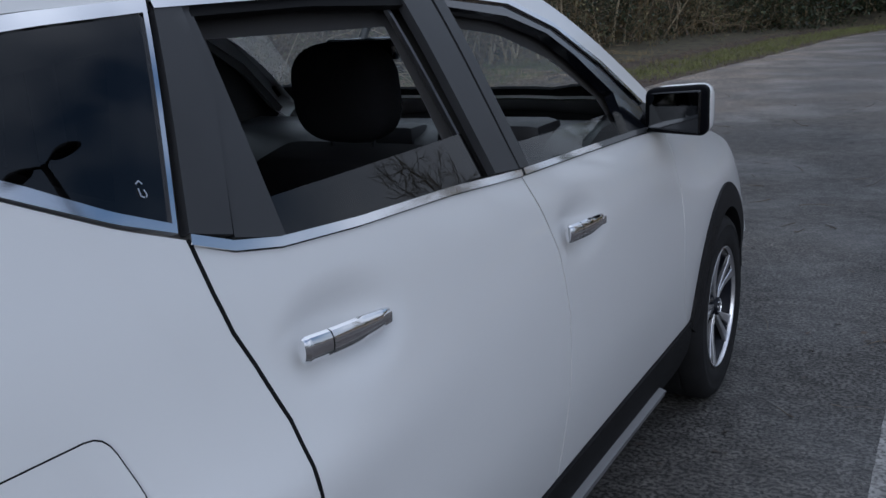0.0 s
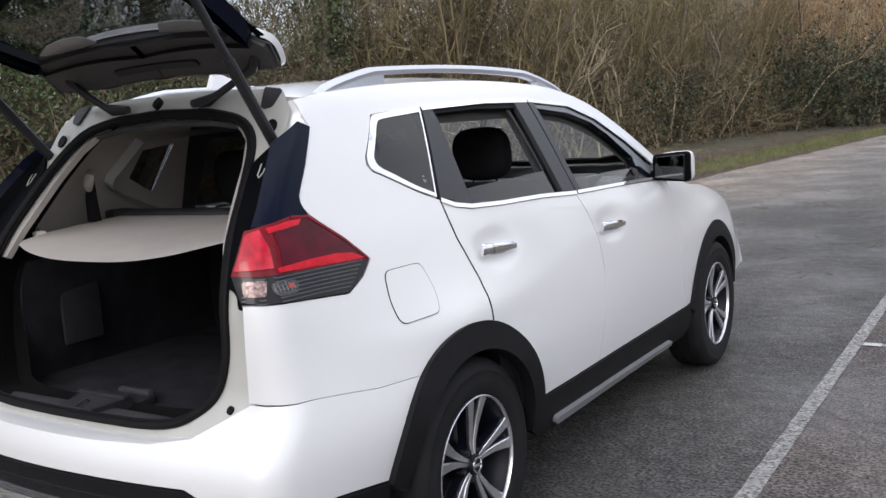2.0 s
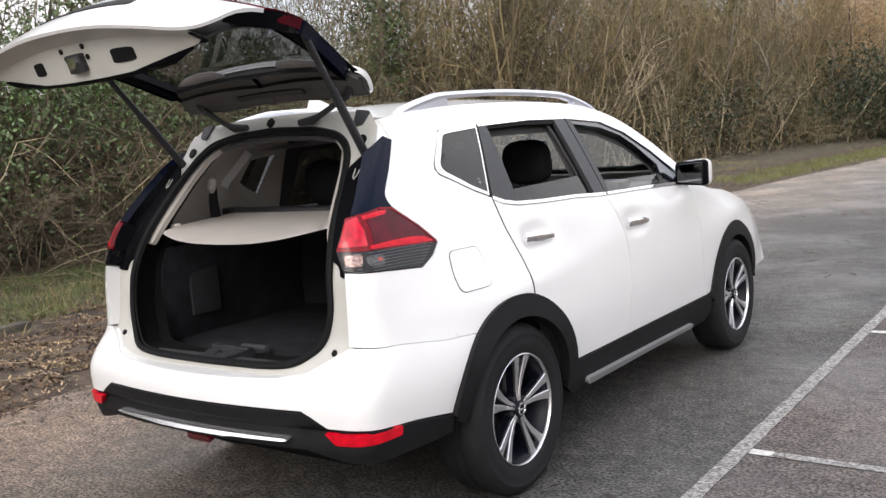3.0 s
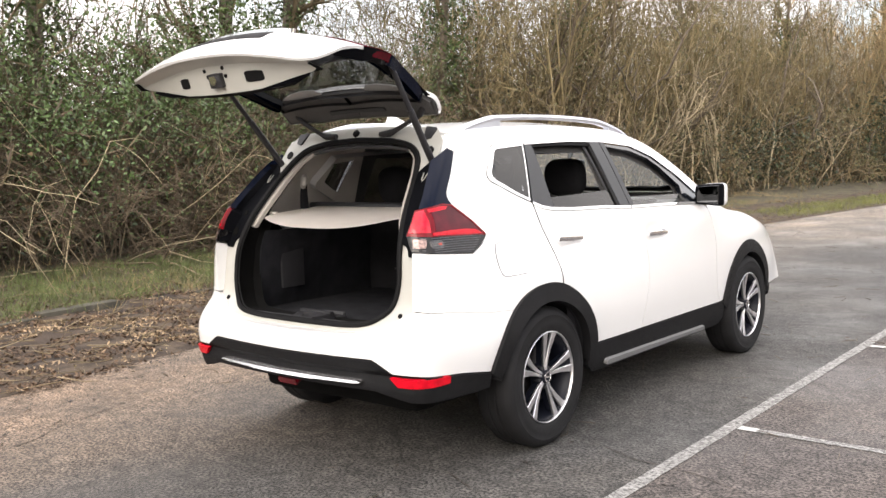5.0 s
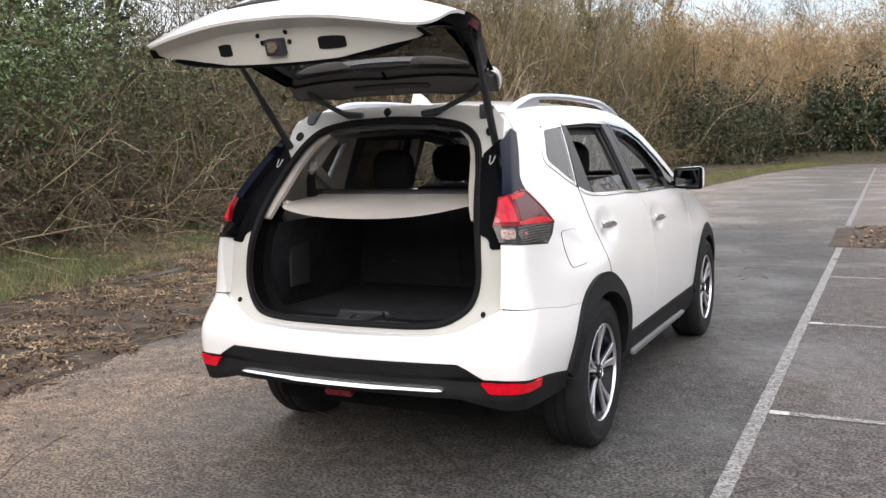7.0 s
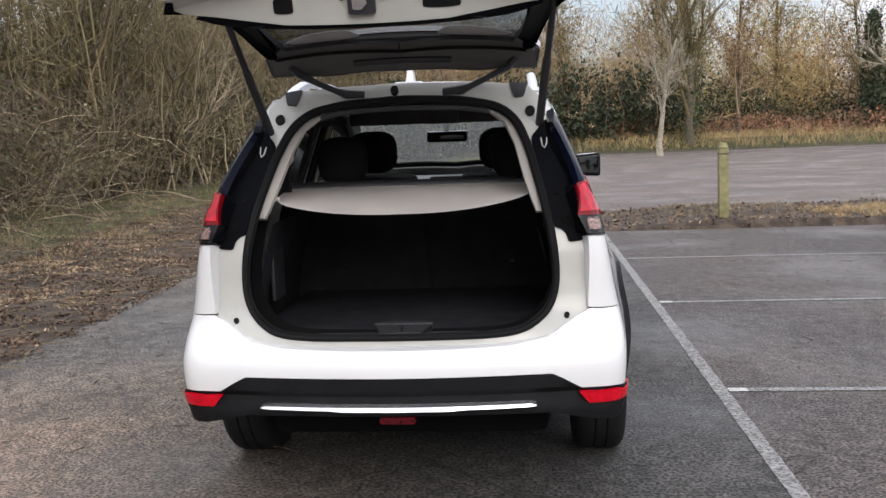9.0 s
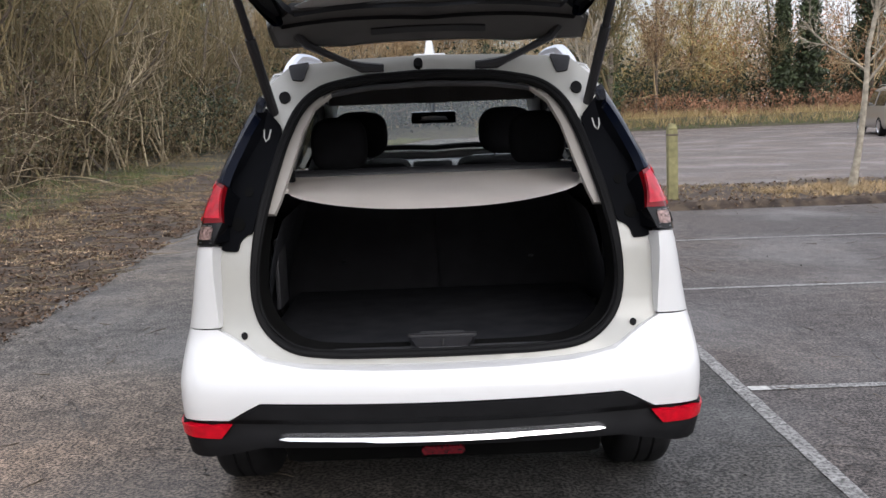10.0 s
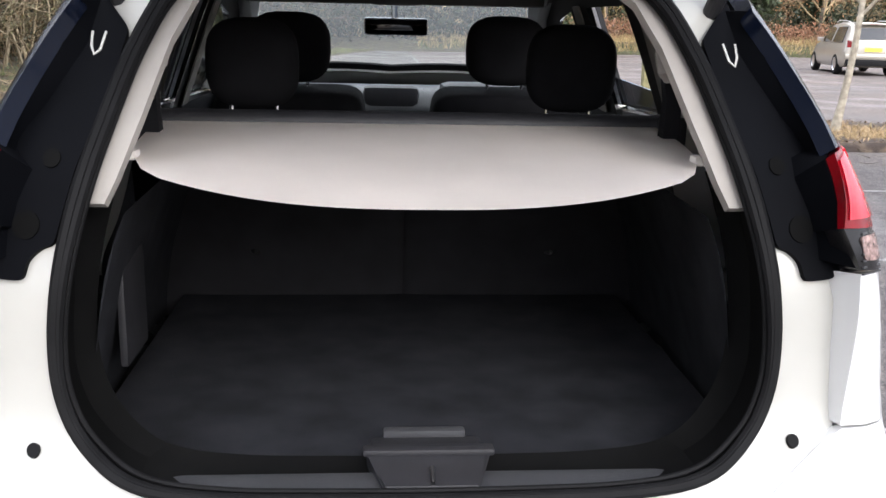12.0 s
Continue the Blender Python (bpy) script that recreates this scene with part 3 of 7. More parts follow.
    panel("window_frame", [(1.02, 1.558), (1.35, 1.530), (1.585, 1.462), (1.82, 1.342), (2.02, 1.208), (2.0, 1.15), (1.80, 1.158), (1.83, 1.27), (1.66, 1.39), (1.53, 1.455), (1.33, 1.505), (1.035, 1.535)], GLOSS, fdoor, flip=flip, off=-0.004, depth=0.03, step=0.03)
    panel("front_window", [(1.10, 1.165), (1.095, 1.232), (1.85, 1.222), (1.84, 1.15)] if flip > 0 else [(1.09, 1.18), (1.025, 1.54), (1.33, 1.51), (1.53, 1.46), (1.66, 1.395), (1.835, 1.27), (1.81, 1.16)], SIDEPANE, fdoor, flip=flip, off=-0.016, depth=0.004)
    # door handles: a chrome grip with a key cap behind it
    for owner, y0, z0, tilt in ((door, 0.330, 1.045, -0.07), (fdoor, 1.283, 1.001, -0.05)):
        x0 = float(side_x(y0, z0)[0])
        for a, b, nm, mat in ((-0.118, -0.062, "handle_cap", CHROME), (-0.059, 0.118, "door_handle", CHROME)):
            bm = bmesh.new()
            ys = np.linspace(a, b, 9)
            rings = []
            for k, s in enumerate(ys):
                end = 0.55 if (k == 0 and a < -0.1) else (0.35 if (k == 8 and b > 0.1) else 1.0)
                proud = 0.024 + 0.010 * math.cos(s / 0.118 * 1.3)
                hz = (0.0215 - 0.05 * max(0, s - 0.0)) * (0.7 + 0.3 * end)
                rings.append([bm.verts.new((flip * (x0 - 0.004 + (proud - 0.012) + 0.012 * end * math.cos(q)), y0 + s, z0 + s * tilt + hz * math.sin(q))) for q in [j * math.pi / 6 for j in range(12)]])
            for r0, r1 in zip(rings, rings[1:]):
                for j in range(12):
                    bm.faces.new((r0[j], r0[(j + 1) % 12], r1[(j + 1) % 12], r1[j]))
            bm.faces.new(rings[0]), bm.faces.new(rings[-1][::-1])
            part(nm, bm, mat, owner)
        bm = bmesh.new()
        for s in (0.095,):
            block(bm, flip * (x0 + 0.012) - 0.014, flip * (x0 + 0.012) + 0.014, y0 + s - 0.012, y0 + s + 0.012, z0 + s * tilt - 0.01, z0 + s * tilt + 0.01, 0.003)
        part("handle_mount", bm, CHROME, owner)
    # wing and bonnet side
    panel("front_wing", gap(front, 0.006)[::-1][:-1] + [(2.11, 1.17)] + top_line(2.16, 3.57, 30, 0.004) + [(3.58, 0.46), (3.17, 0.455)] + arc(AXLE, 0.36, ARCH, 12, 168, 30), PAINT, car, flip=flip,
          bulge=lambda u, z: 0.009 * np.exp(-((u - AXLE) / 0.42) ** 2 - ((z - 0.87) / 0.08) ** 2))
    # black wheel arch cladding
    for y0, a0, a1 in ((0.0, 6, 167), (AXLE, 10, 172)):
        ring = [S(y, z) for y, z in arc(y0, 0.36, ARCH + 0.004, a0, a1, 34)] + [S(y, z) for y, z in arc(y0, 0.345, 0.402, a1 + 2, a0 - 2, 34)]
        panel("wheel_arch_trim", ring, PLASTIC, car, flip=flip, off=0.010, depth=0.05, step=0.022, bulge=lambda u, z, k=0.012 if y0 == 0 else 0.004: k + haunch(u, z) * 0.7)
        bm = bmesh.new()
        n = 28
        rows = []
        for x in (0.67, 0.875):
            rows.append([bm.verts.new((flip * x, y0 + 0.415 * math.cos(a), 0.35 + 0.415 * math.sin(a))) for a in [radians(8 + 162 * k / n) for k in range(n + 1)]])
        for k in range(n):
            bm.faces.new((rows[0][k], rows[0][k + 1], rows[1][k + 1], rows[1][k]))
        bm.faces.new(rows[0])
        part("wheel_arch_liner", bm, INNER, car)
    # sill cladding and its silver step
    sill = panel("sill_trim", [(0.43, 0.448), (2.24, 0.448), (2.27, 0.33), (2.2, 0.285), (0.5, 0.285), (0.42, 0.34)], PLASTIC, car, flip=flip, off=0.008, depth=0.10, step=0.04)
    panel("sill_strip", rounded(ribbon([(0.60, 0.330), (1.93, 0.318)], [0.030, 0.022]), 0.014), SILLSILVER, sill, flip=flip, off=0.030, depth=0.025, step=0.04, label="silver sill strip")
    # tail lamp on the body
    lamp_low = [R(0.668, 1.140), S(-0.70, 1.130), S(-0.5, 1.122), S(-0.362, 1.114)]
    lamp = panel("tail_lamp", lamp_low + [S(-0.44, 1.186), S(-0.555, 1.268), S(-0.62, 1.274), R(0.672, 1.250)], REDLENS, car, flip=flip, off=0.006, depth=0.018, step=0.02, label="red wraparound tail lamp, smoked below")
    panel("lamp_housing", lamp_low + [S(-0.44, 1.186), S(-0.555, 1.266), S(-0.62, 1.272), R(0.671, 1.250)], FRAMEBLACK, lamp, flip=flip, off=-0.013, depth=0.07, step=0.03)
    panel("lamp_side_lens", [S(-0.715, 1.138), S(-0.5, 1.128), S(-0.378, 1.121), S(-0.445, 1.182), S(-0.557, 1.262), S(-0.62, 1.268), S(-0.705, 1.254), S(-0.70, 1.20)], DARKRED, lamp, flip=flip, off=0.0075, depth=0.004, step=0.02)
    panel("lamp_lower_bar", [S(-0.735, 1.149), S(-0.60, 1.153), S(-0.50, 1.152), S(-0.43, 1.144), S(-0.385, 1.1225), S(-0.50, 1.126), S(-0.735, 1.137)], REDREF, lamp, flip=flip, off=0.0095, depth=0.004, step=0.015)
    panel("lamp_light_bar", [S(-0.72, 1.252), S(-0.64, 1.262), S(-0.585, 1.262), S(-0.60, 1.248), S(-0.66, 1.243), S(-0.72, 1.238)], REDREF, lamp, flip=flip, off=0.0095, depth=0.004, step=0.02)
    panel("lamp_edge", ribbon([S(-0.62, 1.271), S(-0.555, 1.265), S(-0.443, 1.184), S(-0.37, 1.118)], 0.007), REDLENS, lamp, flip=flip, off=0.010, depth=0.006, step=0.02)
    panel("lamp_rear_lens", [R(0.679, 1.240), S(-0.745, 1.250), S(-0.735, 1.20), S(-0.745, 1.150), R(0.676, 1.152)], BRIGHTLENS, lamp, flip=flip, off=0.0085, depth=0.003, step=0.015)
    panel("lamp_smoked_band", lamp_low[::-1] + [R(0.70, 1.073), S(-0.66, 1.052), S(-0.486, 1.040), S(-0.41, 1.075)], SMOKE, lamp, flip=flip, off=0.004, depth=0.05, step=0.02)
    for k in range(7):
        z0 = 1.123 - 0.0105 * k
        panel("lamp_rib", ribbon([R(0.705, z0 + 0.006), S(-0.74, z0 + 0.003), S(-0.60, z0), S(-0.395 - 0.013 * k, z0 - 0.006)], 0.0032), RIB, lamp, flip=flip, off=0.006, depth=0.004, step=0.03)
    panel("indicator", rounded([S(-0.775, 1.117), S(-0.672, 1.110), S(-0.678, 1.075), S(-0.765, 1.079)], 0.016), CLEAR, lamp, flip=flip, off=0.0055, depth=0.004, step=0.012)
    panel("rear_indicator", rounded([R(0.70, 1.126), R(0.775, 1.124), R(0.775, 1.083), R(0.71, 1.087)], 0.008), MOSAIC, lamp, flip=flip, off=0.0058, depth=0.004, step=0.012)
    panel("indicator_bulb", rounded([S(-0.714, 1.104), S(-0.692, 1.103), S(-0.692, 1.092), S(-0.714, 1.093)], 0.004), AMBER, lamp, flip=flip, off=0.0075, depth=0.002, step=0.012)
    # thin grey slivers that paint glints of light inside the indicator
    for k in range(6):
        y0 = -0.765 + 0.014 * k
        panel("indicator_glint", ribbon([S(y0, 1.112 - 0.004 * (k % 3)), S(y0 + 0.004, 1.086 + 0.003 * (k % 2))], 0.0022), GLINT, lamp, flip=flip, off=0.0072, depth=0.002, step=0.012)
    # pillar above the lamp, gloss black with reflected sky blue in its colour
    panel("pillar_cover", [S(-0.575, 1.262), S(-0.545, 1.273), S(-0.555, 1.294), S(-0.556, 1.311), S(-0.550, 1.328), S(-0.527, 1.356), S(-0.475, 1.412), S(-0.389, 1.517), S(-0.43, 1.535), R(0.605, 1.475), R(0.645, 1.395), R(0.682, 1.30), R(0.688, 1.258)], NAVY, car, flip=flip, off=0.004, depth=0.03, step=0.025, label="gloss black pillar cover tinted with the sky's blue")
    # black plastic behind the lamp, in the tailgate frame
    m = [(0.572, 1.49), (0.585, 1.40), (0.655, 1.30), (0.715, 1.255), (0.715, 1.075), (0.686, 1.04), (0.636, 1.036), (0.628, 1.068), (0.607, 1.086), (0.588, 1.09), (0.564, 1.20), (0.523, 1.335), (0.509, 1.42)]
    cover = panel("frame_cover", rounded(m, 0.012), FRAMEBLACK, car, fn=jamb_fn, flip=flip, off=0.012, depth=0.03, step=0.03, label="black plastic cover in the tailgate frame")
    # return between the pillar cover and the frame cover
    zz = np.linspace(1.075, 1.48, 22)
    xo = np.interp(zz, (1.075, 1.14, 1.255, 1.30, 1.395, 1.475), (0.70, 0.674, 0.694, 0.688, 0.652, 0.612))
    xi = np.interp(zz, (1.075, 1.255, 1.30, 1.40, 1.49), (0.66, 0.66, 0.625, 0.57, 0.56))
    outer = body_fn(np.array([R(float(q), float(w))[0] for q, w in zip(xo, zz)]), zz)
    inner = jamb_fn(xi, zz) + np.array((0, -0.010, 0))
    inner[:, 1] = np.minimum(inner[:, 1], jamb_fn(xi, zz)[:, 1] - 0.010)
    ring3 = [tuple(p) for p in outer * (flip, 1, 1)] + [tuple(p) for p in inner * (flip, 1, 1)]
    mesh_part("pillar_return", ring3, [(k, k + 1, k + 23, k + 22) for k in range(21)], FRAMEBLACK, cover, smooth=True)
    for x, z, r in ((0.632, 1.118, 0.021), (0.602, 1.215, 0.014), (0.648, 1.20, 0.010)):
        panel("cover_screw", arc(x, z, r, 0, 350, 18), UNDER, cover, fn=jamb_fn, flip=flip, off=0.015, depth=0.006, step=0.01)
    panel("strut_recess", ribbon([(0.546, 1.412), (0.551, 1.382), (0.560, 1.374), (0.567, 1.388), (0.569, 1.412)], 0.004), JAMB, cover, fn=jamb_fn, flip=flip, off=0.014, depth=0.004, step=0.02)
    for x, z, r in ((0.622, 0.772, 0.010), (0.508, 1.525, 0.020)):
        panel("rubber_plug", arc(x, z, r, 0, 350, 18), RUBBER, car, fn=jamb_fn, flip=flip, off=0.008, depth=0.012, step=0.01)
    panel("roof_joint_cover", rounded([(0.425, 1.645), (0.50, 1.635), (0.485, 1.585), (0.445, 1.58)], 0.01), INNER, car, fn=jamb_fn, flip=flip, off=0.008, depth=0.012, step=0.02)
    # painted return at the roof corner
    zz = np.linspace(1.47, 1.60, 10)
    ye = np.interp(zz, (1.47, 1.52, 1.555, 1.60), (-0.425, -0.389, -0.396, -0.399))
    outer = body_fn(np.array([S(float(y), float(w))[0] for y, w in zip(ye, zz)]), zz) + np.array((-0.002, 0.003, 0))
    inner = jamb_fn(np.full(10, 0.535), zz) + np.array((0, 0.004, 0))
    ring3 = [tuple(p) for p in outer * (flip, 1, 1)] + [tuple(p) for p in inner * (flip, 1, 1)]
    mesh_part("corner_return", ring3, [(k, k + 1, k + 11, k + 10) for k in range(9)], PAINT, body, smooth=True)
    # roof rails
    bm = bmesh.new()
    ys = np.linspace(-0.26, 1.44, 40)
    zt = line(TOP, ys)
    rise = np.array([min(1.0, max(0.0, (y + 0.26) / 0.30)) ** 0.6 * min(1.0, max(0.0, (1.44 - y) / 0.34)) ** 0.6 for y in ys])
    rows = []
    for y, z, k in zip(ys, zt, rise):
        x = float(side_x(y, z)[0]) - 0.035
        zz = float(z) - 0.002 + 0.058 * k
        w = 0.020
        rows.append([bm.verts.new((flip * (x + dx * w), y, zz + dz)) for dx, dz in ((-0.8, -0.022), (1.0, -0.024), (1.05, -0.008), (0.6, 0.006), (-0.3, 0.007), (-0.8, -0.004))])
    for a, b in zip(rows, rows[1:]):
        for k in range(6):
            bm.faces.new((a[k], a[(k + 1) % 6], b[(k + 1) % 6], b[k]))
    bm.faces.new(rows[0]), bm.faces.new(rows[-1][::-1])
    rail = part("roof_rail", bm, RAILM, car, "silver roof rail")
    for y0, y1 in ((-0.26, 0.10), (1.20, 1.43)):
        bm = bmesh.new()
        rows = []
        for y in np.linspace(y0, y1, 10):
            z = float(line(TOP, y)[0])
            k = min(1.0, max(0.0, (y + 0.26) / 0.30)) ** 0.6 * min(1.0, max(0.0, (1.44 - y) / 0.34)) ** 0.6
            x = float(side_x(y, z)[0]) - 0.035
            rows.append([bm.verts.new((flip * (x + dx), y, zz)) for dx, zz in ((-0.014, z - 0.01), (0.022, z - 0.012), (0.020, z - 0.02 + 0.058 * k), (-0.014, z - 0.02 + 0.058 * k))])
        for a, b in zip(rows, rows[1:]):
            for k in range(4):
                bm.faces.new((a[k], a[(k + 1) % 4], b[(k + 1) % 4], b[k]))
        bm.faces.new(rows[0]), bm.faces.new(rows[-1][::-1])
        part("rail_foot", bm, RAILM, rail)
    # door mirror: white shell, black bezel, glass turned towards the driver
    def mirror_piece(name, x0, x1, y0, y1, z0, z1, bevel, mat, parent, label="", seg=5, turn=0.0, tip=0.0):
        bm = bmesh.new()
        block(bm, x0, x1, y0, y1, z0, z1, bevel, segments=seg)
        for v in bm.verts:
            k = (v.co.x - 0.80) / 0.185
            v.co.y += 0.02 * k + turn * (v.co.x - 0.89)
            v.co.z += 0.014 * (1 - k) * (1 if v.co.z < 1.2 else -0.8)
            v.co.y += tip * (v.co.z - 1.2)
            v.co.x *= flip
        return part(name, bm, mat, parent, label)

    mirror = mirror_piece("door_mirror", 0.805, 0.986, 1.975, 2.075, 1.120, 1.279, 0.048, PAINT, car, "white door mirror with a black bezel")
    mirror_piece("bezel", 0.800, 0.982, 1.948, 2.02, 1.122, 1.277, 0.030, FRAMEBLACK, mirror)
    mirror_piece("mirror_glass", 0.814, 0.970, 1.938, 1.952, 1.136, 1.264, 0.006, MIRROR, mirror, turn=-0.14, tip=0.05)
    bm = bmesh.new()
    tube(bm, [(flip * 0.76, 2.0, 1.160), (flip * 0.82, 2.0, 1.160), (flip * 0.86, 2.01, 1.150)], 0.024, 8)
    part("mirror_foot", bm, FRAMEBLACK, mirror)

# rear bumper, its shelf, the tailgate frame and the black lower trim
half = [R(0.0, 0.682), R(0.2, 0.683), R(0.42, 0.691), R(0.55, 0.712), R(0.63, 0.757), R(0.705, 0.798), S(-0.72, 0.7915), S(-0.47, 0.7555), S(-0.27, 0.7435)] + [S(y, z) for y, z in arc(0, 0.36, ARCH, 124, 166, 10)] + [S(-0.67, 0.507), R(0.79, 0.530), R(0.665, 0.532), R(0.60, 0.570), R(0.56, 0.590), R(0.0, 0.588)]
bumper = thing("bumper", "", "")
bumper.parent = car
for flip in sides:
    panel("bumper_cover", half, PAINT, bumper, flip=flip, depth=0.02, step=0.028)
    low = [R(0.0, 0.583), R(0.56, 0.585), R(0.60, 0.565), R(0.665, 0.527), R(0.79, 0.525), S(-0.67, 0.502), S(-0.462, 0.466), S(-0.46, 0.40), S(-0.55, 0.395), R(0.74, 0.405), R(0.66, 0.42), R(0.56, 0.445), R(0.0, 0.448)]
    trim = panel("bumper_trim", low, PLASTIC, bumper, flip=flip, off=0.004, depth=0.06, step=0.03, bulge=lambda u, z: 0.004 - 0.03 * np.exp(-((z - 0.505) / 0.02) ** 2) * (u < -0.75), label="black lower bumper trim")
    panel("reflector", rounded([R(0.655, 0.518), S(-0.752, 0.512), S(-0.752, 0.478), R(0.69, 0.476)], 0.004), REDREF, trim, flip=flip, off=0.012, depth=0.02, step=0.02, label="red reflector")
for flip in sides:
    panel("bumper_strip", [R(0.0, 0.479), R(0.20, 0.4795), R(0.24, 0.482), R(0.47, 0.484), R(0.50, 0.487), R(0.48, 0.4915), R(0.0, 0.4905)], BRIGHT, bumper, flip=flip, off=0.0, depth=0.03, step=0.012, bulge=lambda u, z: 0.022 + 0.9 * np.clip(0.495 - z, 0, 0.03), label="bright lower strip")
panel("fog_lamp", rounded([R(0.0, 0.412), R(0.06, 0.412), R(0.07, 0.428), R(0.058, 0.44), R(0.0, 0.44)], {2: 0.01}), FOGRED, bumper, off=0.004, depth=0.05, step=0.02)
panel("fog_lamp", rounded([R(0.0, 0.412), R(0.06, 0.412), R(0.07, 0.428), R(0.058, 0.44), R(0.0, 0.44)], {2: 0.01}), FOGRED, bumper, flip=-1, off=0.004, depth=0.05, step=0.02)


def shelf_fn(x, v):
    """Runs from the bumper's upper edge in to the tailgate frame."""
    zb = 0.682 + line([(0, 0), (0.3, 0.003), (0.42, 0.009), (0.55, 0.03), (0.63, 0.075), (0.72, 0.118)], np.abs(x))
    y0, y1 = rear_y(x, zb), line(JAMB_Y, zb) + 0.05 * np.asarray(x) ** 2 + 0.012
    return np.stack([x, y0 + (y1 - y0) * v, zb + 0.004 * np.sin(v * math.pi) - 0.004 * (1 - v)], 1)


for flip in sides:
    panel("bumper_shelf", [(0, 0.0), (0.70, 0.0), (0.70, 1.0), (0, 1.0)], PAINT, bumper, fn=shelf_fn, flip=flip, depth=0.0, step=0.018)
jamb_half = [(0, 0.655), (0.45, 0.67), (0.60, 0.73), (0.70, 0.79), (0.715, 1.0), (0.715, 1.25), (0.60, 1.42), (0.572, 1.50), (0.560, 1.575), (0.495, 1.638), (0.25, 1.655), (0, 1.66)]
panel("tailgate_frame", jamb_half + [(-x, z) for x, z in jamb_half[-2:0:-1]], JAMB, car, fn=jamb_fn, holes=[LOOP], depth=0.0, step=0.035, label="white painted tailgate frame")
for name, r, inset, back_off in (("opening_seal", 0.011, -0.009, -0.006), ("seal_lip", 0.009, 0.003, -0.006), ("seal_edge", 0.005, 0.012, 0.004)):
    pts = []
    for x, z in dense(LOOP, 0.04):
        k = inset * min(1.0, max(0.1, (z - 0.85) / 0.3)) if inset < 0 else inset      # wider round the top than along the sill
        pts.append((x * (1 - k * 1.6), 1.14 + (z - 1.14) * (1 - k * 1.8)))
    p3 = jamb_fn(np.array([p[0] for p in pts]), np.array([p[1] for p in pts]))
    p3[:, 1] += back_off
    bm = bmesh.new()
    tube(bm, list(p3) + [p3[0]], r, 8, close=False)
    part(name, bm, RUBBER, car, "black rubber tailgate seal")

# roof, windscreen, bonnet, aerial
panel("roof", [(-1, -0.36), (1, -0.36), (1, 1.38), (0.6, 1.47), (0, 1.50), (-0.6, 1.47), (-1, 1.38)], PAINT, car, fn=roof_fn, step=0.06, depth=0.02)
panel("windscreen", [(0, 1.505), (0.6, 1.475), (0.98, 1.385), (0.96, 2.12), (0.5, 2.26), (0, 2.30), (-0.5, 2.26), (-0.96, 2.12), (-0.98, 1.385), (-0.6, 1.475)], PANE, car, fn=roof_fn, step=0.06, depth=0.004, off=-0.006)
panel("bonnet", [(-0.99, 2.20), (-0.5, 2.30), (0, 2.34), (0.5, 2.30), (0.99, 2.20), (0.99, 3.55), (-0.99, 3.55)], PAINT, car, fn=roof_fn, step=0.07, depth=0.02)
panel("scuttle", [(-1, 2.10), (-0.5, 2.25), (0, 2.29), (0.5, 2.25), (1, 2.10), (1, 2.2), (0.5, 2.31), (0, 2.35), (-0.5, 2.31), (-1, 2.2)], PLASTIC, car, fn=roof_fn, step=0.06, depth=0.01, off=-0.008)
bm = bmesh.new()
block(bm, -0.06, 0.06, -0.24, -0.02, 1.655, 1.672, 0.008)
rows = [[bm.verts.new((sx * w, y, z)) for sx, y, z in ((-1, y0, 1.668), (1, y0, 1.668), (0.55, y0 + 0.02, z1), (-0.55, y0 + 0.02, z1))] for y0, w, z1 in ((-0.20, 0.018, 1.725), (-0.16, 0.024, 1.72), (-0.10, 0.022, 1.70), (-0.04, 0.012, 1.675))]
for a, b in zip(rows, rows[1:]):
    for k in range(4):
        bm.faces.new((a[k], a[(k + 1) % 4], b[(k + 1) % 4], b[k]))
bm.faces.new(rows[0]), bm.faces.new(rows[-1][::-1])
part("roof_aerial", bm, PAINT, car, "white fin aerial")
bm = bmesh.new()
block(bm, -0.72, 0.72, 3.5, 3.62, 0.30, 0.80, 0.05)
block(bm, -0.56, 0.56, -0.66, 3.5, 0.26, 0.50, 0.06)
block(bm, -0.78, 0.78, -0.90, -0.40, 0.42, 0.60, 0.05)
part("underbody", bm, UNDER, car)


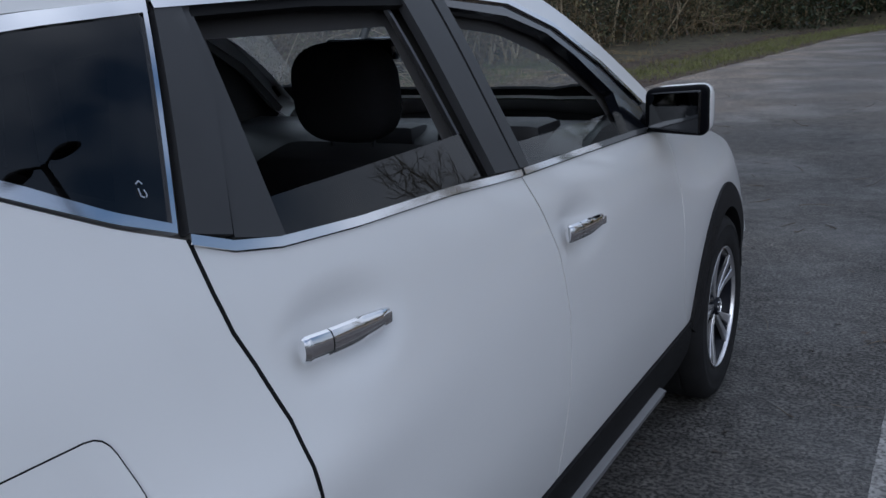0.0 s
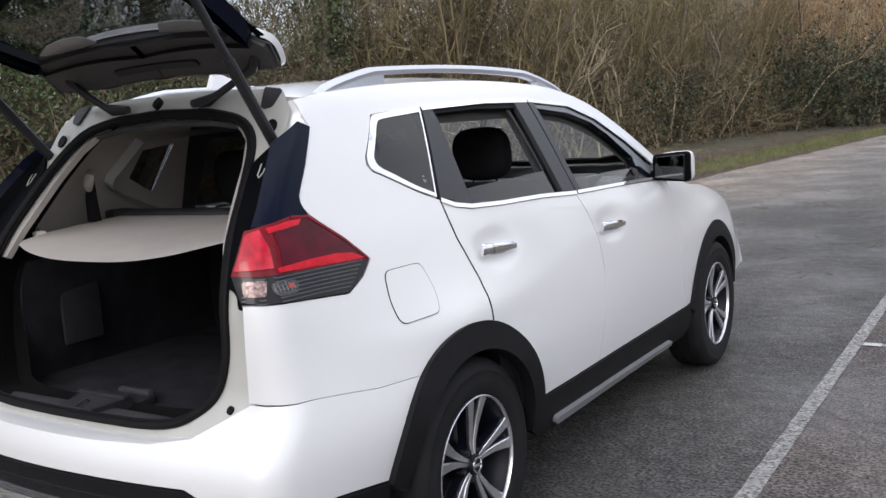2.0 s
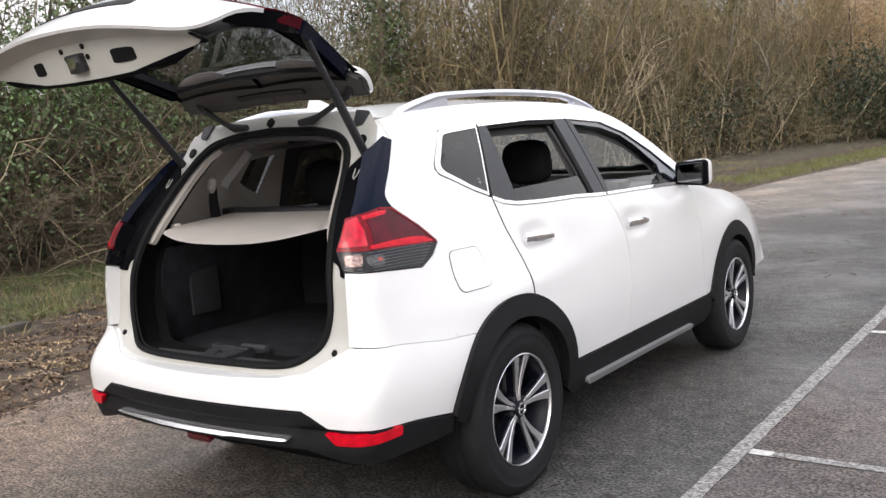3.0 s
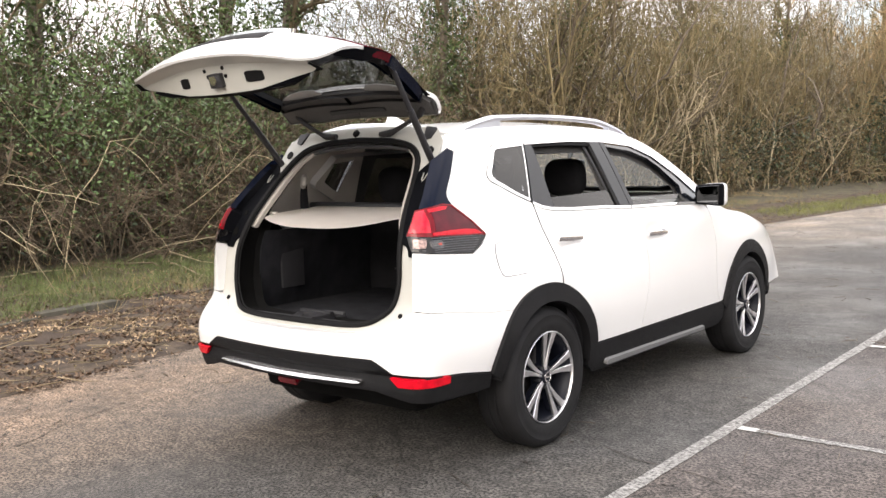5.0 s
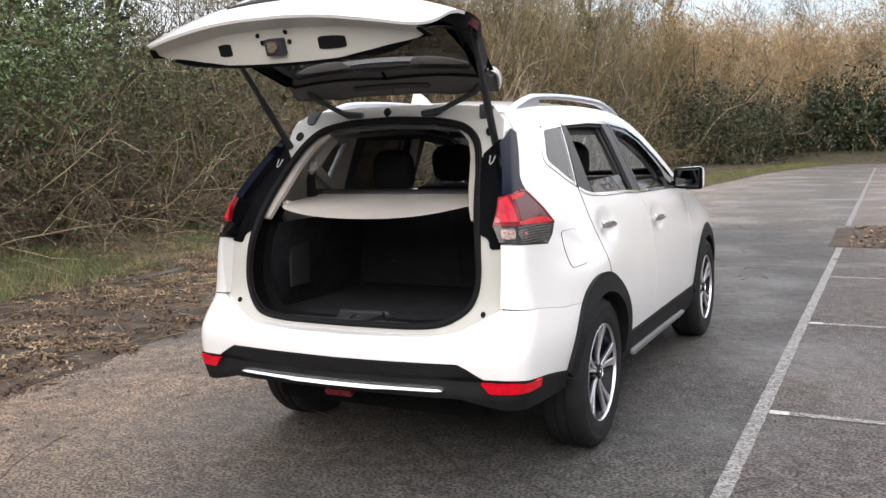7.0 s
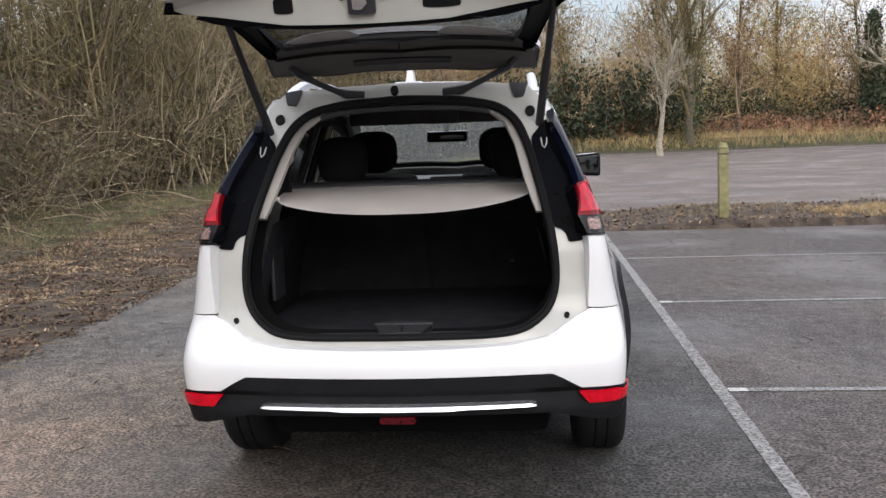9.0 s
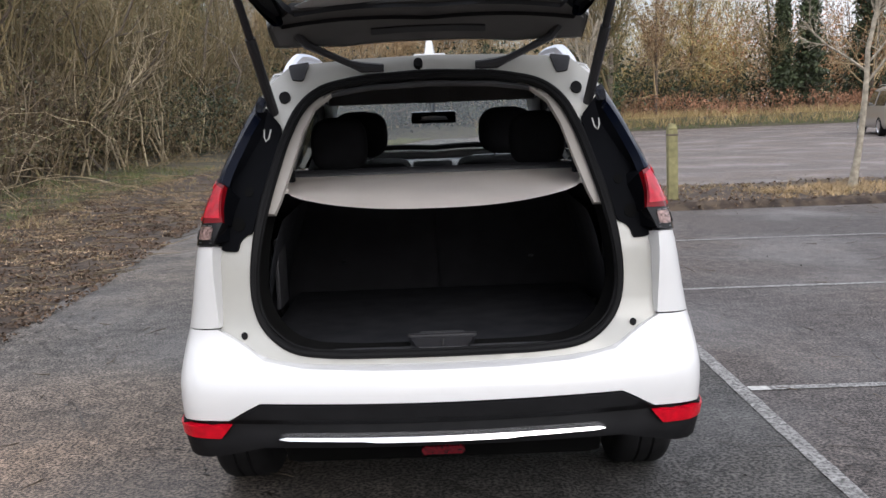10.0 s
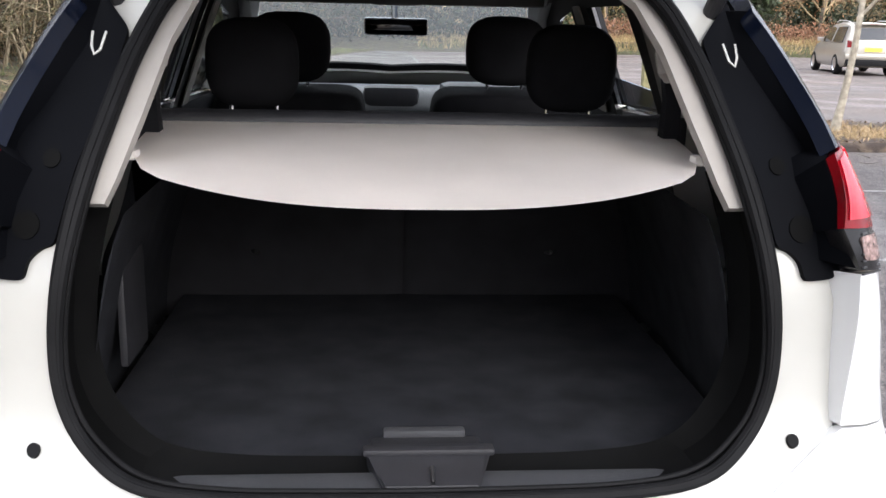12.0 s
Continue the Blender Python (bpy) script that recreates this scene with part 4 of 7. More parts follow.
# ---- tailgate ----
gate = thing("tailgate", "white tailgate swung up, dark privacy glass and grey trim inside", "")
gate.parent = car
for flip in sides:
    skin = rounded([(0, 0.735), (0.38, 0.742), (0.57, 0.762), (0.645, 0.80), (0.672, 0.86), (0.685, 1.06), (0.66, 1.075), (0.42, 1.10), (0.40, 1.165), (0, 1.165)], {2: 0.05, 3: 0.04, 4: 0.05, 5: 0.02})
    panel("gate_skin", skin, PAINT, gate, fn=gate_fn, flip=flip, depth=0.012, step=0.03)
    panel("gate_lamp", [(0.425, 1.108), (0.66, 1.082), (0.668, 1.13), (0.655, 1.245), (0.50, 1.225), (0.405, 1.17)], DARKRED, gate, fn=gate_fn, flip=flip, depth=0.04, off=0.004, step=0.03, label="dark red lamp on the tailgate")
    panel("gate_side_cover", rounded([(0.50, 1.23), (0.655, 1.25), (0.60, 1.36), (0.555, 1.50), (0.53, 1.56), (0.49, 1.56), (0.515, 1.42)], 0.02), NAVY, gate, fn=gate_fn, flip=flip, depth=0.05, off=0.002, step=0.03)
    panel("spoiler", rounded([(0, 1.565), (0.53, 1.565), (0.56, 1.595), (0.545, 1.635), (0.3, 1.65), (0, 1.652)], {1: 0.03, 2: 0.03, 3: 0.03}), PAINT, gate, fn=gate_fn, flip=flip, depth=0.022, off=0.01, step=0.025)
    panel("spoiler_underside", [(0, 1.57), (0.52, 1.57), (0.553, 1.595), (0.54, 1.633), (0.3, 1.648), (0, 1.65)], GATETRIM, gate, fn=gate_fn, flip=flip, depth=0.004, off=-0.0155, step=0.03)
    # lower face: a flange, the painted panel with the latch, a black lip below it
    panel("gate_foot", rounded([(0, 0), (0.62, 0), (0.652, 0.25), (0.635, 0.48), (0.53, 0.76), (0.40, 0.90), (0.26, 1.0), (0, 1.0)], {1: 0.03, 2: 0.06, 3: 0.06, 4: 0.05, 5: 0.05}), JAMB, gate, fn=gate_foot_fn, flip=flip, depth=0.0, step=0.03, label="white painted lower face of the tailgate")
    panel("gate_lip", [(0, 0.99), (0.26, 0.99), (0.40, 0.89), (0.53, 0.75), (0.55, 0.88), (0.44, 1.16), (0, 1.16)], FRAMEBLACK, gate, fn=gate_foot_fn, flip=flip, off=-0.003, depth=-0.02, step=0.03)
    panel("gate_end_cap", rounded([(0.60, 0.08), (0.622, 0.03), (0.652, 0.24), (0.634, 0.47), (0.585, 0.62), (0.60, 0.46), (0.615, 0.26)], 0.02), FRAMEBLACK, gate, fn=gate_foot_fn, flip=flip, off=-0.004, depth=-0.003, step=0.03)
    panel("trim_panel", [(0, 0.812), (0.36, 0.82), (0.50, 0.865), (0.60, 0.95), (0.64, 1.06), (0.64, 1.20), (0.52, 1.205), (0, 1.19)], GATEDARK, gate, fn=gate_in_fn, flip=flip, depth=0.0, step=0.04)
    panel("window_surround", [(0, 1.18), (0.52, 1.195), (0.645, 1.19), (0.59, 1.36), (0.545, 1.50), (0.50, 1.575), (0, 1.60), (0, 1.565), (0.45, 1.545), (0.48, 1.50), (0.55, 1.245), (0.48, 1.225), (0, 1.21)], GATEDARK, gate, fn=gate_in_fn, flip=flip, depth=0.03, step=0.03)
    panel("inner_header", [(0, 1.556), (0.30, 1.556), (0.46, 1.535), (0.535, 1.58), (0.52, 1.63), (0, 1.645)], GATETRIM, gate, fn=gate_in_fn, flip=flip, off=-0.012, depth=-0.03, step=0.03)
    # side wall between skin and inner trim
    zs = np.linspace(0.90, 1.60, 24)
    xo = np.interp(zs, (0.84, 1.06, 1.25, 1.36, 1.50, 1.60), (0.668, 0.682, 0.655, 0.60, 0.555, 0.54))
    a, b = gate_fn(xo, zs), gate_in_fn(xo * 0.965, zs)
    v = [tuple(p) for p in a * (flip, 1, 1)] + [tuple(p) for p in b * (flip, 1, 1)]
    mesh_part("gate_side", v, [(k, k + 1, k + 25, k + 24) for k in range(23)], FRAMEBLACK, gate, smooth=True)
glass_half = [(0, 1.172), (0.41, 1.178), (0.50, 1.235), (0.515, 1.30), (0.51, 1.42), (0.485, 1.56), (0, 1.57)]
panel("rear_glass", glass_half + [(-x, z) for x, z in glass_half[-2:0:-1]], DUSTY, gate, fn=gate_fn, off=-0.008, depth=0.004, step=0.05, label="dusty dark privacy glass")
# pale leaf-shaped patches painting in the sky reflected by the rear glass
for flip in sides:
    leaf = [(0.15, 1.552), (0.19, 1.520), (0.27, 1.512), (0.37, 1.514), (0.45, 1.530), (0.40, 1.548), (0.30, 1.556)]
    panel("glass_reflection", rounded(leaf, 0.012), material("pale_glass_reflection", (0.40, 0.40, 0.40), 0.25, coat=0.5, vary=0.1) if flip > 0 else bpy.data.materials["pale_glass_reflection"], gate, fn=gate_in_fn, flip=flip, off=-0.006, depth=-0.004, step=0.02, label="pale patch painting the sky's reflection on the rear glass")
panel("brake_lamp", rounded([(-0.2, 1.622), (0.2, 1.622), (0.2, 1.636), (-0.2, 1.636)], 0.005), INNER, gate, fn=gate_in_fn, off=-0.02, depth=-0.02, step=0.03)
panel("plate_recess", rounded([(-0.27, 0.88), (0.27, 0.88), (0.24, 0.99), (-0.24, 0.99)], 0.02), RUBBER, gate, fn=gate_fn, off=0.003, depth=0.006, step=0.04)
panel("gate_handle", rounded([(-0.33, 1.02), (0.33, 1.02), (0.31, 1.06), (-0.31, 1.06)], 0.015), CHROME, gate, fn=gate_fn, off=0.02, depth=0.03, step=0.04, label="chrome grab strip")
for x0, x1 in ((-0.288, -0.226), (0.18, 0.298)):
    panel("shell_hole", rounded([(x0, 0.44), (x1, 0.44), (x1, 0.76), (x0, 0.76)], 0.05), RUBBER, gate, fn=gate_foot_fn, off=-0.003, depth=-0.004, step=0.03)
panel("gate_latch", rounded([(-0.05, 0.42), (0.035, 0.42), (0.035, 0.80), (-0.05, 0.80)], 0.02), INNER, gate, fn=gate_foot_fn, off=-0.02, depth=-0.02, step=0.02)
panel("latch_claw", rounded([(-0.035, 0.47), (0.005, 0.47), (0.012, 0.60), (-0.01, 0.72), (-0.035, 0.70)], 0.02), CHROME, gate, fn=gate_foot_fn, off=-0.027, depth=-0.008, step=0.012)
for x, w in ((-0.085, 0.33), (-0.07, 0.50), (0.045, 0.30), (0.055, 0.52)):
    panel("shell_plug", arc(x, w, 0.008, 0, 340, 10), RUBBER, gate, fn=lambda u, q, w=w: gate_foot_fn(u, w + (q - w) * 7), off=-0.006, depth=-0.008, step=0.008)
for flip in sides:
    bm = bmesh.new()
    a, b = Vector((flip * 0.543, -0.475, 1.472)), Vector((flip * 0.60, -0.82, 1.915))
    tube(bm, [a, a.lerp(b, 0.55)], 0.017, 10)
    tube(bm, [a.lerp(b, 0.5), b], 0.013, 10)
    part("gas_strut", bm, INNER, gate, "black gas strut")
    bm = bmesh.new()
    tube(bm, [(flip * 0.16, -0.425, 1.618), (flip * 0.235, -0.43, 1.622), (flip * 0.27, -0.43, 1.634), (flip * 0.34, -0.425, 1.665), (flip * 0.425, -0.415, 1.705), (flip * 0.455, -0.425, 1.745)], [0.014, 0.019, 0.013, 0.012, 0.015, 0.02], 8)
    part("hinge_arm", bm, INNER, gate, "black hinge arm")
panel("rubber_buffer", arc(-0.04, 1.625, 0.016, 0, 350, 16), RUBBER, car, fn=jamb_fn, off=0.016, depth=0.02, step=0.01)


# ---- wheels ----
def wheel_shape():
    hub = new("wheel")
    bm = bmesh.new()
    lathe(bm, [(0.232, -0.10), (0.25, -0.108), (0.30, -0.112), (0.335, -0.106), (0.352, -0.092), (TYRE_R, -0.07), (TYRE_R, -0.032), (0.354, -0.028), (0.354, -0.022), (TYRE_R, -0.018), (TYRE_R, 0.018), (0.354, 0.022), (0.354, 0.028), (TYRE_R, 0.032), (TYRE_R, 0.07), (0.352, 0.092), (0.335, 0.106), (0.318, 0.111), (0.314, 0.109), (0.29, 0.112), (0.25, 0.108), (0.238, 0.1), (0.228, 0.09)], 72)
    part("tyre", bm, TYRE, hub)
    bm = bmesh.new()
    lathe(bm, [(0.232, 0.088), (0.236, 0.098), (0.236, 0.104), (0.2325, 0.106), (0.2295, 0.102), (0.229, 0.09)], 72)
    rim = part("rim", bm, ALLOY, hub, "machined alloy rim with five twin spokes")
    bm = bmesh.new()
    lathe(bm, [(0.225, 0.092), (0.216, 0.078), (0.205, 0.045), (0.19, -0.02), (0.0, -0.02)], 60)
    part("barrel", bm, DARKALLOY, rim)
    bm = bmesh.new()
    lathe(bm, [(0.0, 0.012), (0.155, 0.012), (0.16, 0.0), (0.16, -0.01)], 48)
    part("brake_disc", bm, STEEL, hub)
    spoke = None
    for k in range(5):
        for s in (-1, 1):
            if spoke is None:
                bm = bmesh.new()
                rows = []
                for r, a, w, x in ((0.030, 12, 0.006, 0.083), (0.08, 7.5, 0.0085, 0.080), (0.14, 8.0, 0.0125, 0.085), (0.20, 9.5, 0.0175, 0.094), (0.231, 10.5, 0.0215, 0.098)):
                    c = Vector((0, r * math.sin(radians(a)), r * math.cos(radians(a))))
                    t = Vector((0, math.cos(radians(a)), -math.sin(radians(a))))
                    rows.append([bm.verts.new(c + t * w * q + Vector((x + dx, 0, 0))) for q, dx in ((-1, -0.014), (-1, -0.003), (-0.8, 0), (0.8, 0), (1, -0.003), (1, -0.014))])
                for p, q in zip(rows, rows[1:]):
                    for j in range(6):
                        bm.faces.new((p[j], p[(j + 1) % 6], q[(j + 1) % 6], q[j]))
                bm.faces.new(rows[0]), bm.faces.new(rows[-1][::-1])
                spoke = part("spoke", bm, ALLOY, rim, smooth=False)
                ob = spoke
            else:
                ob = new("spoke", spoke.data)
                ob.parent = rim
            ob.matrix_basis = pose(0, 0, 0, 72 * k) @ Matrix.Diagonal((1, s, 1, 1))
        # dark web between a pair, and the pocket beside it
        bm = bmesh.new()
        rows = []
        for r, w, x in ((0.03, 0.014, 0.062), (0.12, 0.022, 0.06), (0.218, 0.045, 0.074)):
            rows.append([bm.verts.new((x - d, q * w, r)) for q, d in ((-1, 0), (1, 0), (1, 0.03), (-1, 0.03))])
        for p, q in zip(rows, rows[1:]):
            for j in range(4):
                bm.faces.new((p[j], p[(j + 1) % 4], q[(j + 1) % 4], q[j]))
        web = part("spoke_web", bm, DARKALLOY, rim)
        web.matrix_basis = pose(0, 0, 0, 72 * k)
        bm = bmesh.new()
        lathe(bm, [(0.0, 0.012), (0.008, 0.012), (0.010, 0.0), (0.010, -0.02)], 8, pose(0.07, 0.054 * math.sin(radians(72 * k + 36)), 0.054 * math.cos(radians(72 * k + 36))))
        part("wheel_nut", bm, STEEL, rim)
    bm = bmesh.new()
    lathe(bm, [(0.066, 0.03), (0.060, 0.074), (0.05, 0.08), (0.036, 0.082), (0.033, 0.094), (0.028, 0.096), (0.0, 0.097)], 30)
    part("hub_cap", bm, DARKALLOY, rim)
    bm = bmesh.new()
    lathe(bm, [(0.029, 0.094), (0.029, 0.0985), (0.022, 0.099), (0.021, 0.096)], 24)
    block(bm, 0.096, 0.099, -0.024, 0.024, -0.005, 0.005, 0.001)
    part("cap_badge", bm, CHROME, rim)
    return hub


wheel = wheel_shape()
wheel.parent = car
wheel.matrix_basis = pose(TRACK - 0.01, 0, TYRE_R - 0.004, -7)
for x, y, turn, spin in ((TRACK - 0.01, AXLE, 0, 13), (-TRACK + 0.01, 0, 180, 40), (-TRACK + 0.01, AXLE, 180, 5)):
    copy_thing(wheel, pose(x, y, TYRE_R - 0.004, spin, 0, turn))


# ---- inside the car ----
def lining(name, outline, mat, flip, off=-0.06, holes=(), **more):
    return panel(name, outline, mat, car, flip=flip, off=off, depth=0.0, holes=holes, step=0.05, **more)


for flip in sides:
    lining("rear_side_lining", [S(-0.58, 1.22), S(-0.50, 1.40), S(-0.42, 1.545), S(-0.1, 1.60), (0.2, 1.606), (0.24, 1.14), (0.2, 1.14)], REARTRIM, flip, off=-0.05, holes=[[S(-0.085, 1.385), S(-0.035, 1.492), (0.13, 1.512), (0.05, 1.318)]], label="beige side trim round the quarter window")
    lining("upper_lining", [(0.2, 1.606), (0.5, 1.61), (1.0, 1.60), (1.35, 1.57), (1.6, 1.50), (1.85, 1.39), (2.15, 1.20), (2.1, 1.14), (0.24, 1.14)], LINING, flip, off=-0.05,
           holes=[[(0.31, 1.16), (0.33, 1.52), (0.84, 1.52), (0.90, 1.16)], [(1.15, 1.16), (1.10, 1.51), (1.34, 1.48), (1.6, 1.40), (1.8, 1.28), (1.85, 1.16)]], label="pillar and roof side trim, darkened as in shade")
    panel("pillar_trim", rounded([(0.885, 1.53), (0.985, 1.53), (1.11, 1.17), (1.0, 1.17)], 0.01), REARTRIM, car, flip=flip, off=-0.064, depth=-0.006, step=0.03, label="pale centre pillar trim")
    lining("boot_side_lining", [S(-0.66, 0.66), S(-0.66, 1.21), (0.30, 1.21), (0.40, 0.62)], CARPET, flip, off=-0.235)
    lining("door_lining", [(0.25, 0.40), (0.25, 1.19), (1.3, 1.165), (2.1, 1.14), (2.1, 0.40)], INNER, flip, off=-0.06)
    # rim between the opening and the boot
    bm = bmesh.new()
    edge = [(x * flip, z) for x, z in dense([p for p in LOOP if p[0] >= -0.001], 0.05, closed=False)]
    p0 = jamb_fn(np.array([p[0] for p in edge]), np.array([p[1] for p in edge]))
    rows = [[bm.verts.new(p) for p in p0], [bm.verts.new((p[0] * 1.02, p[1] + 0.12, p[2] + (0.01 if p[2] > 1 else -0.012))) for p in p0]]
    for k in range(len(p0) - 1):
        bm.faces.new((rows[0][k], rows[0][k + 1], rows[1][k + 1], rows[1][k]))
    low_rim = [k for k in range(len(p0)) if p0[k][2] < 1.19]
    inner_rim = [bm.verts.new((p0[k][0] * 0.965, p0[k][1] + 0.15, p0[k][2])) for k in low_rim]
    for j in range(len(low_rim) - 1):
        bm.faces.new((rows[1][low_rim[j]], rows[1][low_rim[j + 1]], inner_rim[j + 1], inner_rim[j]))
    part("opening_lining", bm, UNDER, car)
    # beige corner pillar trim, seen inside the seal
    panel("corner_pillar_trim", [(0.30, 1.566), (0.38, 1.545), (0.455, 1.49), (0.499, 1.38), (0.549, 1.19), (0.556, 1.150), (0.522, 1.150), (0.505, 1.19), (0.477, 1.28), (0.442, 1.41), (0.405, 1.49), (0.34, 1.54)], BEIGE, car, fn=lambda x, z: jamb_fn(x, z) + np.array((0, 0.02, 0)), flip=flip, depth=0.02, step=0.03, label="beige corner pillar trim")
    bm = bmesh.new()
    tube(bm, [(flip * 0.508, -0.345, 1.415), (flip * 0.50, -0.36, 1.395), (flip * 0.502, -0.37, 1.36), (flip * 0.51, -0.36, 1.345)], [0.012, 0.022, 0.020, 0.012], 10)
    part("belt_guide", bm, BEIGE, car)
    bm = bmesh.new()
    tube(bm, [(flip * 0.505, -0.355, 1.375), (flip * 0.525, -0.345, 1.30), (flip * 0.525, -0.34, 1.21)], [0.016, 0.022, 0.026], 4)
    part("seat_belt", bm, CLOTH, car)
panel("header_trim", ribbon([(-0.40, 1.512), (-0.36, 1.536), (-0.22, 1.556), (0.0, 1.564), (0.22, 1.556), (0.36, 1.536), (0.40, 1.512)], 0.009), GREYTRIM, car, fn=lambda x, z: jamb_fn(x, z) + np.array((0, 0.02, 0)), depth=0.02, step=0.03, label="grey header trim inside the opening")
panel("headliner", [(-0.93, -0.34), (0.93, -0.34), (0.93, 1.40), (-0.93, 1.40)], GREYTRIM, car, fn=roof_fn, off=-0.05, depth=0.0, step=0.1)
bm = bmesh.new()
block(bm, -0.62, 0.62, -0.80, 0.42, 0.60, 0.685, 0.01)
part("boot_floor", bm, CARPET, car, "black carpeted boot floor")
bm = bmesh.new()
block(bm, -0.44, 0.44, -0.885, -0.80, 0.66, 0.716, 0.014)
sill_plate = part("boot_sill_plate", bm, GREYTRIM, car)
# latch housing: a tapered face with a lip above it and a pull handle on the floor behind
bm = bmesh.new()
rows = [[bm.verts.new((0.01 + sx * w, y, z)) for sx in (-1, 1)] for y, z, w in ((-0.892, 0.70, 0.070), (-0.884, 0.728, 0.078), (-0.80, 0.734, 0.104), (-0.785, 0.738, 0.106), (-0.75, 0.735, 0.106), (-0.74, 0.68, 0.106))]
for p, q in zip(rows, rows[1:]):
    bm.faces.new((p[0], p[1], q[1], q[0]))
bm.faces.new([r[0] for r in rows]), bm.faces.new([r[1] for r in rows][::-1])
bmesh.ops.bevel(bm, geom=bm.edges[:], offset=0.004, segments=2, affect="EDGES")
part("latch_cover", bm, INNER, sill_plate)
bm = bmesh.new()
block(bm, -0.102, 0.122, -0.792, -0.765, 0.734, 0.747, 0.005)
part("latch_lip", bm, INNER, sill_plate)
bm = bmesh.new()
block(bm, -0.09, 0.11, -0.745, -0.66, 0.684, 0.712, 0.01)
part("latch_ramp", bm, INNER, sill_plate)
bm = bmesh.new()
block(bm, -0.066, 0.084, -0.668, -0.645, 0.70, 0.724, 0.006)
part("floor_handle", bm, GREYTRIM, sill_plate)
bm = bmesh.new()
tube(bm, [(0.012, -0.878, 0.732), (0.012, -0.845, 0.744), (0.012, -0.83, 0.733)], 0.003, 8)
part("striker", bm, STEEL, sill_plate)
# roll-out luggage cover
bm = bmesh.new()
nx, ny = 28, 8
rows = []
for j in range(ny + 1):
    v = j / ny
    row = []
    for i in range(nx + 1):
        q = -1 + 2 * i / nx
        back_y = -0.775 + 0.095 * abs(q) ** 3 + 0.10 * max(0.0, (abs(q) - 0.86) / 0.14) ** 2
        y = -0.22 + (back_y + 0.22) * v
        x = q * (0.535 - 0.03 * v ** 3)
        row.append(bm.verts.new((x, y, 1.232 - 0.02 * v - 0.055 * v ** 1.6 * (1 - abs(q) ** 2.5))))
    rows.append(row)
for a, b in zip(rows, rows[1:]):
    for i in range(nx):
        bm.faces.new((a[i], a[i + 1], b[i + 1], b[i]))
bmesh.ops.solidify(bm, geom=bm.faces[:], thickness=0.008)
cover = part("luggage_cover", bm, COVER, car, "beige roll-out luggage cover")
bm = bmesh.new()
tube(bm, [(-0.56, -0.19, 1.228), (0.56, -0.19, 1.228)], 0.028, 12)
for s in sides:
    block(bm, s * 0.57 - 0.03, s * 0.57 + 0.03, -0.24, -0.15, 1.19, 1.255, 0.01)
part("cover_cassette", bm, INNER, cover)
for s in sides:
    bm = bmesh.new()
    block(bm, s * 0.512 - 0.018, s * 0.512 + 0.018, -0.60, -0.565, 1.204, 1.222, 0.006)
    part("cover_tab", bm, COVER, cover)


def cushion(bm, x0, x1, y0, y1, z0, z1, lean=0.0, power=3.2):
    """A stuffed shape: a box with all its edges swollen round."""
    c, h = Vector(((x0 + x1) / 2, (y0 + y1) / 2, (z0 + z1) / 2)), Vector(((x1 - x0) / 2, (y1 - y0) / 2, (z1 - z0) / 2))
    m = Matrix.Translation((c.x, c.y, z0)) @ pose(0, 0, 0, lean) @ Matrix.Translation((-c.x, -c.y, -z0))
    nu, nv = 28, 16
    rings = []

    def sgn(v):
        return math.copysign(abs(v) ** (2 / power), v)

    for j in range(1, nv):
        b = math.pi * (j / nv - 0.5)
        rings.append([bm.verts.new(m @ (c + Vector((h.x * sgn(math.cos(b)) * sgn(math.cos(a)), h.y * sgn(math.cos(b)) * sgn(math.sin(a)), h.z * sgn(math.sin(b)))))) for a in [2 * math.pi * k / nu for k in range(nu)]])
    for p, q in zip(rings, rings[1:]):
        for k in range(nu):
            bm.faces.new((p[k], p[(k + 1) % nu], q[(k + 1) % nu], q[k]))
    bm.faces.new(rings[0][::-1]), bm.faces.new(rings[-1])


def seat(parent, x, y, width, top, head_x, head_w, head_z):
    s = new("seat")
    s.parent = parent
    tagged(s, "black cloth seat")
    bm = bmesh.new()
    cushion(bm, x - width / 2, x + width / 2, y - 0.08, y + 0.08, 0.60, top, 12, 9)
    part("backrest", bm, CLOTH, s)
    bm = bmesh.new()
    cushion(bm, x - width / 2, x + width / 2, y + 0.10, y + 0.60, 0.48, 0.66)
    part("seat_cushion", bm, CLOTH, s)
    lean_y = y - 0.10
    bm = bmesh.new()
    cushion(bm, head_x - head_w / 2, head_x + head_w / 2, lean_y - 0.06, lean_y + 0.06, head_z - 0.235, head_z, 6, 3.0)
    head = part("headrest", bm, CLOTH, s)
    for d in (-0.06, 0.06):
        bm = bmesh.new()
        tube(bm, [(head_x + d, lean_y, head_z - 0.30), (head_x + d, lean_y, head_z - 0.18)], 0.006, 8)
        part("headrest_post", bm, CHROME, head)


for x, hx in ((-0.36, -0.405), (0.36, 0.45)):
    seat(car, x, 0.42, 0.735, 1.20, hx, 0.245, 1.448)
for x in (-0.37, 0.37):
    seat(car, x, 1.13, 0.52, 1.23, x, 0.28, 1.468)
bm = bmesh.new()
rows = [[bm.verts.new((sx * 0.70, y, z)) for sx in (-1, -0.6, 0, 0.6, 1)] for y, z in ((1.80, 0.72), (1.70, 0.86), (1.72, 1.05), (1.76, 1.128), (1.86, 1.158), (1.98, 1.166), (2.22, 1.10), (2.24, 0.75))]
for p, q in zip(rows, rows[1:]):
    for i in range(4):
        bm.faces.new((p[i], p[i + 1], q[i + 1], q[i]))
dash = part("dashboard", bm, DASH, car, "grey dashboard with a black instrument hood", sharp=60)
bm = bmesh.new()
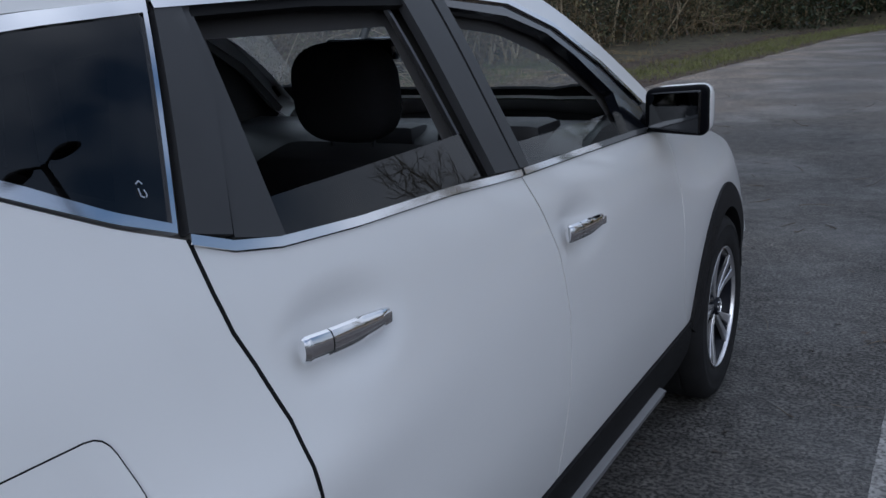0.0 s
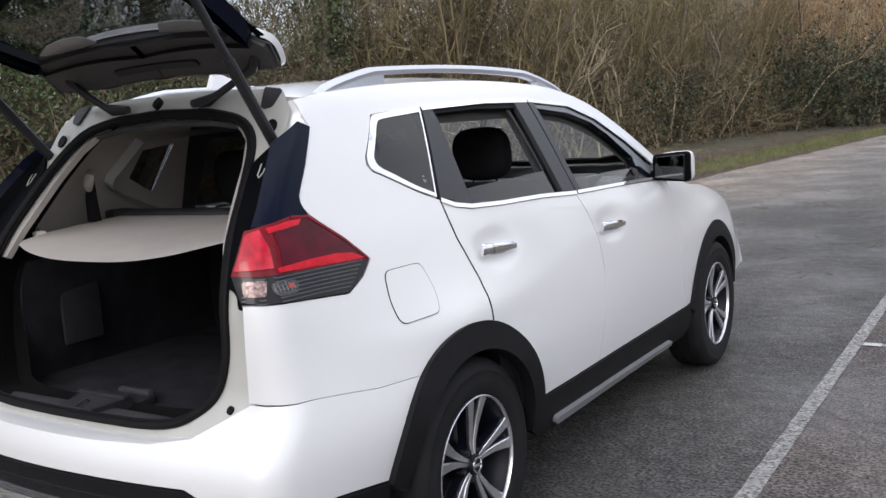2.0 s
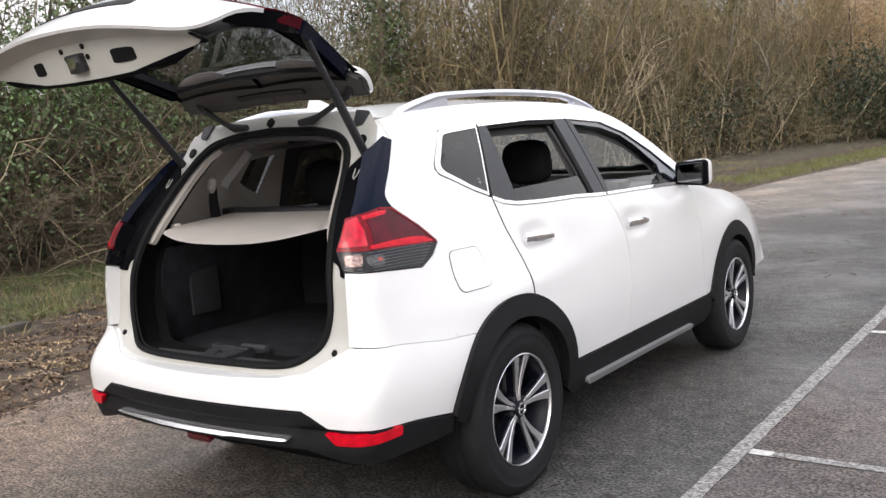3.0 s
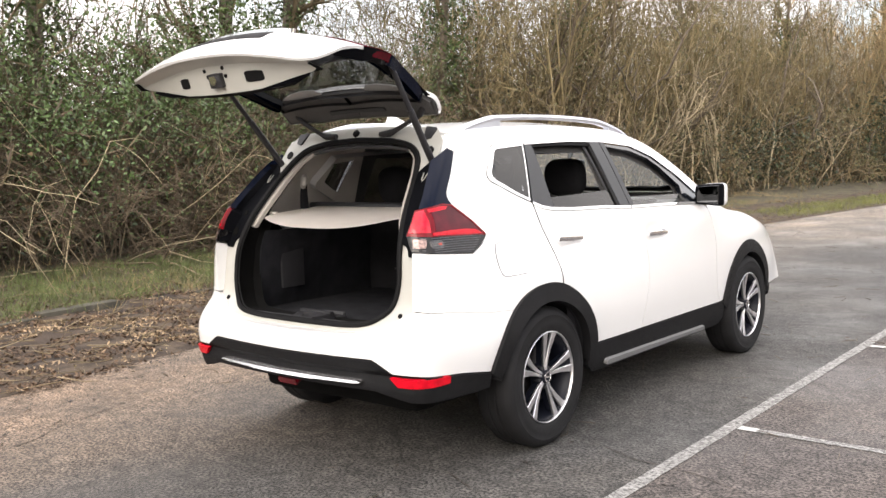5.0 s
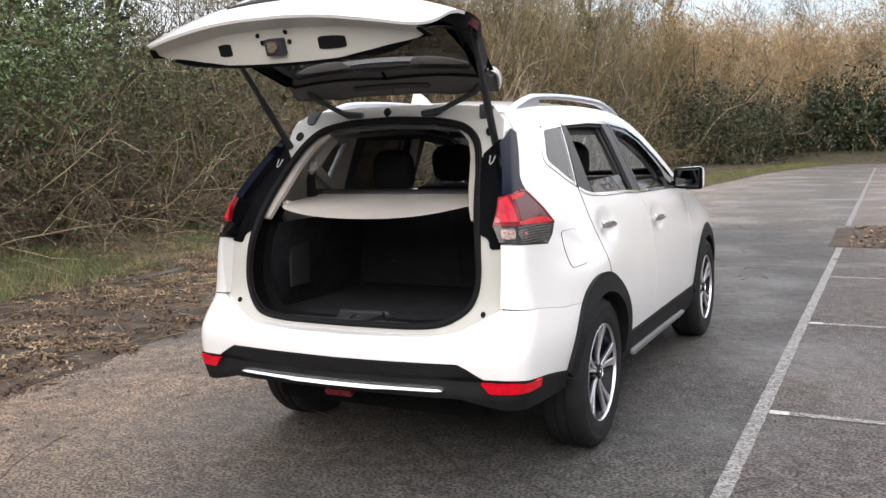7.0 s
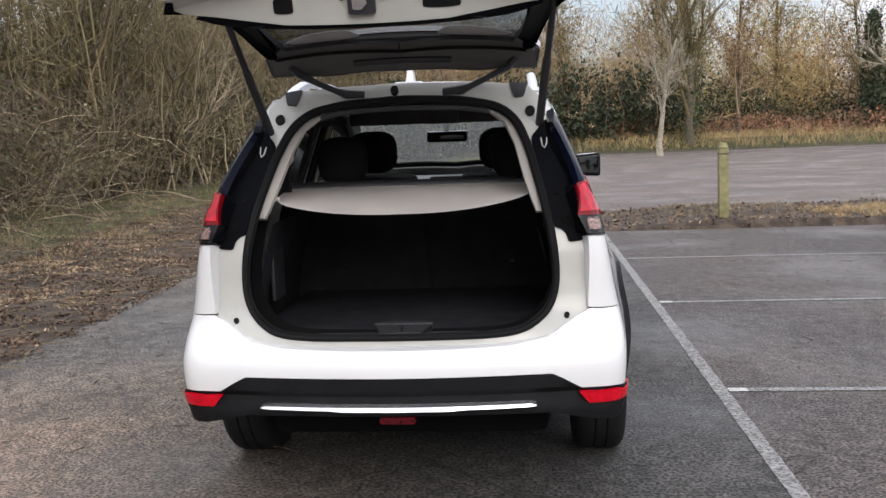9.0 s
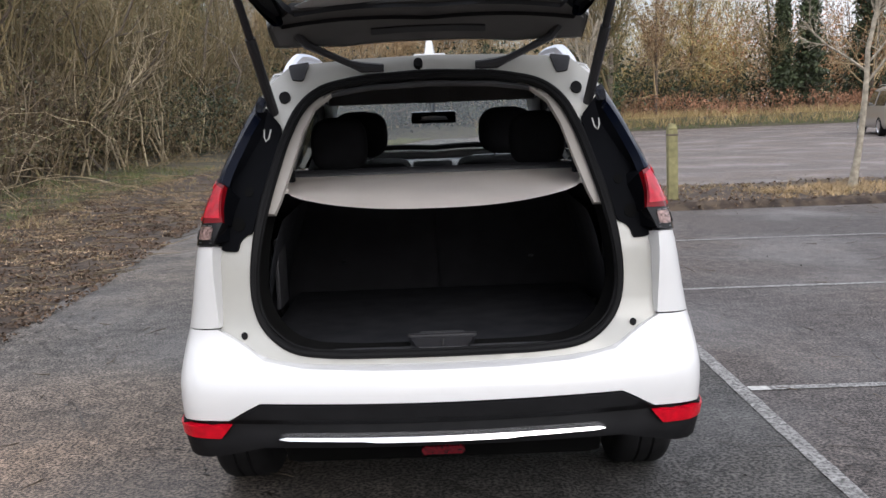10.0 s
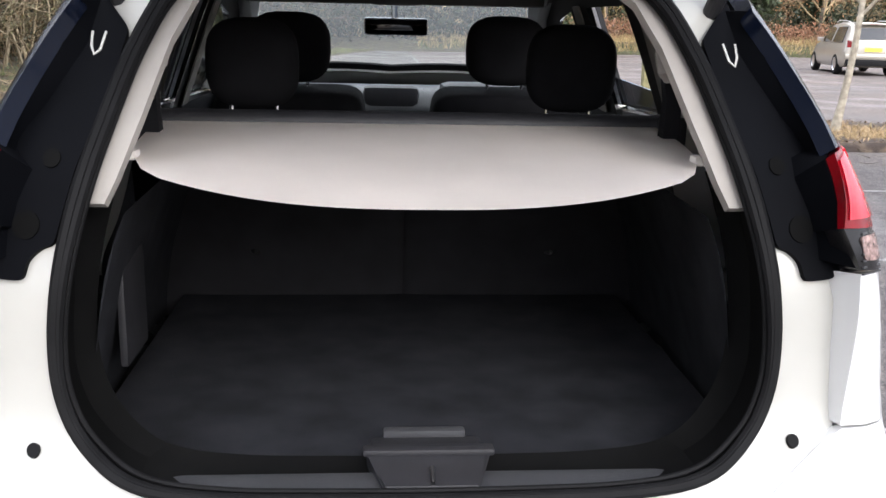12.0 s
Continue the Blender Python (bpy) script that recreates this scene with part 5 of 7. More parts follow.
block(bm, -0.13, 0.11, 1.74, 1.86, 1.06, 1.172, 0.03)
part("display_hood", bm, INNER, dash)
bm = bmesh.new()
block(bm, 0.20, 0.56, 1.72, 1.92, 1.08, 1.188, 0.04)
part("instrument_hood", bm, INNER, dash)
for side in sides:
    bm = bmesh.new()
    block(bm, side * 0.325 - 0.235, side * 0.325 + 0.235, 1.36, 1.395, 1.502, 1.62, 0.012)
    part("sun_visor", bm, VISOR, car)
bm = bmesh.new()
block(bm, -0.10, 0.10, 1.30, 1.42, 1.500, 1.63, 0.02)
part("roof_console", bm, VISOR, car)
bm = bmesh.new()
ring = [Vector((0.37 + 0.185 * math.cos(a), 1.70 - 0.07 * math.sin(a), 0.98 + 0.17 * math.sin(a))) for a in [2 * math.pi * k / 28 for k in range(29)]]
tube(bm, ring, 0.016, 8, close=False)
block(bm, 0.30, 0.44, 1.70, 1.74, 0.94, 1.02, 0.015)
part("steering_wheel", bm, INNER, car)
bm = bmesh.new()
block(bm, -0.125, 0.135, 1.63, 1.665, 1.385, 1.455, 0.016)
rvm = part("interior_mirror", bm, GLOSS, car)
bm = bmesh.new()
block(bm, -0.115, 0.125, 1.626, 1.631, 1.392, 1.448, 0.002)
part("mirror_glass", bm, MIRROR, rvm)
bm = bmesh.new()
tube(bm, [(0.0, 1.65, 1.44), (0.0, 1.70, 1.50), (0.0, 1.69, 1.55)], 0.014, 8)
part("mirror_stalk", bm, GLOSS, rvm)


# ---- the place ----


def asphalt(name, dark, light, stain):
    """Worn tarmac: grit of stone chips, pores, broad damp and dusty patches."""
    m = bpy.data.materials.new(name)
    m.use_nodes = True
    t = m.node_tree
    p = t.nodes["Principled BSDF"]
    c = t.nodes.new("ShaderNodeTexCoord")

    def noisy(scale, detail, a, b, lo, hi):
        n, r = t.nodes.new("ShaderNodeTexNoise"), t.nodes.new("ShaderNodeValToRGB")
        n.inputs["Scale"].default_value, n.inputs["Detail"].default_value = scale, detail
        r.color_ramp.elements[0].position, r.color_ramp.elements[1].position = lo, hi
        r.color_ramp.elements[0].color, r.color_ramp.elements[1].color = (*a, 1), (*b, 1)
        t.links.new(c.outputs["Object"], n.inputs["Vector"])
        t.links.new(n.outputs["Fac"], r.inputs["Fac"])
        return n, r.outputs["Color"]

    grit, base = noisy(62, 10, dark, light, 0.42, 0.58)
    _, chips = noisy(120, 4, (0, 0, 0), (1, 1, 1), 0.61, 0.67)
    _, patch = noisy(0.55, 6, (0, 0, 0), (1, 1, 1), 0.42, 0.68)
    _, mid = noisy(11, 9, (0.62, 0.62, 0.61), (1.34, 1.33, 1.31), 0.36, 0.66)
    mul, a, b = (t.nodes.new("ShaderNodeMixRGB") for _ in range(3))
    mul.blend_type = "MULTIPLY"
    mul.inputs[0].default_value = 1
    t.links.new(base, mul.inputs[1]), t.links.new(mid, mul.inputs[2])
    t.links.new(patch, a.inputs[0]), t.links.new(mul.outputs[0], a.inputs[1])
    dim = t.nodes.new("ShaderNodeMixRGB")
    dim.blend_type = "MULTIPLY"
    dim.inputs[0].default_value = 1
    t.links.new(mul.outputs[0], dim.inputs[1])
    dim.inputs[2].default_value = (*stain, 1)
    t.links.new(dim.outputs[0], a.inputs[2])
    t.links.new(chips, b.inputs[0]), t.links.new(a.outputs[0], b.inputs[1])
    b.inputs[2].default_value = (light[0] * 1.8, light[1] * 1.75, light[2] * 1.65, 1)
    # fine cracks, broken up, and dark damp spots
    warp, bent, cells, thin, some = (t.nodes.new("ShaderNode" + k) for k in ("TexNoise", "MixRGB", "TexVoronoi", "ValToRGB", "MixRGB"))
    warp.inputs["Scale"].default_value, warp.inputs["Detail"].default_value = 3.0, 6
    bent.inputs[0].default_value = 0.22
    t.links.new(c.outputs["Object"], warp.inputs["Vector"])
    t.links.new(c.outputs["Object"], bent.inputs[1]), t.links.new(warp.outputs["Color"], bent.inputs[2])
    cells.feature = "DISTANCE_TO_EDGE"
    cells.inputs["Scale"].default_value = 2.1
    t.links.new(bent.outputs[0], cells.inputs["Vector"])
    thin.color_ramp.elements[0].position, thin.color_ramp.elements[1].position = 0.006, 0.018
    thin.color_ramp.elements[0].color, thin.color_ramp.elements[1].color = (0.55, 0.55, 0.55, 1), (1, 1, 1, 1)
    t.links.new(cells.outputs["Distance"], thin.inputs["Fac"])
    _, where = noisy(0.8, 4, (0, 0, 0), (1, 1, 1), 0.52, 0.62)
    t.links.new(where, some.inputs[0])
    some.inputs[1].default_value = (1, 1, 1, 1)
    t.links.new(thin.outputs["Color"], some.inputs[2])
    _, spots = noisy(48, 5, (0.34, 0.33, 0.32), (1, 1, 1), 0.33, 0.41)
    worn, spotted = (t.nodes.new("ShaderNodeMixRGB") for _ in range(2))
    for k in (worn, spotted):
        k.blend_type = "MULTIPLY"
        k.inputs[0].default_value = 1
    t.links.new(b.outputs[0], worn.inputs[1]), t.links.new(some.outputs[0], worn.inputs[2])
    t.links.new(worn.outputs[0], spotted.inputs[1]), t.links.new(spots, spotted.inputs[2])
    # pale dried dust along the wooded edge; its paleness also paints sky sheen
    place, ramped, dusty, dust_sheen_amount = (t.nodes.new("ShaderNode" + k) for k in ("SeparateXYZ", "MapRange", "MixRGB", "Math"))
    t.links.new(c.outputs["Object"], place.inputs[0])
    t.links.new(place.outputs["X"], ramped.inputs["Value"])
    for k, val in (("From Min", 0.0), ("From Max", -2.8), ("To Min", 0.0), ("To Max", 0.75)):
        ramped.inputs[k].default_value = val
    _, broken = noisy(1.3, 7, (0.25, 0.25, 0.25), (1, 1, 1), 0.35, 0.6)
    dust_sheen_amount.operation = "MULTIPLY"
    t.links.new(ramped.outputs["Result"], dust_sheen_amount.inputs[0]), t.links.new(broken, dust_sheen_amount.inputs[1])
    dusty.blend_type = "MULTIPLY"
    dusty.inputs[2].default_value = (2.75, 2.5, 2.25, 1)
    t.links.new(dust_sheen_amount.outputs[0], dusty.inputs[0]), t.links.new(spotted.outputs[0], dusty.inputs[1])
    # dried brown mud washed off the bank
    across, along, mud_amount, mud = (t.nodes.new("ShaderNode" + k) for k in ("MapRange", "MapRange", "Math", "MixRGB"))
    t.links.new(place.outputs["X"], across.inputs["Value"]), t.links.new(place.outputs["Y"], along.inputs["Value"])
    for node, ends in ((across, (0.1, -2.2, 0.0, 1.0)), (along, (1.7, -0.7, 0.0, 0.9))):
        for k, val in zip(("From Min", "From Max", "To Min", "To Max"), ends):
            node.inputs[k].default_value = val
    mud_amount.operation = "MULTIPLY"
    t.links.new(across.outputs["Result"], mud_amount.inputs[0]), t.links.new(along.outputs["Result"], mud_amount.inputs[1])
    mud.blend_type = "MULTIPLY"
    mud.inputs[2].default_value = (1.95, 1.52, 1.18, 1)
    t.links.new(mud_amount.outputs[0], mud.inputs[0]), t.links.new(dusty.outputs[0], mud.inputs[1])
    # the parking bays have a paler, pinkish surface
    bay, bays = t.nodes.new("ShaderNodeMapRange"), t.nodes.new("ShaderNodeMixRGB")
    t.links.new(place.outputs["X"], bay.inputs["Value"])
    for k, val in (("From Min", 1.49), ("From Max", 1.55), ("To Min", 0.0), ("To Max", 1.0)):
        bay.inputs[k].default_value = val
    bays.blend_type = "MULTIPLY"
    bays.inputs[2].default_value = (1.28, 1.15, 1.13, 1)
    t.links.new(bay.outputs["Result"], bays.inputs[0]), t.links.new(mud.outputs[0], bays.inputs[1])
    # paler beyond the planted island: the sky's grazing reflection put into the colour
    over, pale = t.nodes.new("ShaderNodeMapRange"), t.nodes.new("ShaderNodeMixRGB")
    t.links.new(place.outputs["Y"], over.inputs["Value"])
    for k, val in (("From Min", 9.5), ("From Max", 13.0), ("To Min", 0.0), ("To Max", 0.9)):
        over.inputs[k].default_value = val
    pale.blend_type = "MULTIPLY"
    pale.inputs[2].default_value = (1.9, 1.82, 1.74, 1)
    t.links.new(over.outputs["Result"], pale.inputs[0]), t.links.new(bays.outputs[0], pale.inputs[1])
    t.links.new(pale.outputs[0], p.inputs["Base Color"])
    _, damp = noisy(0.7, 7, (0.45, 0.45, 0.45), (0.85, 0.85, 0.85), 0.35, 0.55)
    t.links.new(damp, p.inputs["Roughness"])
    bump = t.nodes.new("ShaderNodeBump")
    bump.inputs["Strength"].default_value, bump.inputs["Distance"].default_value = 0.8, 0.010
    t.links.new(grit.outputs["Fac"], bump.inputs["Height"])
    t.links.new(bump.outputs["Normal"], p.inputs["Normal"])
    return m


ASPHALT = asphalt("worn_asphalt", (0.014, 0.014, 0.0145), (0.092, 0.090, 0.088), (1.28, 1.2, 1.1))
LINE = material("worn_white_paint", (0.29, 0.285, 0.275), 0.8, vary=0.4, scale=22, bump=0.9, bump_scale=120, fleck=(0.095, 0.094, 0.092))
LITTER = material("leaf_litter_soil", (0.040, 0.027, 0.019), 0.95, vary=0.5, scale=2.2, bump=1.0, bump_scale=40, fleck=(0.085, 0.062, 0.042))
TURF = material("rough_turf", (0.055, 0.045, 0.028), 0.95, vary=0.45, scale=1.6, bump=0.8, bump_scale=50, fleck=(0.085, 0.075, 0.038))
TANLEAF = material("dry_tan_leaves", (0.29, 0.21, 0.13), 0.8, vary=0.35, scale=2, piece=0.6)
WETLEAF = material("wet_leaf_bits", (0.035, 0.026, 0.019), 0.5, vary=0.3, scale=2, piece=0.6)
GRASS = material("grass_blades", (0.105, 0.13, 0.042), 0.7, vary=0.35, scale=2, piece=0.4)
DRYGRASS = material("dry_grass_blades", (0.27, 0.21, 0.105), 0.8, vary=0.3, scale=2, piece=0.4)
LEAFMAT = material("fallen_leaves", (0.11, 0.07, 0.043), 0.8, vary=0.4, scale=2, piece=0.6)
# a darker TWIG, with the shade among deeper shoots put into its colour
SHADETWIG = material("shaded_bare_shoots", (0.105, 0.083, 0.05), 0.9, vary=0.35, scale=1.2, piece=0.5)
TWIG = material("bare_twigs", (0.18, 0.138, 0.082), 0.85, vary=0.35, scale=1.2, piece=0.45)
BARK = material("grey_bark", (0.13, 0.105, 0.08), 0.9, vary=0.4, scale=9, bump=1.0, bump_scale=40)
IVY = material("evergreen_leaves", (0.055, 0.085, 0.022), 0.5, vary=0.4, scale=1.5, piece=0.5)
BUD = material("pale_shrub_leaves", (0.125, 0.115, 0.05), 0.6, vary=0.3, scale=1.5, piece=0.5)
RUSSET = material("russet_leaves", (0.22, 0.13, 0.065), 0.7, vary=0.3, scale=1.5, piece=0.5)
POSTWOOD = material("weathered_post", (0.25, 0.23, 0.11), 0.85, vary=0.35, scale=12, bump=0.5, bump_scale=60)
KERB = material("mossy_concrete", (0.065, 0.06, 0.045), 0.9, vary=0.4, scale=6, bump=0.6, bump_scale=80)

rng = np.random.default_rng(7)


def grid_mesh(name, fn, xs, ys, mat, label, category, kind="structure"):
    v = [(x, y, fn(x, y)) for y in ys for x in xs]
    n = len(xs)
    f = [(j * n + i, j * n + i + 1, (j + 1) * n + i + 1, (j + 1) * n + i) for j in range(len(ys) - 1) for i in range(n - 1)]
    return tagged(mesh_part(name, v, f, mat, smooth=True), label, category, kind=kind)


grid_mesh("ground", lambda x, y: 0.0, [-400, -60, -20, 0, 20, 60, 400], [-400, -60, -20, 0, 20, 60, 400], ASPHALT, "worn grey asphalt car park, damp and littered with leaf bits", "asphalt")


def verge_edge(y):
    """Where the asphalt ends on the wooded side."""
    return float(line([(-30, -1.2), (-8, -1.9), (-1, -2.65), (1, -3.0), (4, -3.1), (8, -3.3), (16, -3.3), (24, -2.6), (34, -1.6), (46, 2.0), (60, 8.0)], y)[0])


def hedge_foot(y):
    return float(line([(-30, -6.5), (-6, -7.2), (2, -7.6), (12, -7.8), (20, -7.6), (28, -7.0), (36, -5.2), (44, -1.5), (54, 6.0)], y)[0])


def bank(x, y):
    """Height of the ground on the wooded side."""
    d = verge_edge(y) - x
    if d <= 0:
        return 0.012 + 0.02 * d
    k = 0.012 + 0.02 * min(d, 2.0) + 0.05 * max(0.0, min(1.0, (d - 2.0) / 0.25)) + 0.045 * max(0.0, d - 2.25)
    return k + 0.035 * noise.noise(Vector((x * 1.3, y * 1.3, 0))) * min(1.0, d)


def strip_sheet(name, d0, d1, nd, y0, y1, ny, mat, label, category, lift=0.0):
    v, f = [], []
    for j in range(ny + 1):
        y = y0 + (y1 - y0) * j / ny
        e = verge_edge(y) + 0.10 * noise.noise(Vector((0, y * 0.9, 3))) + 0.05 * noise.noise(Vector((0, y * 3.5, 9)))
        for i in range(nd + 1):
            d = d0 + (d1 - d0) * i / nd
            x = (e if i == 0 and d0 == 0 else verge_edge(y)) - d
            v.append((x, y, (bank(x, y) + lift) if not (i == 0 and d0 == 0) else 0.003))
    n = nd + 1
    f = [(j * n + i, (j + 1) * n + i, (j + 1) * n + i + 1, j * n + i + 1) for j in range(ny) for i in range(nd)]
    return tagged(mesh_part(name, v, f, mat, smooth=True), label, category, kind="structure")


strip_sheet("verge", 0.0, 2.3, 14, -14, 46, 240, LITTER, "brown verge of leaf litter and soil beside the asphalt", "verge")
strip_sheet("bank", 2.3, 16.0, 24, -14, 46, 160, TURF, "rough grassy bank below the hedge", "bank")


def fast_mesh(name, verts, quads, mat, parent=None, tris=False):
    k = 3 if tris else 4
    me = bpy.data.meshes.new(name)
    me.vertices.add(len(verts))
    me.vertices.foreach_set("co", np.ascontiguousarray(verts, dtype=np.float32).ravel())
    me.loops.add(len(quads) * k)
    me.loops.foreach_set("vertex_index", np.ascontiguousarray(quads, dtype=np.int32).ravel())
    me.polygons.add(len(quads))
    me.polygons.foreach_set("loop_start", np.arange(0, len(quads) * k, k, dtype=np.int32))
    me.materials.append(mat)
    me.update(calc_edges=True)
    me.validate()
    ob = new(name, me)
    ob.parent = parent
    return ob


def unit(a):
    return a / np.maximum(np.linalg.norm(a, axis=-1, keepdims=True), 1e-9)


def shoots(start, way, length, radius, bends=4, wander=0.25, rise=0.1):
    """Bent shoots, all at once: their points (n, bends + 1, 3) and radii."""
    n = len(start)
    pts = [start]
    d = unit(way)
    for k in range(bends):
        d = unit(d + rng.normal(0, wander, (n, 3)) + np.array((0, 0, rise)))
        pts.append(pts[-1] + d * (length / bends)[:, None])
    taper = np.linspace(1, 0.3, bends + 1)
    return np.stack(pts, 1), radius[:, None] * taper[None, :]


def prisms(pts, rad, sides=3):
    """Tubes round the shoots, as vertices and quads."""
    n, p, _ = pts.shape
    d = unit(np.gradient(pts, axis=1))
    ref = np.where(np.abs(d[..., 2:3]) > 0.9, np.array((1.0, 0, 0)), np.array((0, 0, 1.0)))
    a = unit(np.cross(d, ref))
    b = np.cross(d, a)
    ang = 2 * np.pi * np.arange(sides) / sides
    v = pts[:, :, None, :] + rad[:, :, None, None] * (np.cos(ang)[None, None, :, None] * a[:, :, None, :] + np.sin(ang)[None, None, :, None] * b[:, :, None, :])
    idx = np.arange(n * p * sides).reshape(n, p, sides)
    q = np.stack([idx[:, :-1, :], np.roll(idx, -1, 2)[:, :-1, :], np.roll(idx, -1, 2)[:, 1:, :], idx[:, 1:, :]], -1)
    return v.reshape(-1, 3), q.reshape(-1, 4)


def joined(pieces):
    vs, qs, k = [], [], 0
    for v, q in pieces:
        vs.append(v)
        qs.append(q + k)
        k += len(v)
    return np.concatenate(vs), np.concatenate(qs)


def off_shoots(pts, rad, each, length, spread, lo=0.25):
    """Side shoots from parent shoots: where they start, where they go, how long and thick they are."""
    n, p, _ = pts.shape
    t = rng.uniform(lo, 0.98, (n, each)) * (p - 1)
    i = np.minimum(t.astype(int), p - 2)
    f = (t - i)[..., None]
    r = np.arange(n)[:, None]
    start = pts[r, i] * (1 - f) + pts[r, i + 1] * f
    along = unit(pts[r, i + 1] - pts[r, i])
    way = unit(along + rng.normal(0, spread, (n, each, 3)))
    ln = length * rng.uniform(0.45, 1.2, (n, each)) * (1.15 - 0.6 * t / (p - 1))
    rd = rad[r, i] * 0.55
    return start.reshape(-1, 3), way.reshape(-1, 3), ln.ravel(), rd.ravel()


def leaves(places, size, squash=0.55):
    n = len(places)
    a = unit(rng.normal(0, 1, (n, 3)))
    b = unit(np.cross(a, rng.normal(0, 1, (n, 3))))
    s = size * rng.uniform(0.6, 1.3, (n, 1))
    c = places
    v = np.stack([c - a * s, c + b * s * squash, c + a * s, c - b * s * squash], 1)
    return v.reshape(-1, 3), np.arange(n * 4).reshape(n, 4)


def along(pts, n, lo=0.2, jitter=0.05):
    """Random places on the shoots."""
    k = rng.integers(0, len(pts), n)
    t = rng.uniform(lo, 1, n) * (pts.shape[1] - 1)
    i = np.minimum(t.astype(int), pts.shape[1] - 2)
    f = (t - i)[:, None]
    return pts[k, i] * (1 - f) + pts[k, i + 1] * f + rng.normal(0, jitter, (n, 3))


def thicket(name, label, roots, height, stem_r, kids, twigs, lean, mats, leaf_n=0, leaf_size=0.04, leaf_mat=None, rise=0.12, kid_len=0.45, wander=0.2, fine=3):
    """Bare shoots with side shoots and twigs, and leaves where there are any, as one countless mass."""
    n = len(roots)
    way = rng.normal(0, lean, (n, 3)) + np.array((0, 0, 1.0))
    p0, r0 = shoots(roots, way, height, np.full(n, stem_r) * rng.uniform(0.6, 1.3, n), 6, wander, rise)
    p1, r1 = shoots(*off_shoots(p0, r0, kids, np.repeat(height * kid_len, kids).reshape(n, kids), 0.55), 4, 0.25, rise)
    s2 = off_shoots(p1, r1, twigs, 0.45 * kid_len * float(np.mean(height)), 0.6, 0.2)
    p2, r2 = shoots(s2[0], s2[1], s2[2], np.maximum(s2[3], 0.0035), fine, 0.3, rise)
    v, q = joined([prisms(p0, r0, 4), prisms(p1, np.maximum(r1, 0.004)), prisms(p2, r2)])
    top = tagged(fast_mesh(name, v, q, mats), label, "thicket", kind="stuff")
    if leaf_n:
        spots = np.concatenate([along(p1, leaf_n // 2), along(p2, leaf_n - leaf_n // 2)])
        fv, fq = leaves(spots, leaf_size)
        fast_mesh("foliage", fv, fq, leaf_mat, top)
    return top


def roots_in(n, y0, y1, d0, d1):
    """Places behind the foot of the hedge: d0 to d1 into it."""
    y = rng.uniform(y0, y1, n)
    d = rng.uniform(d0, d1, n)
    x = np.array([hedge_foot(a) for a in y]) - d
    return np.stack([x, y, np.array([bank(a, b) - 0.05 for a, b in zip(x, y)])], 1)


def tall(n, lo, hi):
    return rng.uniform(lo, hi, n)


# hedge along the left, nearest first
BRAMBLE = material("dark_bramble_stems", (0.115, 0.085, 0.055), 0.85, vary=0.35, scale=1.2, piece=0.5)
PALETWIG = material("pale_dead_stems", (0.36, 0.295, 0.19), 0.85, vary=0.3, scale=3, piece=0.45)
OLIVETWIG = material("olive_saplings", (0.185, 0.145, 0.073), 0.85, vary=0.35, scale=0.5, piece=0.4)
# brown shoots lightened and warmed: low golden sunlight is put into the colour
GOLDTWIG = material("sunlit_brown_shoots", (0.36, 0.258, 0.142), 0.85, vary=0.3, scale=0.35, piece=0.45)
thicket("bramble_thicket", "tangled bramble and shrub hedge with dark green leaves", roots_in(400, -6, 9, -0.2, 2.6), tall(400, 1.5, 3.4), 0.013, 7, 6, 0.6, BRAMBLE, 15000, 0.022, IVY, rise=-0.06, kid_len=0.55, wander=0.34, fine=2)
thicket("bramble_thicket", "bare tangled shrub hedge beside the car park", roots_in(290, 9, 42, -0.3, 3.2), tall(290, 1.6, 3.8), 0.016, 6, 6, 0.5, TWIG, 14000, 0.04, BUD, rise=0.0, kid_len=0.5, wander=0.28, fine=2)
thicket("bramble_thicket", "long pale arching bramble stems over the hedge", roots_in(170, -6, 14, -0.2, 1.4), tall(170, 1.8, 3.4), 0.012, 3, 1, 0.9, PALETWIG, rise=-0.2, kid_len=0.65, wander=0.26)
thicket("sapling_thicket", "tall bare saplings standing close together behind the hedge", roots_in(120, -6, 20, 1.5, 6), tall(120, 3.6, 7.5), 0.028, 8, 6, 0.16, TWIG, 9000, 0.035, BUD, rise=0.2, kid_len=0.30, fine=2)
thicket("sapling_thicket", "tall olive saplings standing close together behind the hedge", roots_in(220, 14, 38, 0.6, 5), tall(220, 4.5, 8.0), 0.032, 9, 6, 0.16, OLIVETWIG, 9000, 0.045, BUD, rise=0.22, kid_len=0.34, fine=2)
thicket("sapling_thicket", "golden-brown bare saplings along the bend of the hedge", roots_in(140, 34, 52, 0.5, 6), tall(140, 4.2, 7.2), 0.032, 8, 5, 0.2, GOLDTWIG, rise=0.2, kid_len=0.36, fine=2)


thicket("sapling_thicket", "dark grey trunks and crooked boughs standing in the tall hedge", roots_in(46, 12, 46, 0.2, 2.4), tall(46, 4.0, 7.2), 0.062, 7, 3, 0.26, BARK, rise=0.12, kid_len=0.42, wander=0.3, fine=2)
thicket("sapling_thicket", "pale grey crooked stems at the front of the tall hedge", roots_in(40, 16, 44, -0.1, 0.8), tall(40, 2.6, 5.0), 0.030, 6, 4, 0.2, PALETWIG, rise=0.16, kid_len=0.45, wander=0.3, fine=2)


def understory(name, label, places, size, mat):
    v, q = leaves(places, size, 0.45)
    return tagged(fast_mesh(name, v, q, mat), label, "undergrowth", kind="stuff")


def clumps(centres, spread, each):
    return (centres[:, None, :] + rng.normal(0, 1, (len(centres), each, 3)) * np.array(spread)).reshape(-1, 3)


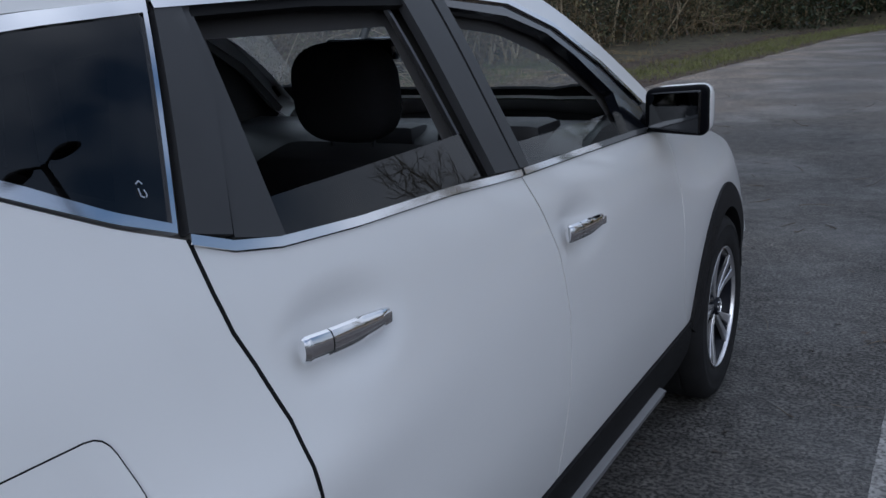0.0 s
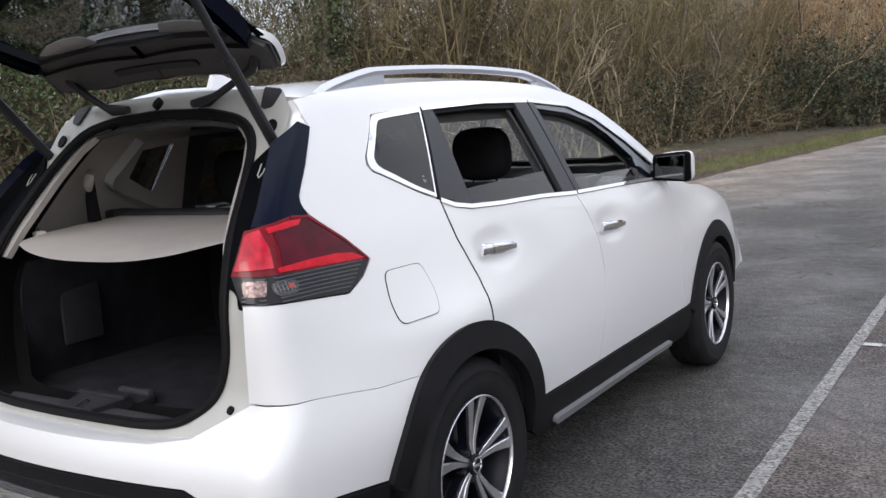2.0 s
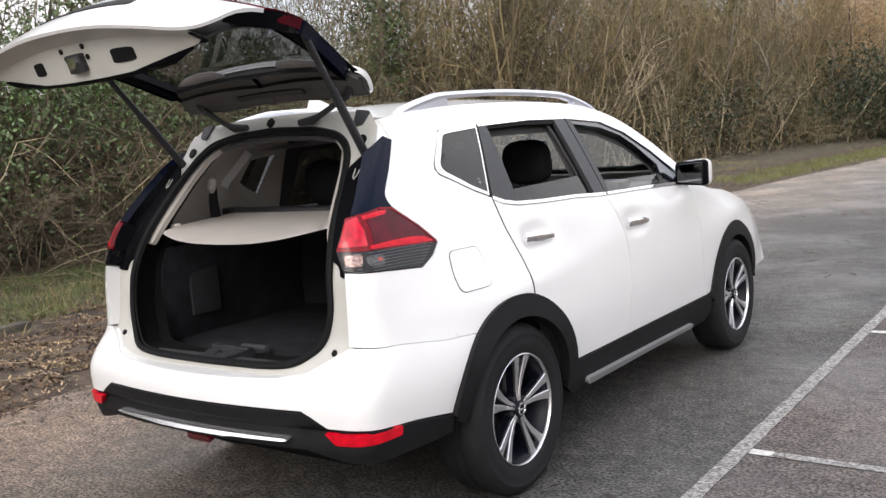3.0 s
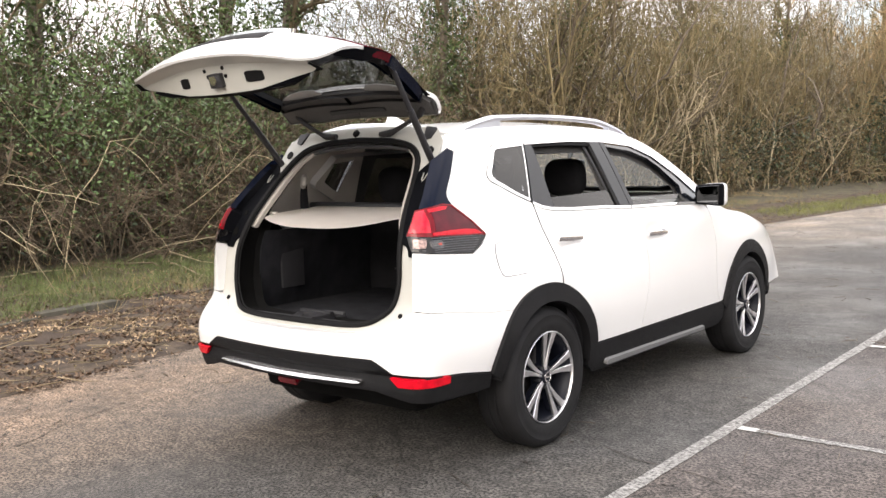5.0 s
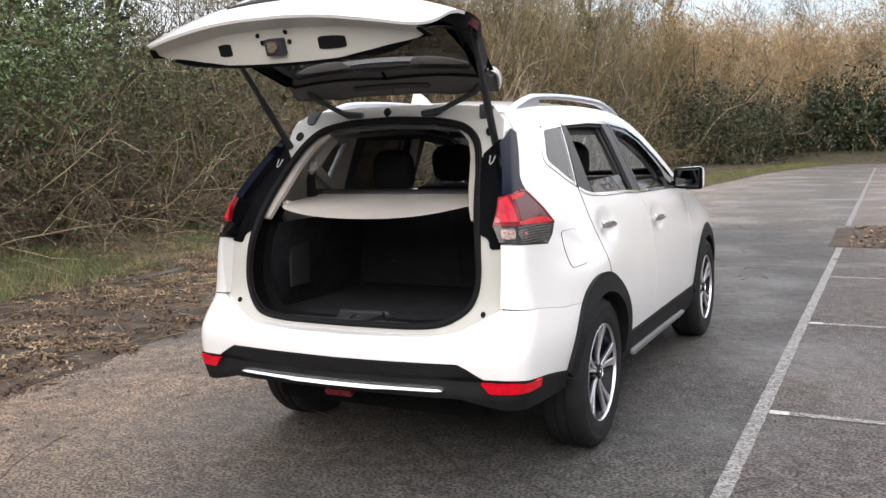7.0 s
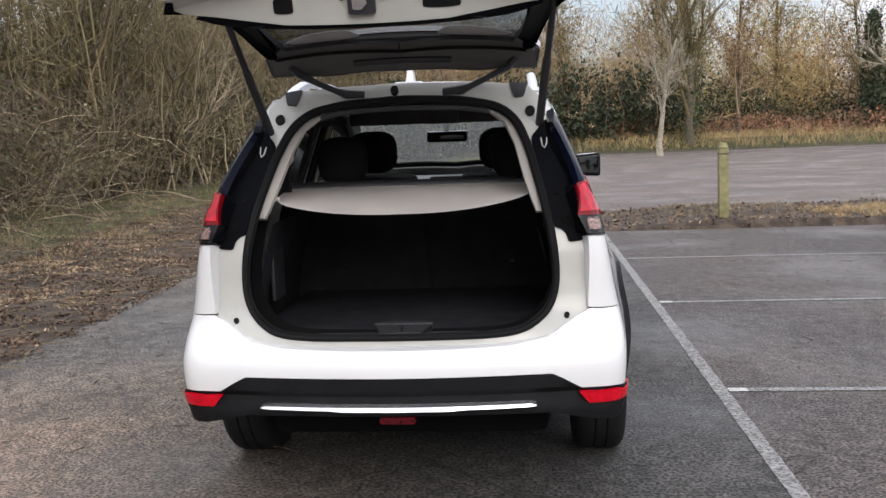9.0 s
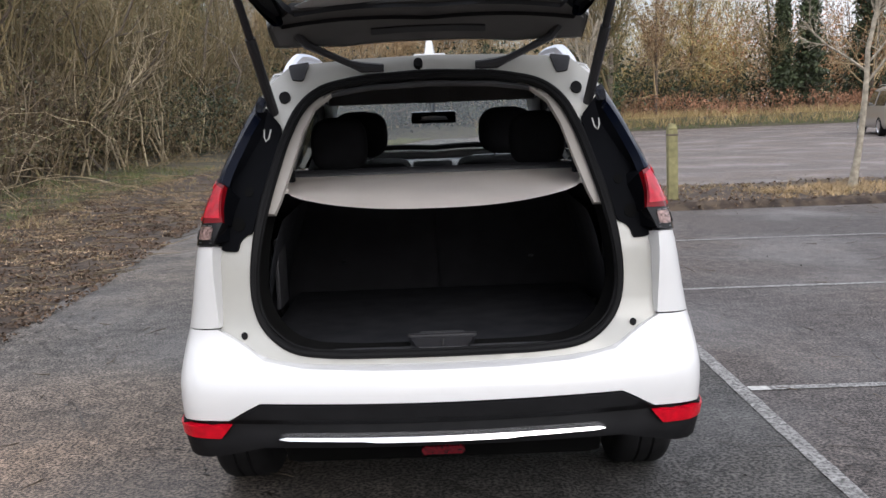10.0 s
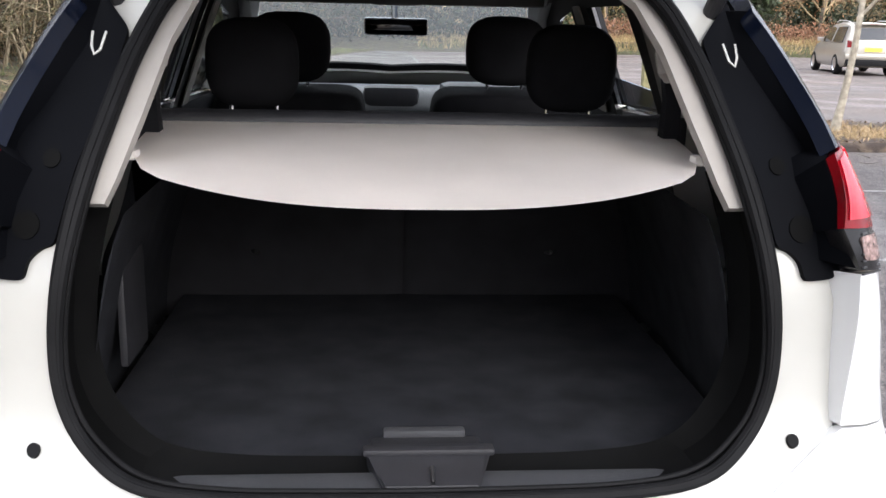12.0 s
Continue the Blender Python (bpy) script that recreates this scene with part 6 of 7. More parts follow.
def raised(n, y0, y1, d0, d1, z0, z1):
    """Centres of growth in the hedge, z0 to z1 above the ground."""
    c = roots_in(n, y0, y1, d0, d1)
    c[:, 2] += rng.uniform(z0, z1, n)
    return c


def shoot_mass(label, c, spread, each, size, mat, upright=0.0):
    """A close mass of fine shoots; upright: how far they all stand on end."""
    at = clumps(c, spread, int(each * 1.3))
    n = len(at)
    a = unit(rng.normal(0, 1, (n, 3)) + np.array((0, 0, upright)))
    b = unit(np.cross(a, rng.normal(0, 1, (n, 3))))
    k = size * 0.95 * rng.uniform(0.4, 1.5, (n, 1))
    w = b * size * 0.033 * rng.uniform(0.5, 1.4, (n, 1))
    v = np.stack([at - a * k, at + w, at + a * k, at - w], 1)
    return tagged(fast_mesh("undergrowth", v.reshape(-1, 3), np.arange(n * 4).reshape(n, 4), mat), label, "undergrowth", kind="stuff")


# evergreen leaves darkened: shade inside the growth is put into the colour
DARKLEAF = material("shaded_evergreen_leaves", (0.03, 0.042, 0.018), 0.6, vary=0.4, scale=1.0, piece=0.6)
DEADLEAF = material("dead_bracken", (0.13, 0.09, 0.045), 0.85, vary=0.4, scale=1.0, piece=0.6)
LAUREL = material("laurel_leaves", (0.085, 0.135, 0.045), 0.4, vary=0.3, scale=2, piece=0.5)
OLIVE = material("olive_hedge_leaves", (0.085, 0.115, 0.04), 0.6, vary=0.35, scale=1.5, piece=0.5)
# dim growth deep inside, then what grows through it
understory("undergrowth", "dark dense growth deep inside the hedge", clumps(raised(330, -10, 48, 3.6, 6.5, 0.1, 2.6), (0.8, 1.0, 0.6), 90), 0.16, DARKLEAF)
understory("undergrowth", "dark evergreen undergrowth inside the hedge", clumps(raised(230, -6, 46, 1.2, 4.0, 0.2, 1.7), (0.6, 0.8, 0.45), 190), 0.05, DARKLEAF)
understory("undergrowth", "dead brown bracken and dry leaves in the hedge", clumps(raised(190, -6, 46, 0.2, 3.0, 0.1, 1.6), (0.6, 0.8, 0.4), 150), 0.045, DEADLEAF)
understory("undergrowth", "pale olive shoots high in the hedge", clumps(raised(60, 8, 34, 2.0, 6, 2.0, 5.0), (0.7, 0.9, 0.9), 300), 0.035, BUD)
understory("undergrowth", "glossy green laurel shoots in the hedge", clumps(raised(64, -7, 5.5, 0.0, 1.8, 1.2, 3.3), (0.42, 0.5, 0.40), 420), 0.036, LAUREL)
understory("undergrowth", "fine olive-green leaves through the near hedge", clumps(raised(90, -7, 10, -0.1, 2.0, 0.4, 3.2), (0.5, 0.6, 0.5), 330), 0.028, OLIVE)
understory("undergrowth", "fine olive leaves on willows along the hedge", clumps(raised(60, 12, 34, 0.8, 4, 1.0, 5.0), (0.6, 0.8, 0.9), 330), 0.034, material("willow_shoots", (0.15, 0.14, 0.065), 0.7, vary=0.35, scale=1.0, piece=0.5))
# fine dead shoots, in clumps with sky between them higher up
shoot_mass("tangle of dead stems low in the hedge", raised(200, -8, 16, 0.2, 2.6, 0.3, 2.0), (0.5, 0.6, 0.35), 70, 0.28, BRAMBLE)
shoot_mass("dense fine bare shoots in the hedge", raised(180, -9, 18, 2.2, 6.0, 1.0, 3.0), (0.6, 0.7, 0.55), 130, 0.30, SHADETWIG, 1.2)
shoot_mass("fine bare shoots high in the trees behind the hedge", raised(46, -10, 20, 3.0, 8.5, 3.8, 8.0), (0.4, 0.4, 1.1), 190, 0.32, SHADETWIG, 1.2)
shoot_mass("dense fine olive shoots in the tall hedge", raised(200, 13, 40, 1.0, 6.0, 0.8, 5.4), (0.4, 0.5, 0.75), 150, 0.34, OLIVETWIG, 1.3)
shoot_mass("golden-brown fine shoots at the bend of the hedge", raised(150, 35, 52, 0.8, 6.0, 2.0, 6.2), (0.55, 0.7, 0.6), 150, 0.40, GOLDTWIG, 1.0)
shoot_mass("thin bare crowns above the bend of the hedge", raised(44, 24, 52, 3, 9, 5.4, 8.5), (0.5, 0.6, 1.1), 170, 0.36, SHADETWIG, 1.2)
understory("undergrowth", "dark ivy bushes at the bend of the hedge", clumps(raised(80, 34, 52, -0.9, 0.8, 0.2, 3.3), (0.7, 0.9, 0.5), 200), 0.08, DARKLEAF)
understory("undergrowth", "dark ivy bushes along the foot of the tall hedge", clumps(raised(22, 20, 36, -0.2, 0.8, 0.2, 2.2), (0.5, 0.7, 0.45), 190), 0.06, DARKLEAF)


# ---- verge: kerb, leaves, sticks, grass ----
for k in range(13):
    y = -8 + k * 0.93
    bm = bmesh.new()
    x = verge_edge(y + 0.45) - 2.2
    block(bm, -0.07, 0.07, -0.455, 0.455, -0.12, 0.10, 0.018)
    stone = part("kerb_stone", bm, KERB)
    turn = math.degrees(math.atan2(-(verge_edge(y + 0.9) - verge_edge(y)), 0.9))
    stone.matrix_basis = pose(x, y + 0.45, 0.03 + random.uniform(-0.05, 0.03), random.uniform(-1, 1), random.uniform(-4, 4), turn + random.uniform(-1, 1))
    tagged(stone, "mossy half-buried concrete kerb stone on the verge", "kerb", "kerb stones", "structure")


def on_verge(n, d0, d1, y0, y1, lift=0.01):
    y = rng.uniform(y0, y1, n)
    d = d0 + (d1 - d0) * rng.uniform(0, 1, n)
    x = np.array([verge_edge(a) for a in y]) - d
    return np.stack([x, y, np.array([max(0.004, bank(a, b)) + lift for a, b in zip(x, y)])], 1)


def lying(places, size, squash=0.5, tilt=0.5):
    n = len(places)
    ang = rng.uniform(0, 2 * np.pi, n)
    a = unit(np.stack([np.cos(ang), np.sin(ang), rng.normal(0, tilt, n)], 1))
    b = unit(np.cross(a, np.array((0, 0, 1.0)) + rng.normal(0, tilt, (n, 3))))
    s = size * rng.uniform(0.5, 1.4, (n, 1))
    v = np.stack([places - a * s, places + b * s * squash, places + a * s, places - b * s * squash], 1)
    return v.reshape(-1, 3), np.arange(n * 4).reshape(n, 4)


def drifts(places, scale, cut):
    """Keeps the places that lie in drifts."""
    return places[[noise.noise(Vector((p[0] * scale, p[1] * scale, 5))) > cut for p in places]]


v, q = lying(np.concatenate([drifts(on_verge(60000, -0.12, 2.6, -7, 12), 3.2, -0.10), on_verge(7000, 0.0, 2.6, 12, 40), drifts(on_verge(36000, 2.2, 5.6, -8, 18), 2.5, -0.15)]), 0.020)
tagged(fast_mesh("leaf_litter", v, q, LEAFMAT), "brown fallen leaves lying thick on the verge", "leaves", kind="stuff")
v, q = lying(np.concatenate([drifts(drifts(on_verge(60000, 0.3, 2.2, -8, 14, 0.014), 0.9, -0.05), 4.3, 0.04), drifts(on_verge(20000, -0.05, 2.4, -8, 14, 0.014), 3.6, 0.2), drifts(on_verge(26000, 2.0, 4.6, 2.5, 18, 0.014), 2.2, 0.0)]), 0.018, 0.40, 0.7)
tagged(fast_mesh("leaf_litter", v, q, TANLEAF), "pale curled dry leaves in drifts on the verge", "leaves", kind="stuff")
v, q = lying(drifts(on_verge(11000, 0.1, 3.4, -6, 16), 0.9, 0.05), 0.034, 0.06)
tagged(fast_mesh("leaf_litter", v, q, DRYGRASS), "pale dead stalks and straw on the verge", "leaves", kind="stuff")
n = 5200
spots = drifts(np.stack([rng.uniform(-3.2, 6, n), rng.uniform(-4.5, 16, n), np.full(n, 0.007)], 1), 0.7, 0.05)
n = len(spots)
edge = np.stack([np.array([verge_edge(a) for a in spots[:, 1]]) + rng.exponential(0.35, n), spots[:, 1], spots[:, 2]], 1)
v, q = lying(np.concatenate([spots, edge]), 0.016, 0.5, 0.15)
tagged(fast_mesh("leaf_crumbs", v, q, WETLEAF), "scattered leaf bits on the asphalt", "leaves", kind="stuff")


def sticks(n, places, length, radius, mat, name, label):
    ang = rng.uniform(0, 2 * np.pi, n)
    way = np.stack([np.cos(ang), np.sin(ang), rng.normal(0.02, 0.05, n)], 1)
    p, r = shoots(places, way, length * rng.uniform(0.4, 1.4, n), np.full(n, radius) * rng.uniform(0.5, 1.3, n), 3, 0.2, 0.0)
    p[:, :, 2] = np.maximum(p[:, :, 2], places[:, None, 2] - 0.002)
    v, q = prisms(p, r)
    return tagged(fast_mesh(name, v, q, mat), label, "twigs", kind="stuff")


sticks(1500, on_verge(1500, -0.15, 3.4, -7, 16, 0.025), 0.35, 0.006, TWIG, "fallen_twigs", "broken twigs lying on the verge")
n = 380
sticks(n, np.stack([rng.uniform(-3, 7, n), rng.uniform(-5, 14, n), np.full(n, 0.006)], 1), 0.16, 0.0035, BARK, "fallen_twigs", "small dark twigs lying on the asphalt")


def blades(places, height, width, mat, name, label, lean=0.5):
    n = len(places)
    ang = rng.uniform(0, 2 * np.pi, n)
    side = np.stack([np.cos(ang), np.sin(ang), np.zeros(n)], 1) * width
    tip = places + np.stack([rng.normal(0, lean, n), rng.normal(0, lean, n), np.ones(n)], 1) * (height * rng.uniform(0.4, 1.3, (n, 1)))
    v = np.stack([places - side, places + side, tip], 1).reshape(-1, 3)
    return tagged(fast_mesh(name, v, np.arange(n * 3).reshape(n, 3), mat, tris=True), label, "grass", kind="stuff")


def tufts(n, each, d0, d1, y0, y1, spread=0.12):
    c = on_verge(n, d0, d1, y0, y1, 0.0)
    return (c[:, None, :] + np.concatenate([rng.normal(0, spread, (n, each, 2)), np.zeros((n, each, 1))], 2)).reshape(-1, 3)


blades(np.concatenate([tufts(850, 26, 2.3, 4.6, -8, 4), tufts(260, 26, 2.5, 4.8, 4, 20)]), 0.12, 0.004, GRASS, "grass_tufts", "rough green grass on the bank below the hedge")
blades(tufts(260, 24, 1.8, 5.5, -8, 24), 0.14, 0.004, DRYGRASS, "grass_tufts", "dry straw-coloured grass on the bank")
blades(tufts(500, 22, 0.2, 1.6, 17, 40, 0.2), 0.10, 0.006, material("bright_turf_blades", (0.15, 0.16, 0.05), 0.7, vary=0.3, scale=2, piece=0.35), "grass_tufts", "short bright green turf along the far verge")


# ---- painted bays, island, far car park ----
def paint_strip(x0, y0, x1, y1, w):
    a, b = Vector((x0, y0)), Vector((x1, y1))
    d = (b - a).normalized()
    s = Vector((-d.y, d.x)) * w / 2
    n = max(2, int((b - a).length / 0.06))
    v, f = [], []
    for k in range(n + 1):
        c = a.lerp(b, k / n)
        for q in (-1, -0.33, 0.33, 1):
            j = 1 + 0.12 * noise.noise(Vector((c.x * 9, c.y * 9, q)))
            v.append((c.x + s.x * q * j, c.y + s.y * q * j, 0.004))
    for k in range(n):
        for i in range(3):
            f.append((k * 4 + i, k * 4 + i + 1, (k + 1) * 4 + i + 1, (k + 1) * 4 + i))
    return tagged(mesh_part("bay_line", v, f, LINE), "worn white parking bay line painted on asphalt", "line", "parking bay lines", "structure")


paint_strip(1.518, -6.0, 1.515, 8.5, 0.074)
paint_strip(1.48, 11.5, 1.42, 36, 0.08)
for y in (0.82, 3.37, 5.9, -1.75, -4.3):
    paint_strip(1.555, y, 6.4, y - 0.06, 0.062)
END_PAINT = material("fresher_white_paint", (0.50, 0.50, 0.48), 0.75, vary=0.2, scale=30, bump=0.6, bump_scale=120)
for y in (0.82, 3.37, -1.75):
    cap = paint_strip(1.56, y - 0.0005, 1.66, y - 0.0015, 0.066)
    cap.location.z = 0.001
    cap.data.materials[0] = END_PAINT


def crack(x0, y0, x1, y1, width):
    """A wandering open crack in the asphalt, filled with dark grit."""
    a, b = Vector((x0, y0)), Vector((x1, y1))
    d = (b - a).normalized()
    side = Vector((-d.y, d.x))
    n = max(6, int((b - a).length / 0.03))
    v = []
    for k in range(n + 1):
        c = a.lerp(b, k / n) + side * (0.05 * noise.noise(Vector((k * 0.09, x0, y0))) + 0.018 * noise.noise(Vector((k * 0.45, y0, x0))))
        w = width * (0.35 + 0.9 * abs(noise.noise(Vector((k * 0.3, x1, 7))))) * min(1.0, 4 * k / n, 4 * (1 - k / n))
        v += [(c.x - side.x * w, c.y - side.y * w, 0.0025), (c.x + side.x * w, c.y + side.y * w, 0.0025)]
    f = [(2 * k, 2 * k + 1, 2 * k + 3, 2 * k + 2) for k in range(n)]
    return tagged(mesh_part("asphalt_crack", v, f, WETLEAF), "dark open crack in the worn asphalt", "crack", "asphalt cracks", "structure")


for x0, y0, x1, y1 in ((0.9, 0.16, 2.1, -0.12), (1.35, 2.0, 1.95, 1.95), (0.55, -0.6, 1.0, -0.75), (-0.3, -1.9, 1.2, -1.55), (-1.9, -0.6, -1.2, -2.4), (2.2, 2.4, 4.6, 2.1), (1.8, -1.2, 2.6, -2.6), (-2.3, 1.6, -1.5, 0.2), (1.9, 5.2, 4.2, 4.7), (-2.4, 4.0, -1.3, 6.5), (-0.9, 5.2, 1.2, 6.0), (-1.8, 9.0, 0.9, 10.0)):
    crack(x0, y0, x1, y1, 0.006)
for x0, y0, x1, y1 in ((4.2, 14.6, 8.5, 14.5), (9.0, 20.0, 17.0, 19.8), (5.0, 27.0, 13.0, 27.0)):
    paint_strip(x0, y0, x1, y1, 0.09)


def island_height(x, y):
    """A low planted strip between two rows of bays."""
    k = min(1.0, max(0.0, (y - 8.5) / 0.12)) * min(1.0, max(0.0, (11.4 - y) / 0.25)) * min(1.0, max(0.0, (x - 1.3) / 1.6))
    return -0.01 + k * (0.09 + 0.03 * noise.noise(Vector((x * 1.5, y * 1.5, 4)))) + 0.016 * min(1, 4 * k)


grid_mesh("planted_island", island_height, list(np.linspace(1.2, 40, 130)), [8.42, 8.5, 8.56, 8.62, 8.8, 9.2, 9.6, 10, 10.4, 10.8, 11.1, 11.3, 11.42, 11.5], LITTER, "low planted island of soil and dead grass between parking rows", "island")
n = 240
c = np.stack([rng.uniform(2.6, 24, n), rng.normal(10.0, 0.7, n).clip(8.9, 11.1), np.zeros(n)], 1)
c[:, 2] = [island_height(a, b) for a, b, _ in c]
b3 = (c[:, None, :] + np.concatenate([rng.normal(0, 0.12, (n, 14, 2)), np.zeros((n, 14, 1))], 2)).reshape(-1, 3)
blades(b3, 0.08, 0.005, DRYGRASS, "grass_tufts", "dry straw-coloured grass on the planted island", 0.7)
c = np.stack([rng.uniform(1.6, 22, 9000), rng.uniform(8.5, 11.4, 9000), np.zeros(9000)], 1)
c[:, 2] = [island_height(a, b) + 0.012 for a, b, _ in c]
v, q = lying(c[:5200], 0.03)
tagged(fast_mesh("leaf_litter", v, q, LEAFMAT), "brown leaves on the planted island", "leaves", kind="stuff")
v, q = lying(np.concatenate([drifts(c[c[:, 0] > 5], 0.8, 0.08), drifts(c[c[:, 0] <= 5], 2.0, -0.12)]), 0.026, 0.3, 0.5)
tagged(fast_mesh("leaf_litter", v, q, TANLEAF), "pale straw and dry leaves on the planted island", "leaves", kind="stuff")

c = np.stack([rng.normal(6.2, 0.85, 90).clip(4.3, 9), rng.normal(9.5, 0.42, 90).clip(8.75, 11.0), np.zeros(90)], 1)
c[:, 2] = [island_height(a, b) for a, b, _ in c]
b3 = (c[:, None, :] + np.concatenate([rng.normal(0, 0.08, (90, 40, 2)), np.zeros((90, 40, 1))], 2)).reshape(-1, 3)
blades(b3, 0.085, 0.005, material("bleached_straw", (0.43, 0.31, 0.165), 0.8, vary=0.3, scale=2, piece=0.35), "grass_tufts", "bleached straw grass round the young tree", 0.9)

# wooden bollard on the island
post = thing("wooden_post", "weathered yellow-green wooden bollard post on the planted island", "post", at=pose(3.25, 9.0, 0.08, 0.8, -0.8))
bm = bmesh.new()
block(bm, -0.065, 0.065, -0.065, 0.065, -0.1, 0.98, 0.008)
part("shaft", bm, POSTWOOD, post)
bm = bmesh.new()
block(bm, -0.068, 0.068, -0.068, 0.068, 0.90, 0.925, 0.004)
part("band", bm, BARK, post)
bm = bmesh.new()
block(bm, -0.065, 0.065, -0.065, 0.065, 0.98, 1.06, 0.02)
for w in bm.verts:
    if w.co.z > 1.03:
        w.co.x *= 0.7
        w.co.y *= 0.7
part("cap", bm, POSTWOOD, post)


FARBROWN = material("far_brown_twigs", (0.42, 0.32, 0.185), 0.85, vary=0.3, scale=0.4, piece=0.45)


# ---- trees one could count ----
def tree(name, label, x, y, height, trunk_r, limbs, twig_n, mat, spread=0.55, leaf_n=0, leaf_size=0.06, leaf_mat=None, base=0.05, lean=(0, 0), lo=0.3, limb_len=0.42, rise=0.12, ivy=0, z=0.0, ivy_r=0.06):
    top = thing(name, label, "tree", at=pose(x, y, z))
    p0, r0 = shoots(np.array([(0.0, 0, -base)]), np.array([(lean[0], lean[1], 1.0)]), np.array([height]), np.array([trunk_r]), 9, 0.05, 0.06)
    r0[0, 0] *= 1.35
    v, q = prisms(p0, r0, 9)
    ob = fast_mesh("trunk", v, q, BARK if mat is not PALEBARK else PALEBARK, top)
    ob.data.shade_smooth()
    s = off_shoots(p0, r0, limbs, limb_len * height, spread, lo)
    p1, r1 = shoots(s[0], s[1], s[2], s[3], 5, 0.16, rise)
    s = off_shoots(p1, r1, twig_n, limb_len * height * 0.5, 0.5, 0.2)
    p2, r2 = shoots(s[0], s[1], s[2], np.maximum(s[3], 0.006), 4, 0.2, rise)
    s = off_shoots(p2, r2, 5, limb_len * height * 0.2, 0.6, 0.2)
    p3, r3 = shoots(s[0], s[1], s[2], np.maximum(s[3], 0.004), 2, 0.25, rise)
    v, q = joined([prisms(p1, np.maximum(r1, 0.007), 4), prisms(p2, np.maximum(r2, 0.005)), prisms(p3, np.maximum(r3, 0.0035))])
    fast_mesh("crown", v, q, mat, top)
    if leaf_n:
        fv, fq = leaves(np.concatenate([along(p2, leaf_n // 2), along(p3, leaf_n - leaf_n // 2)]), leaf_size)
        fast_mesh("foliage", fv, fq, leaf_mat, top)
    if ivy:
        k = rng.uniform(0.02, 0.75, ivy) * 9
        i = np.minimum(k.astype(int), 8)
        at = p0[0, i] + (p0[0, i + 1] - p0[0, i]) * (k - i)[:, None] + rng.normal(0, trunk_r * 1.1 + ivy_r, (ivy, 3))
        fv, fq = leaves(at, 0.05)
        fast_mesh("ivy", fv, fq, IVY, top)
    return top


NEEDLES = material("conifer_needles", (0.05, 0.066, 0.03), 0.6, vary=0.4, scale=0.8, piece=0.6)


def conifer(x, y, height, width, z=0.0):
    top = thing("conifer", "dark green conifer among bare winter trees", "tree", at=pose(x, y, z))
    p0, r0 = shoots(np.array([(0.0, 0, -0.1)]), np.array([(0, 0, 1.0)]), np.array([height]), np.array([height * 0.018]), 8, 0.015, 0.2)
    v, q = prisms(p0, r0, 8)
    fast_mesh("trunk", v, q, BARK, top)
    n = 260
    t = rng.uniform(0.10, 1, n)
    a = rng.uniform(0, 2 * np.pi, n)
    start = np.stack([np.zeros(n), np.zeros(n), t * height], 1)
    way = np.stack([np.cos(a), np.sin(a), np.full(n, -0.1)], 1)
    p1, r1 = shoots(start, way, width * (1.08 - t) * rng.uniform(0.6, 1.15, n), np.full(n, 0.02), 4, 0.12, 0.03)
    v, q = prisms(p1, r1)
    fast_mesh("branchwork", v, q, BARK, top)
    fv, fq = leaves(along(p1, 9000, 0.15, 0.14), 0.13, 0.4)
    fast_mesh("needles", fv, fq, NEEDLES, top)
    return top


PALEBARK = material("pale_lichened_bark", (0.36, 0.32, 0.25), 0.85, vary=0.4, scale=14, bump=0.8, bump_scale=60)
tree("bare_tree", "slender bare young tree with pale bark on the planted island", 6.15, 9.95, 3.7, 0.056, 14, 9, PALEBARK, 0.6, lean=(0.17, 0.02), lo=0.42, limb_len=0.40, rise=0.05, z=0.08)
tree("bare_tree", "small pale bare tree at the far edge of the car park", 6.3, 36.2, 5.0, 0.13, 14, 9, PALEBARK, 0.75, lo=0.3, rise=0.1)
tree("bare_tree", "spreading many-stemmed tree with an ivy-clad foot at the far edge", 8.6, 42.0, 9.5, 0.20, 34, 11, OLIVETWIG, 0.45, 3500, 0.05, BUD, lo=0.10, limb_len=0.5, rise=0.16, ivy=2600, ivy_r=0.2)
for x, y, h in ((-8.6, 34.0, 5.2), (-7.8, 35.4, 4.4), (-9.4, 30.0, 5.0)):
    tree("bare_shrub", "pale grey many-stemmed bare shrub in front of the hedge", x, y, h, 0.06, 22, 9, PALEBARK, 0.4, lo=0.05, limb_len=0.62, rise=0.2, z=bank(x, y))
for x, y, h, kind in ((3.0, 46, 9.5, 0), (8.5, 47, 11, 1), (11.8, 46, 10, 2), (14.5, 50, 13, 0), (19.0, 48, 11, 1), (24.5, 49, 12, 2), (30, 50, 12, 0), (36, 50, 11, 1), (27.5, 55, 14, 0)):
    mat, lm, ln = ((FARBROWN, BUD, 3000), (FARBROWN, BUD, 3500), (FARBROWN, RUSSET, 5500))[kind]
    tree("woodland_tree", ("bare brown tree at the edge of the far wood", "ivy-clad bare tree at the edge of the far wood", "tree with russet winter leaves at the far wood")[kind], x, y, h * 0.9, 0.11, 24, 9, mat, 0.6, ln, 0.055, lm, lo=0.15, limb_len=0.36, ivy=1400 if kind < 2 else 0)
for x, y, h, w in ((19.0, 47.4, 6.6, 0.8), (20.5, 47.6, 9.5, 1.35), (25.0, 50.5, 9, 1.7), (33, 54, 12, 2.4)):
    conifer(x, y, h, w)
